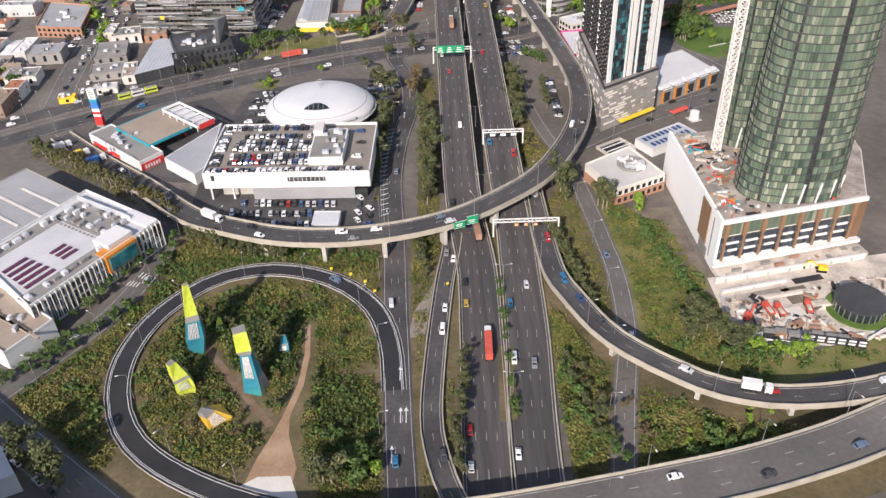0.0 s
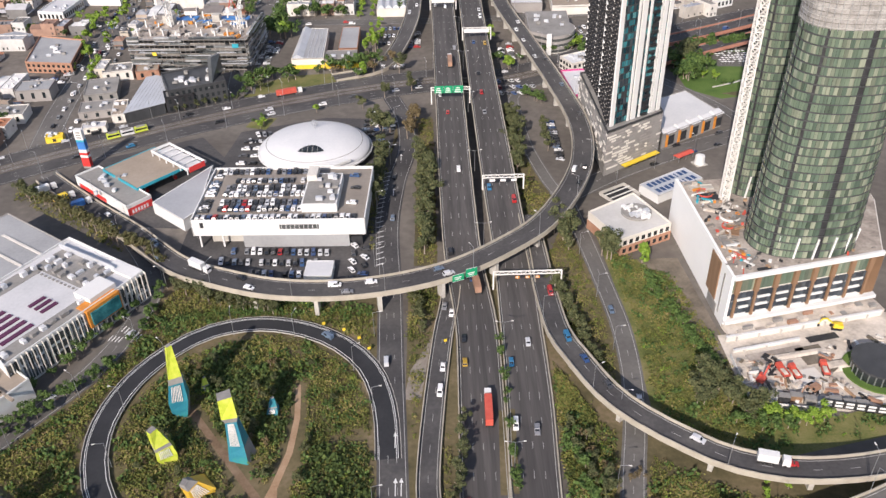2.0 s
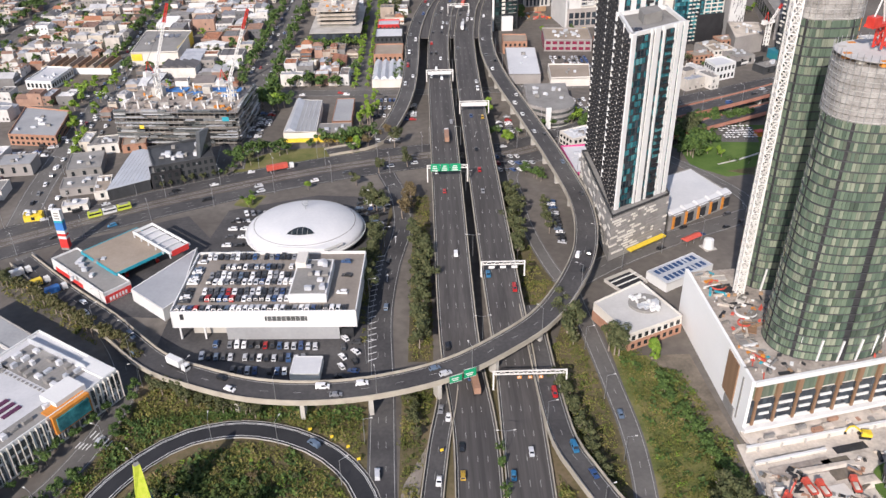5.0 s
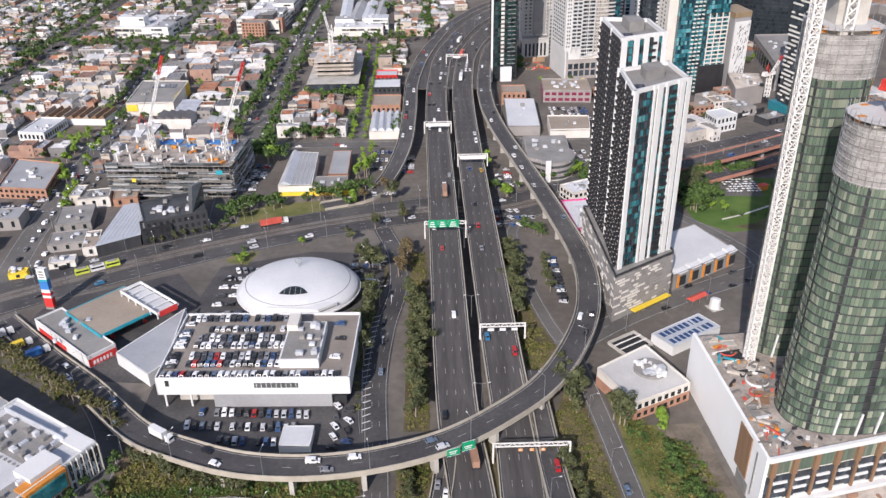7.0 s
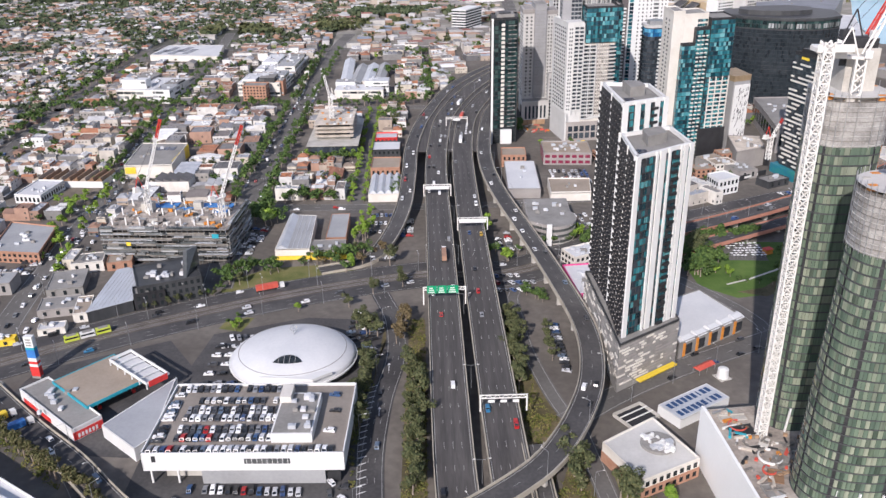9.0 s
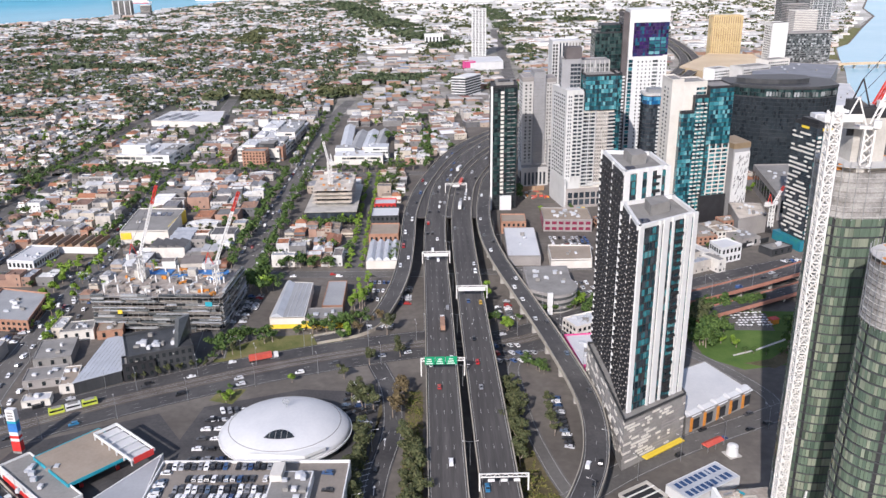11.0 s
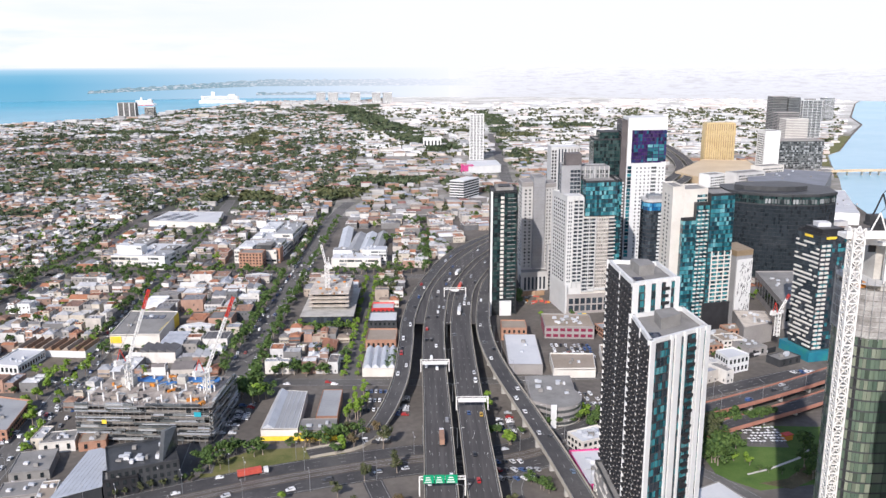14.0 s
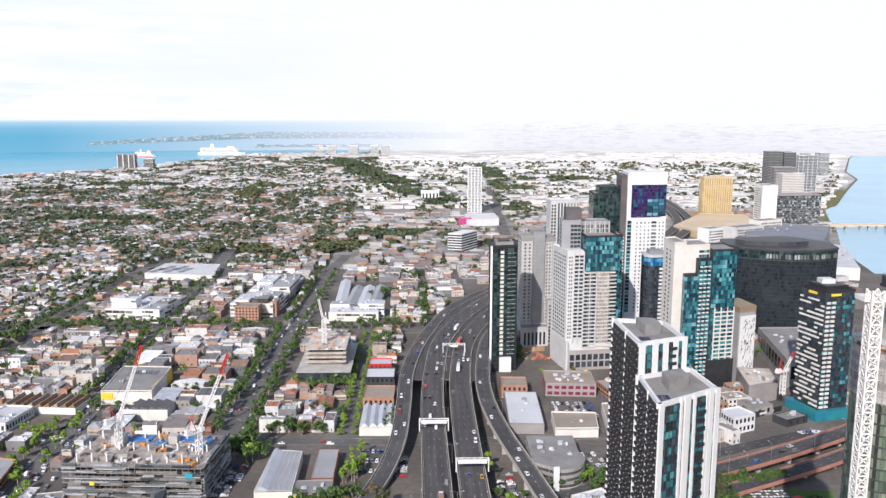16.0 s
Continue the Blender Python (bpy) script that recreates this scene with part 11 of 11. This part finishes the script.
def far_strip(name, label, pts, z_of):
    """A low far shore, glowing, with haze put into its colour: an uneven ridge of roofs and trees."""
    g = Geo()
    r = random.Random(len(name))
    vs, fs = [], []
    line = smooth([(x, y, 0) for x, y in pts], 14)
    for q in line:
        lo, hi = z_of(q.x)
        vs += [(q.x, q.y, lo), (q.x, q.y + 12, hi + r.uniform(-4, 5))]
    fs = [(2 * i, 2 * i + 2, 2 * i + 3, 2 * i + 1) for i in range(len(line) - 1)]
    return structure(name, g.add(vs, fs), "far_shore_haze", label, "backdrop")


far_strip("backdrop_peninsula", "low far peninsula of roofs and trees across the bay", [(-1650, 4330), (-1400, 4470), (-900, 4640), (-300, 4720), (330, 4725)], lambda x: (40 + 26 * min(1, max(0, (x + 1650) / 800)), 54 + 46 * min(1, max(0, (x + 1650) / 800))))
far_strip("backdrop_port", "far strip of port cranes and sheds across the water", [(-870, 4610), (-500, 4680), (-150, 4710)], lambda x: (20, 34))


# ---- what is too far to pick apart ----
def merged(name, label, category, mat, items, only=None):
    """Joins many placed copies of meshes into one object; items: mesh, matrix; only: the one material slot to take."""
    vs, fs = [], []
    for me, m in items:
        n = len(me.vertices)
        co = np.empty(n * 3)
        me.vertices.foreach_get("co", co)
        r = np.array(m)
        co = co.reshape(-1, 3) @ r[:3, :3].T + r[:3, 3]
        base = len(vs)
        vs.extend(map(tuple, co.tolist()))
        fs.extend(tuple(i + base for i in p.vertices) for p in me.polygons if only is None or p.material_index == only)
    me = bpy.data.meshes.new(name)
    me.from_pydata(vs, [], fs)
    me.materials.append(M[mat])
    return tagged(new(name, me), label, category, "", "stuff")


for kind, label in (("street", "leafy dark green trees along the suburb streets"), ("bright", "bright green young trees along the suburb lanes"), ("gum", "olive-green gum trees between the suburb roofs")):
    items = []
    for k, x, y, s in FAR_TREES:
        if k == kind:
            items.append((TR.choice(LITE[kind]), Matrix.Translation((x, y, 0)) @ Matrix.Rotation(TR.uniform(0, 6.28), 4, "Z") @ Matrix.Scale(s, 4)))
    merged("suburb_crowns", label, "trees", LITE[kind][0][1].materials[0].name, [(t[1], m) for t, m in items])
    merged("suburb_trunks", "brown trunks of the suburb trees", "trees", "bark", [(t[0], m) for t, m in items])
merged("suburb_walls", "mixed walls of the farther suburb buildings", "buildings", "house_wall_many", [(TYPES[t][4], m) for t, m in FAR_HOUSES], 0)
merged("suburb_windows", "dark windows of the farther suburb buildings", "windows", "glass_grey", [(TYPES[t][4], m) for t, m in FAR_HOUSES], 1)
merged("suburb_roofs", "grey, tiled and white roofs of the farther suburb buildings", "roofs", "house_roof_many", [(TYPES[t][5], m) for t, m in FAR_HOUSES])
places = [(k, Matrix.Translation((x, y, z)) @ Matrix.Rotation(radians(h), 4, "Z")) for k, x, y, z, h in FAR_CARS]
merged("far_cars", "distant cars on the streets and the motorway", "cars", "paint_many", [(CARS[k][0], m) for k, m in places])
merged("far_car_windows", "dark windows of the distant cars", "cars", "car_glass", [(CARS[k][1], m) for k, m in places])
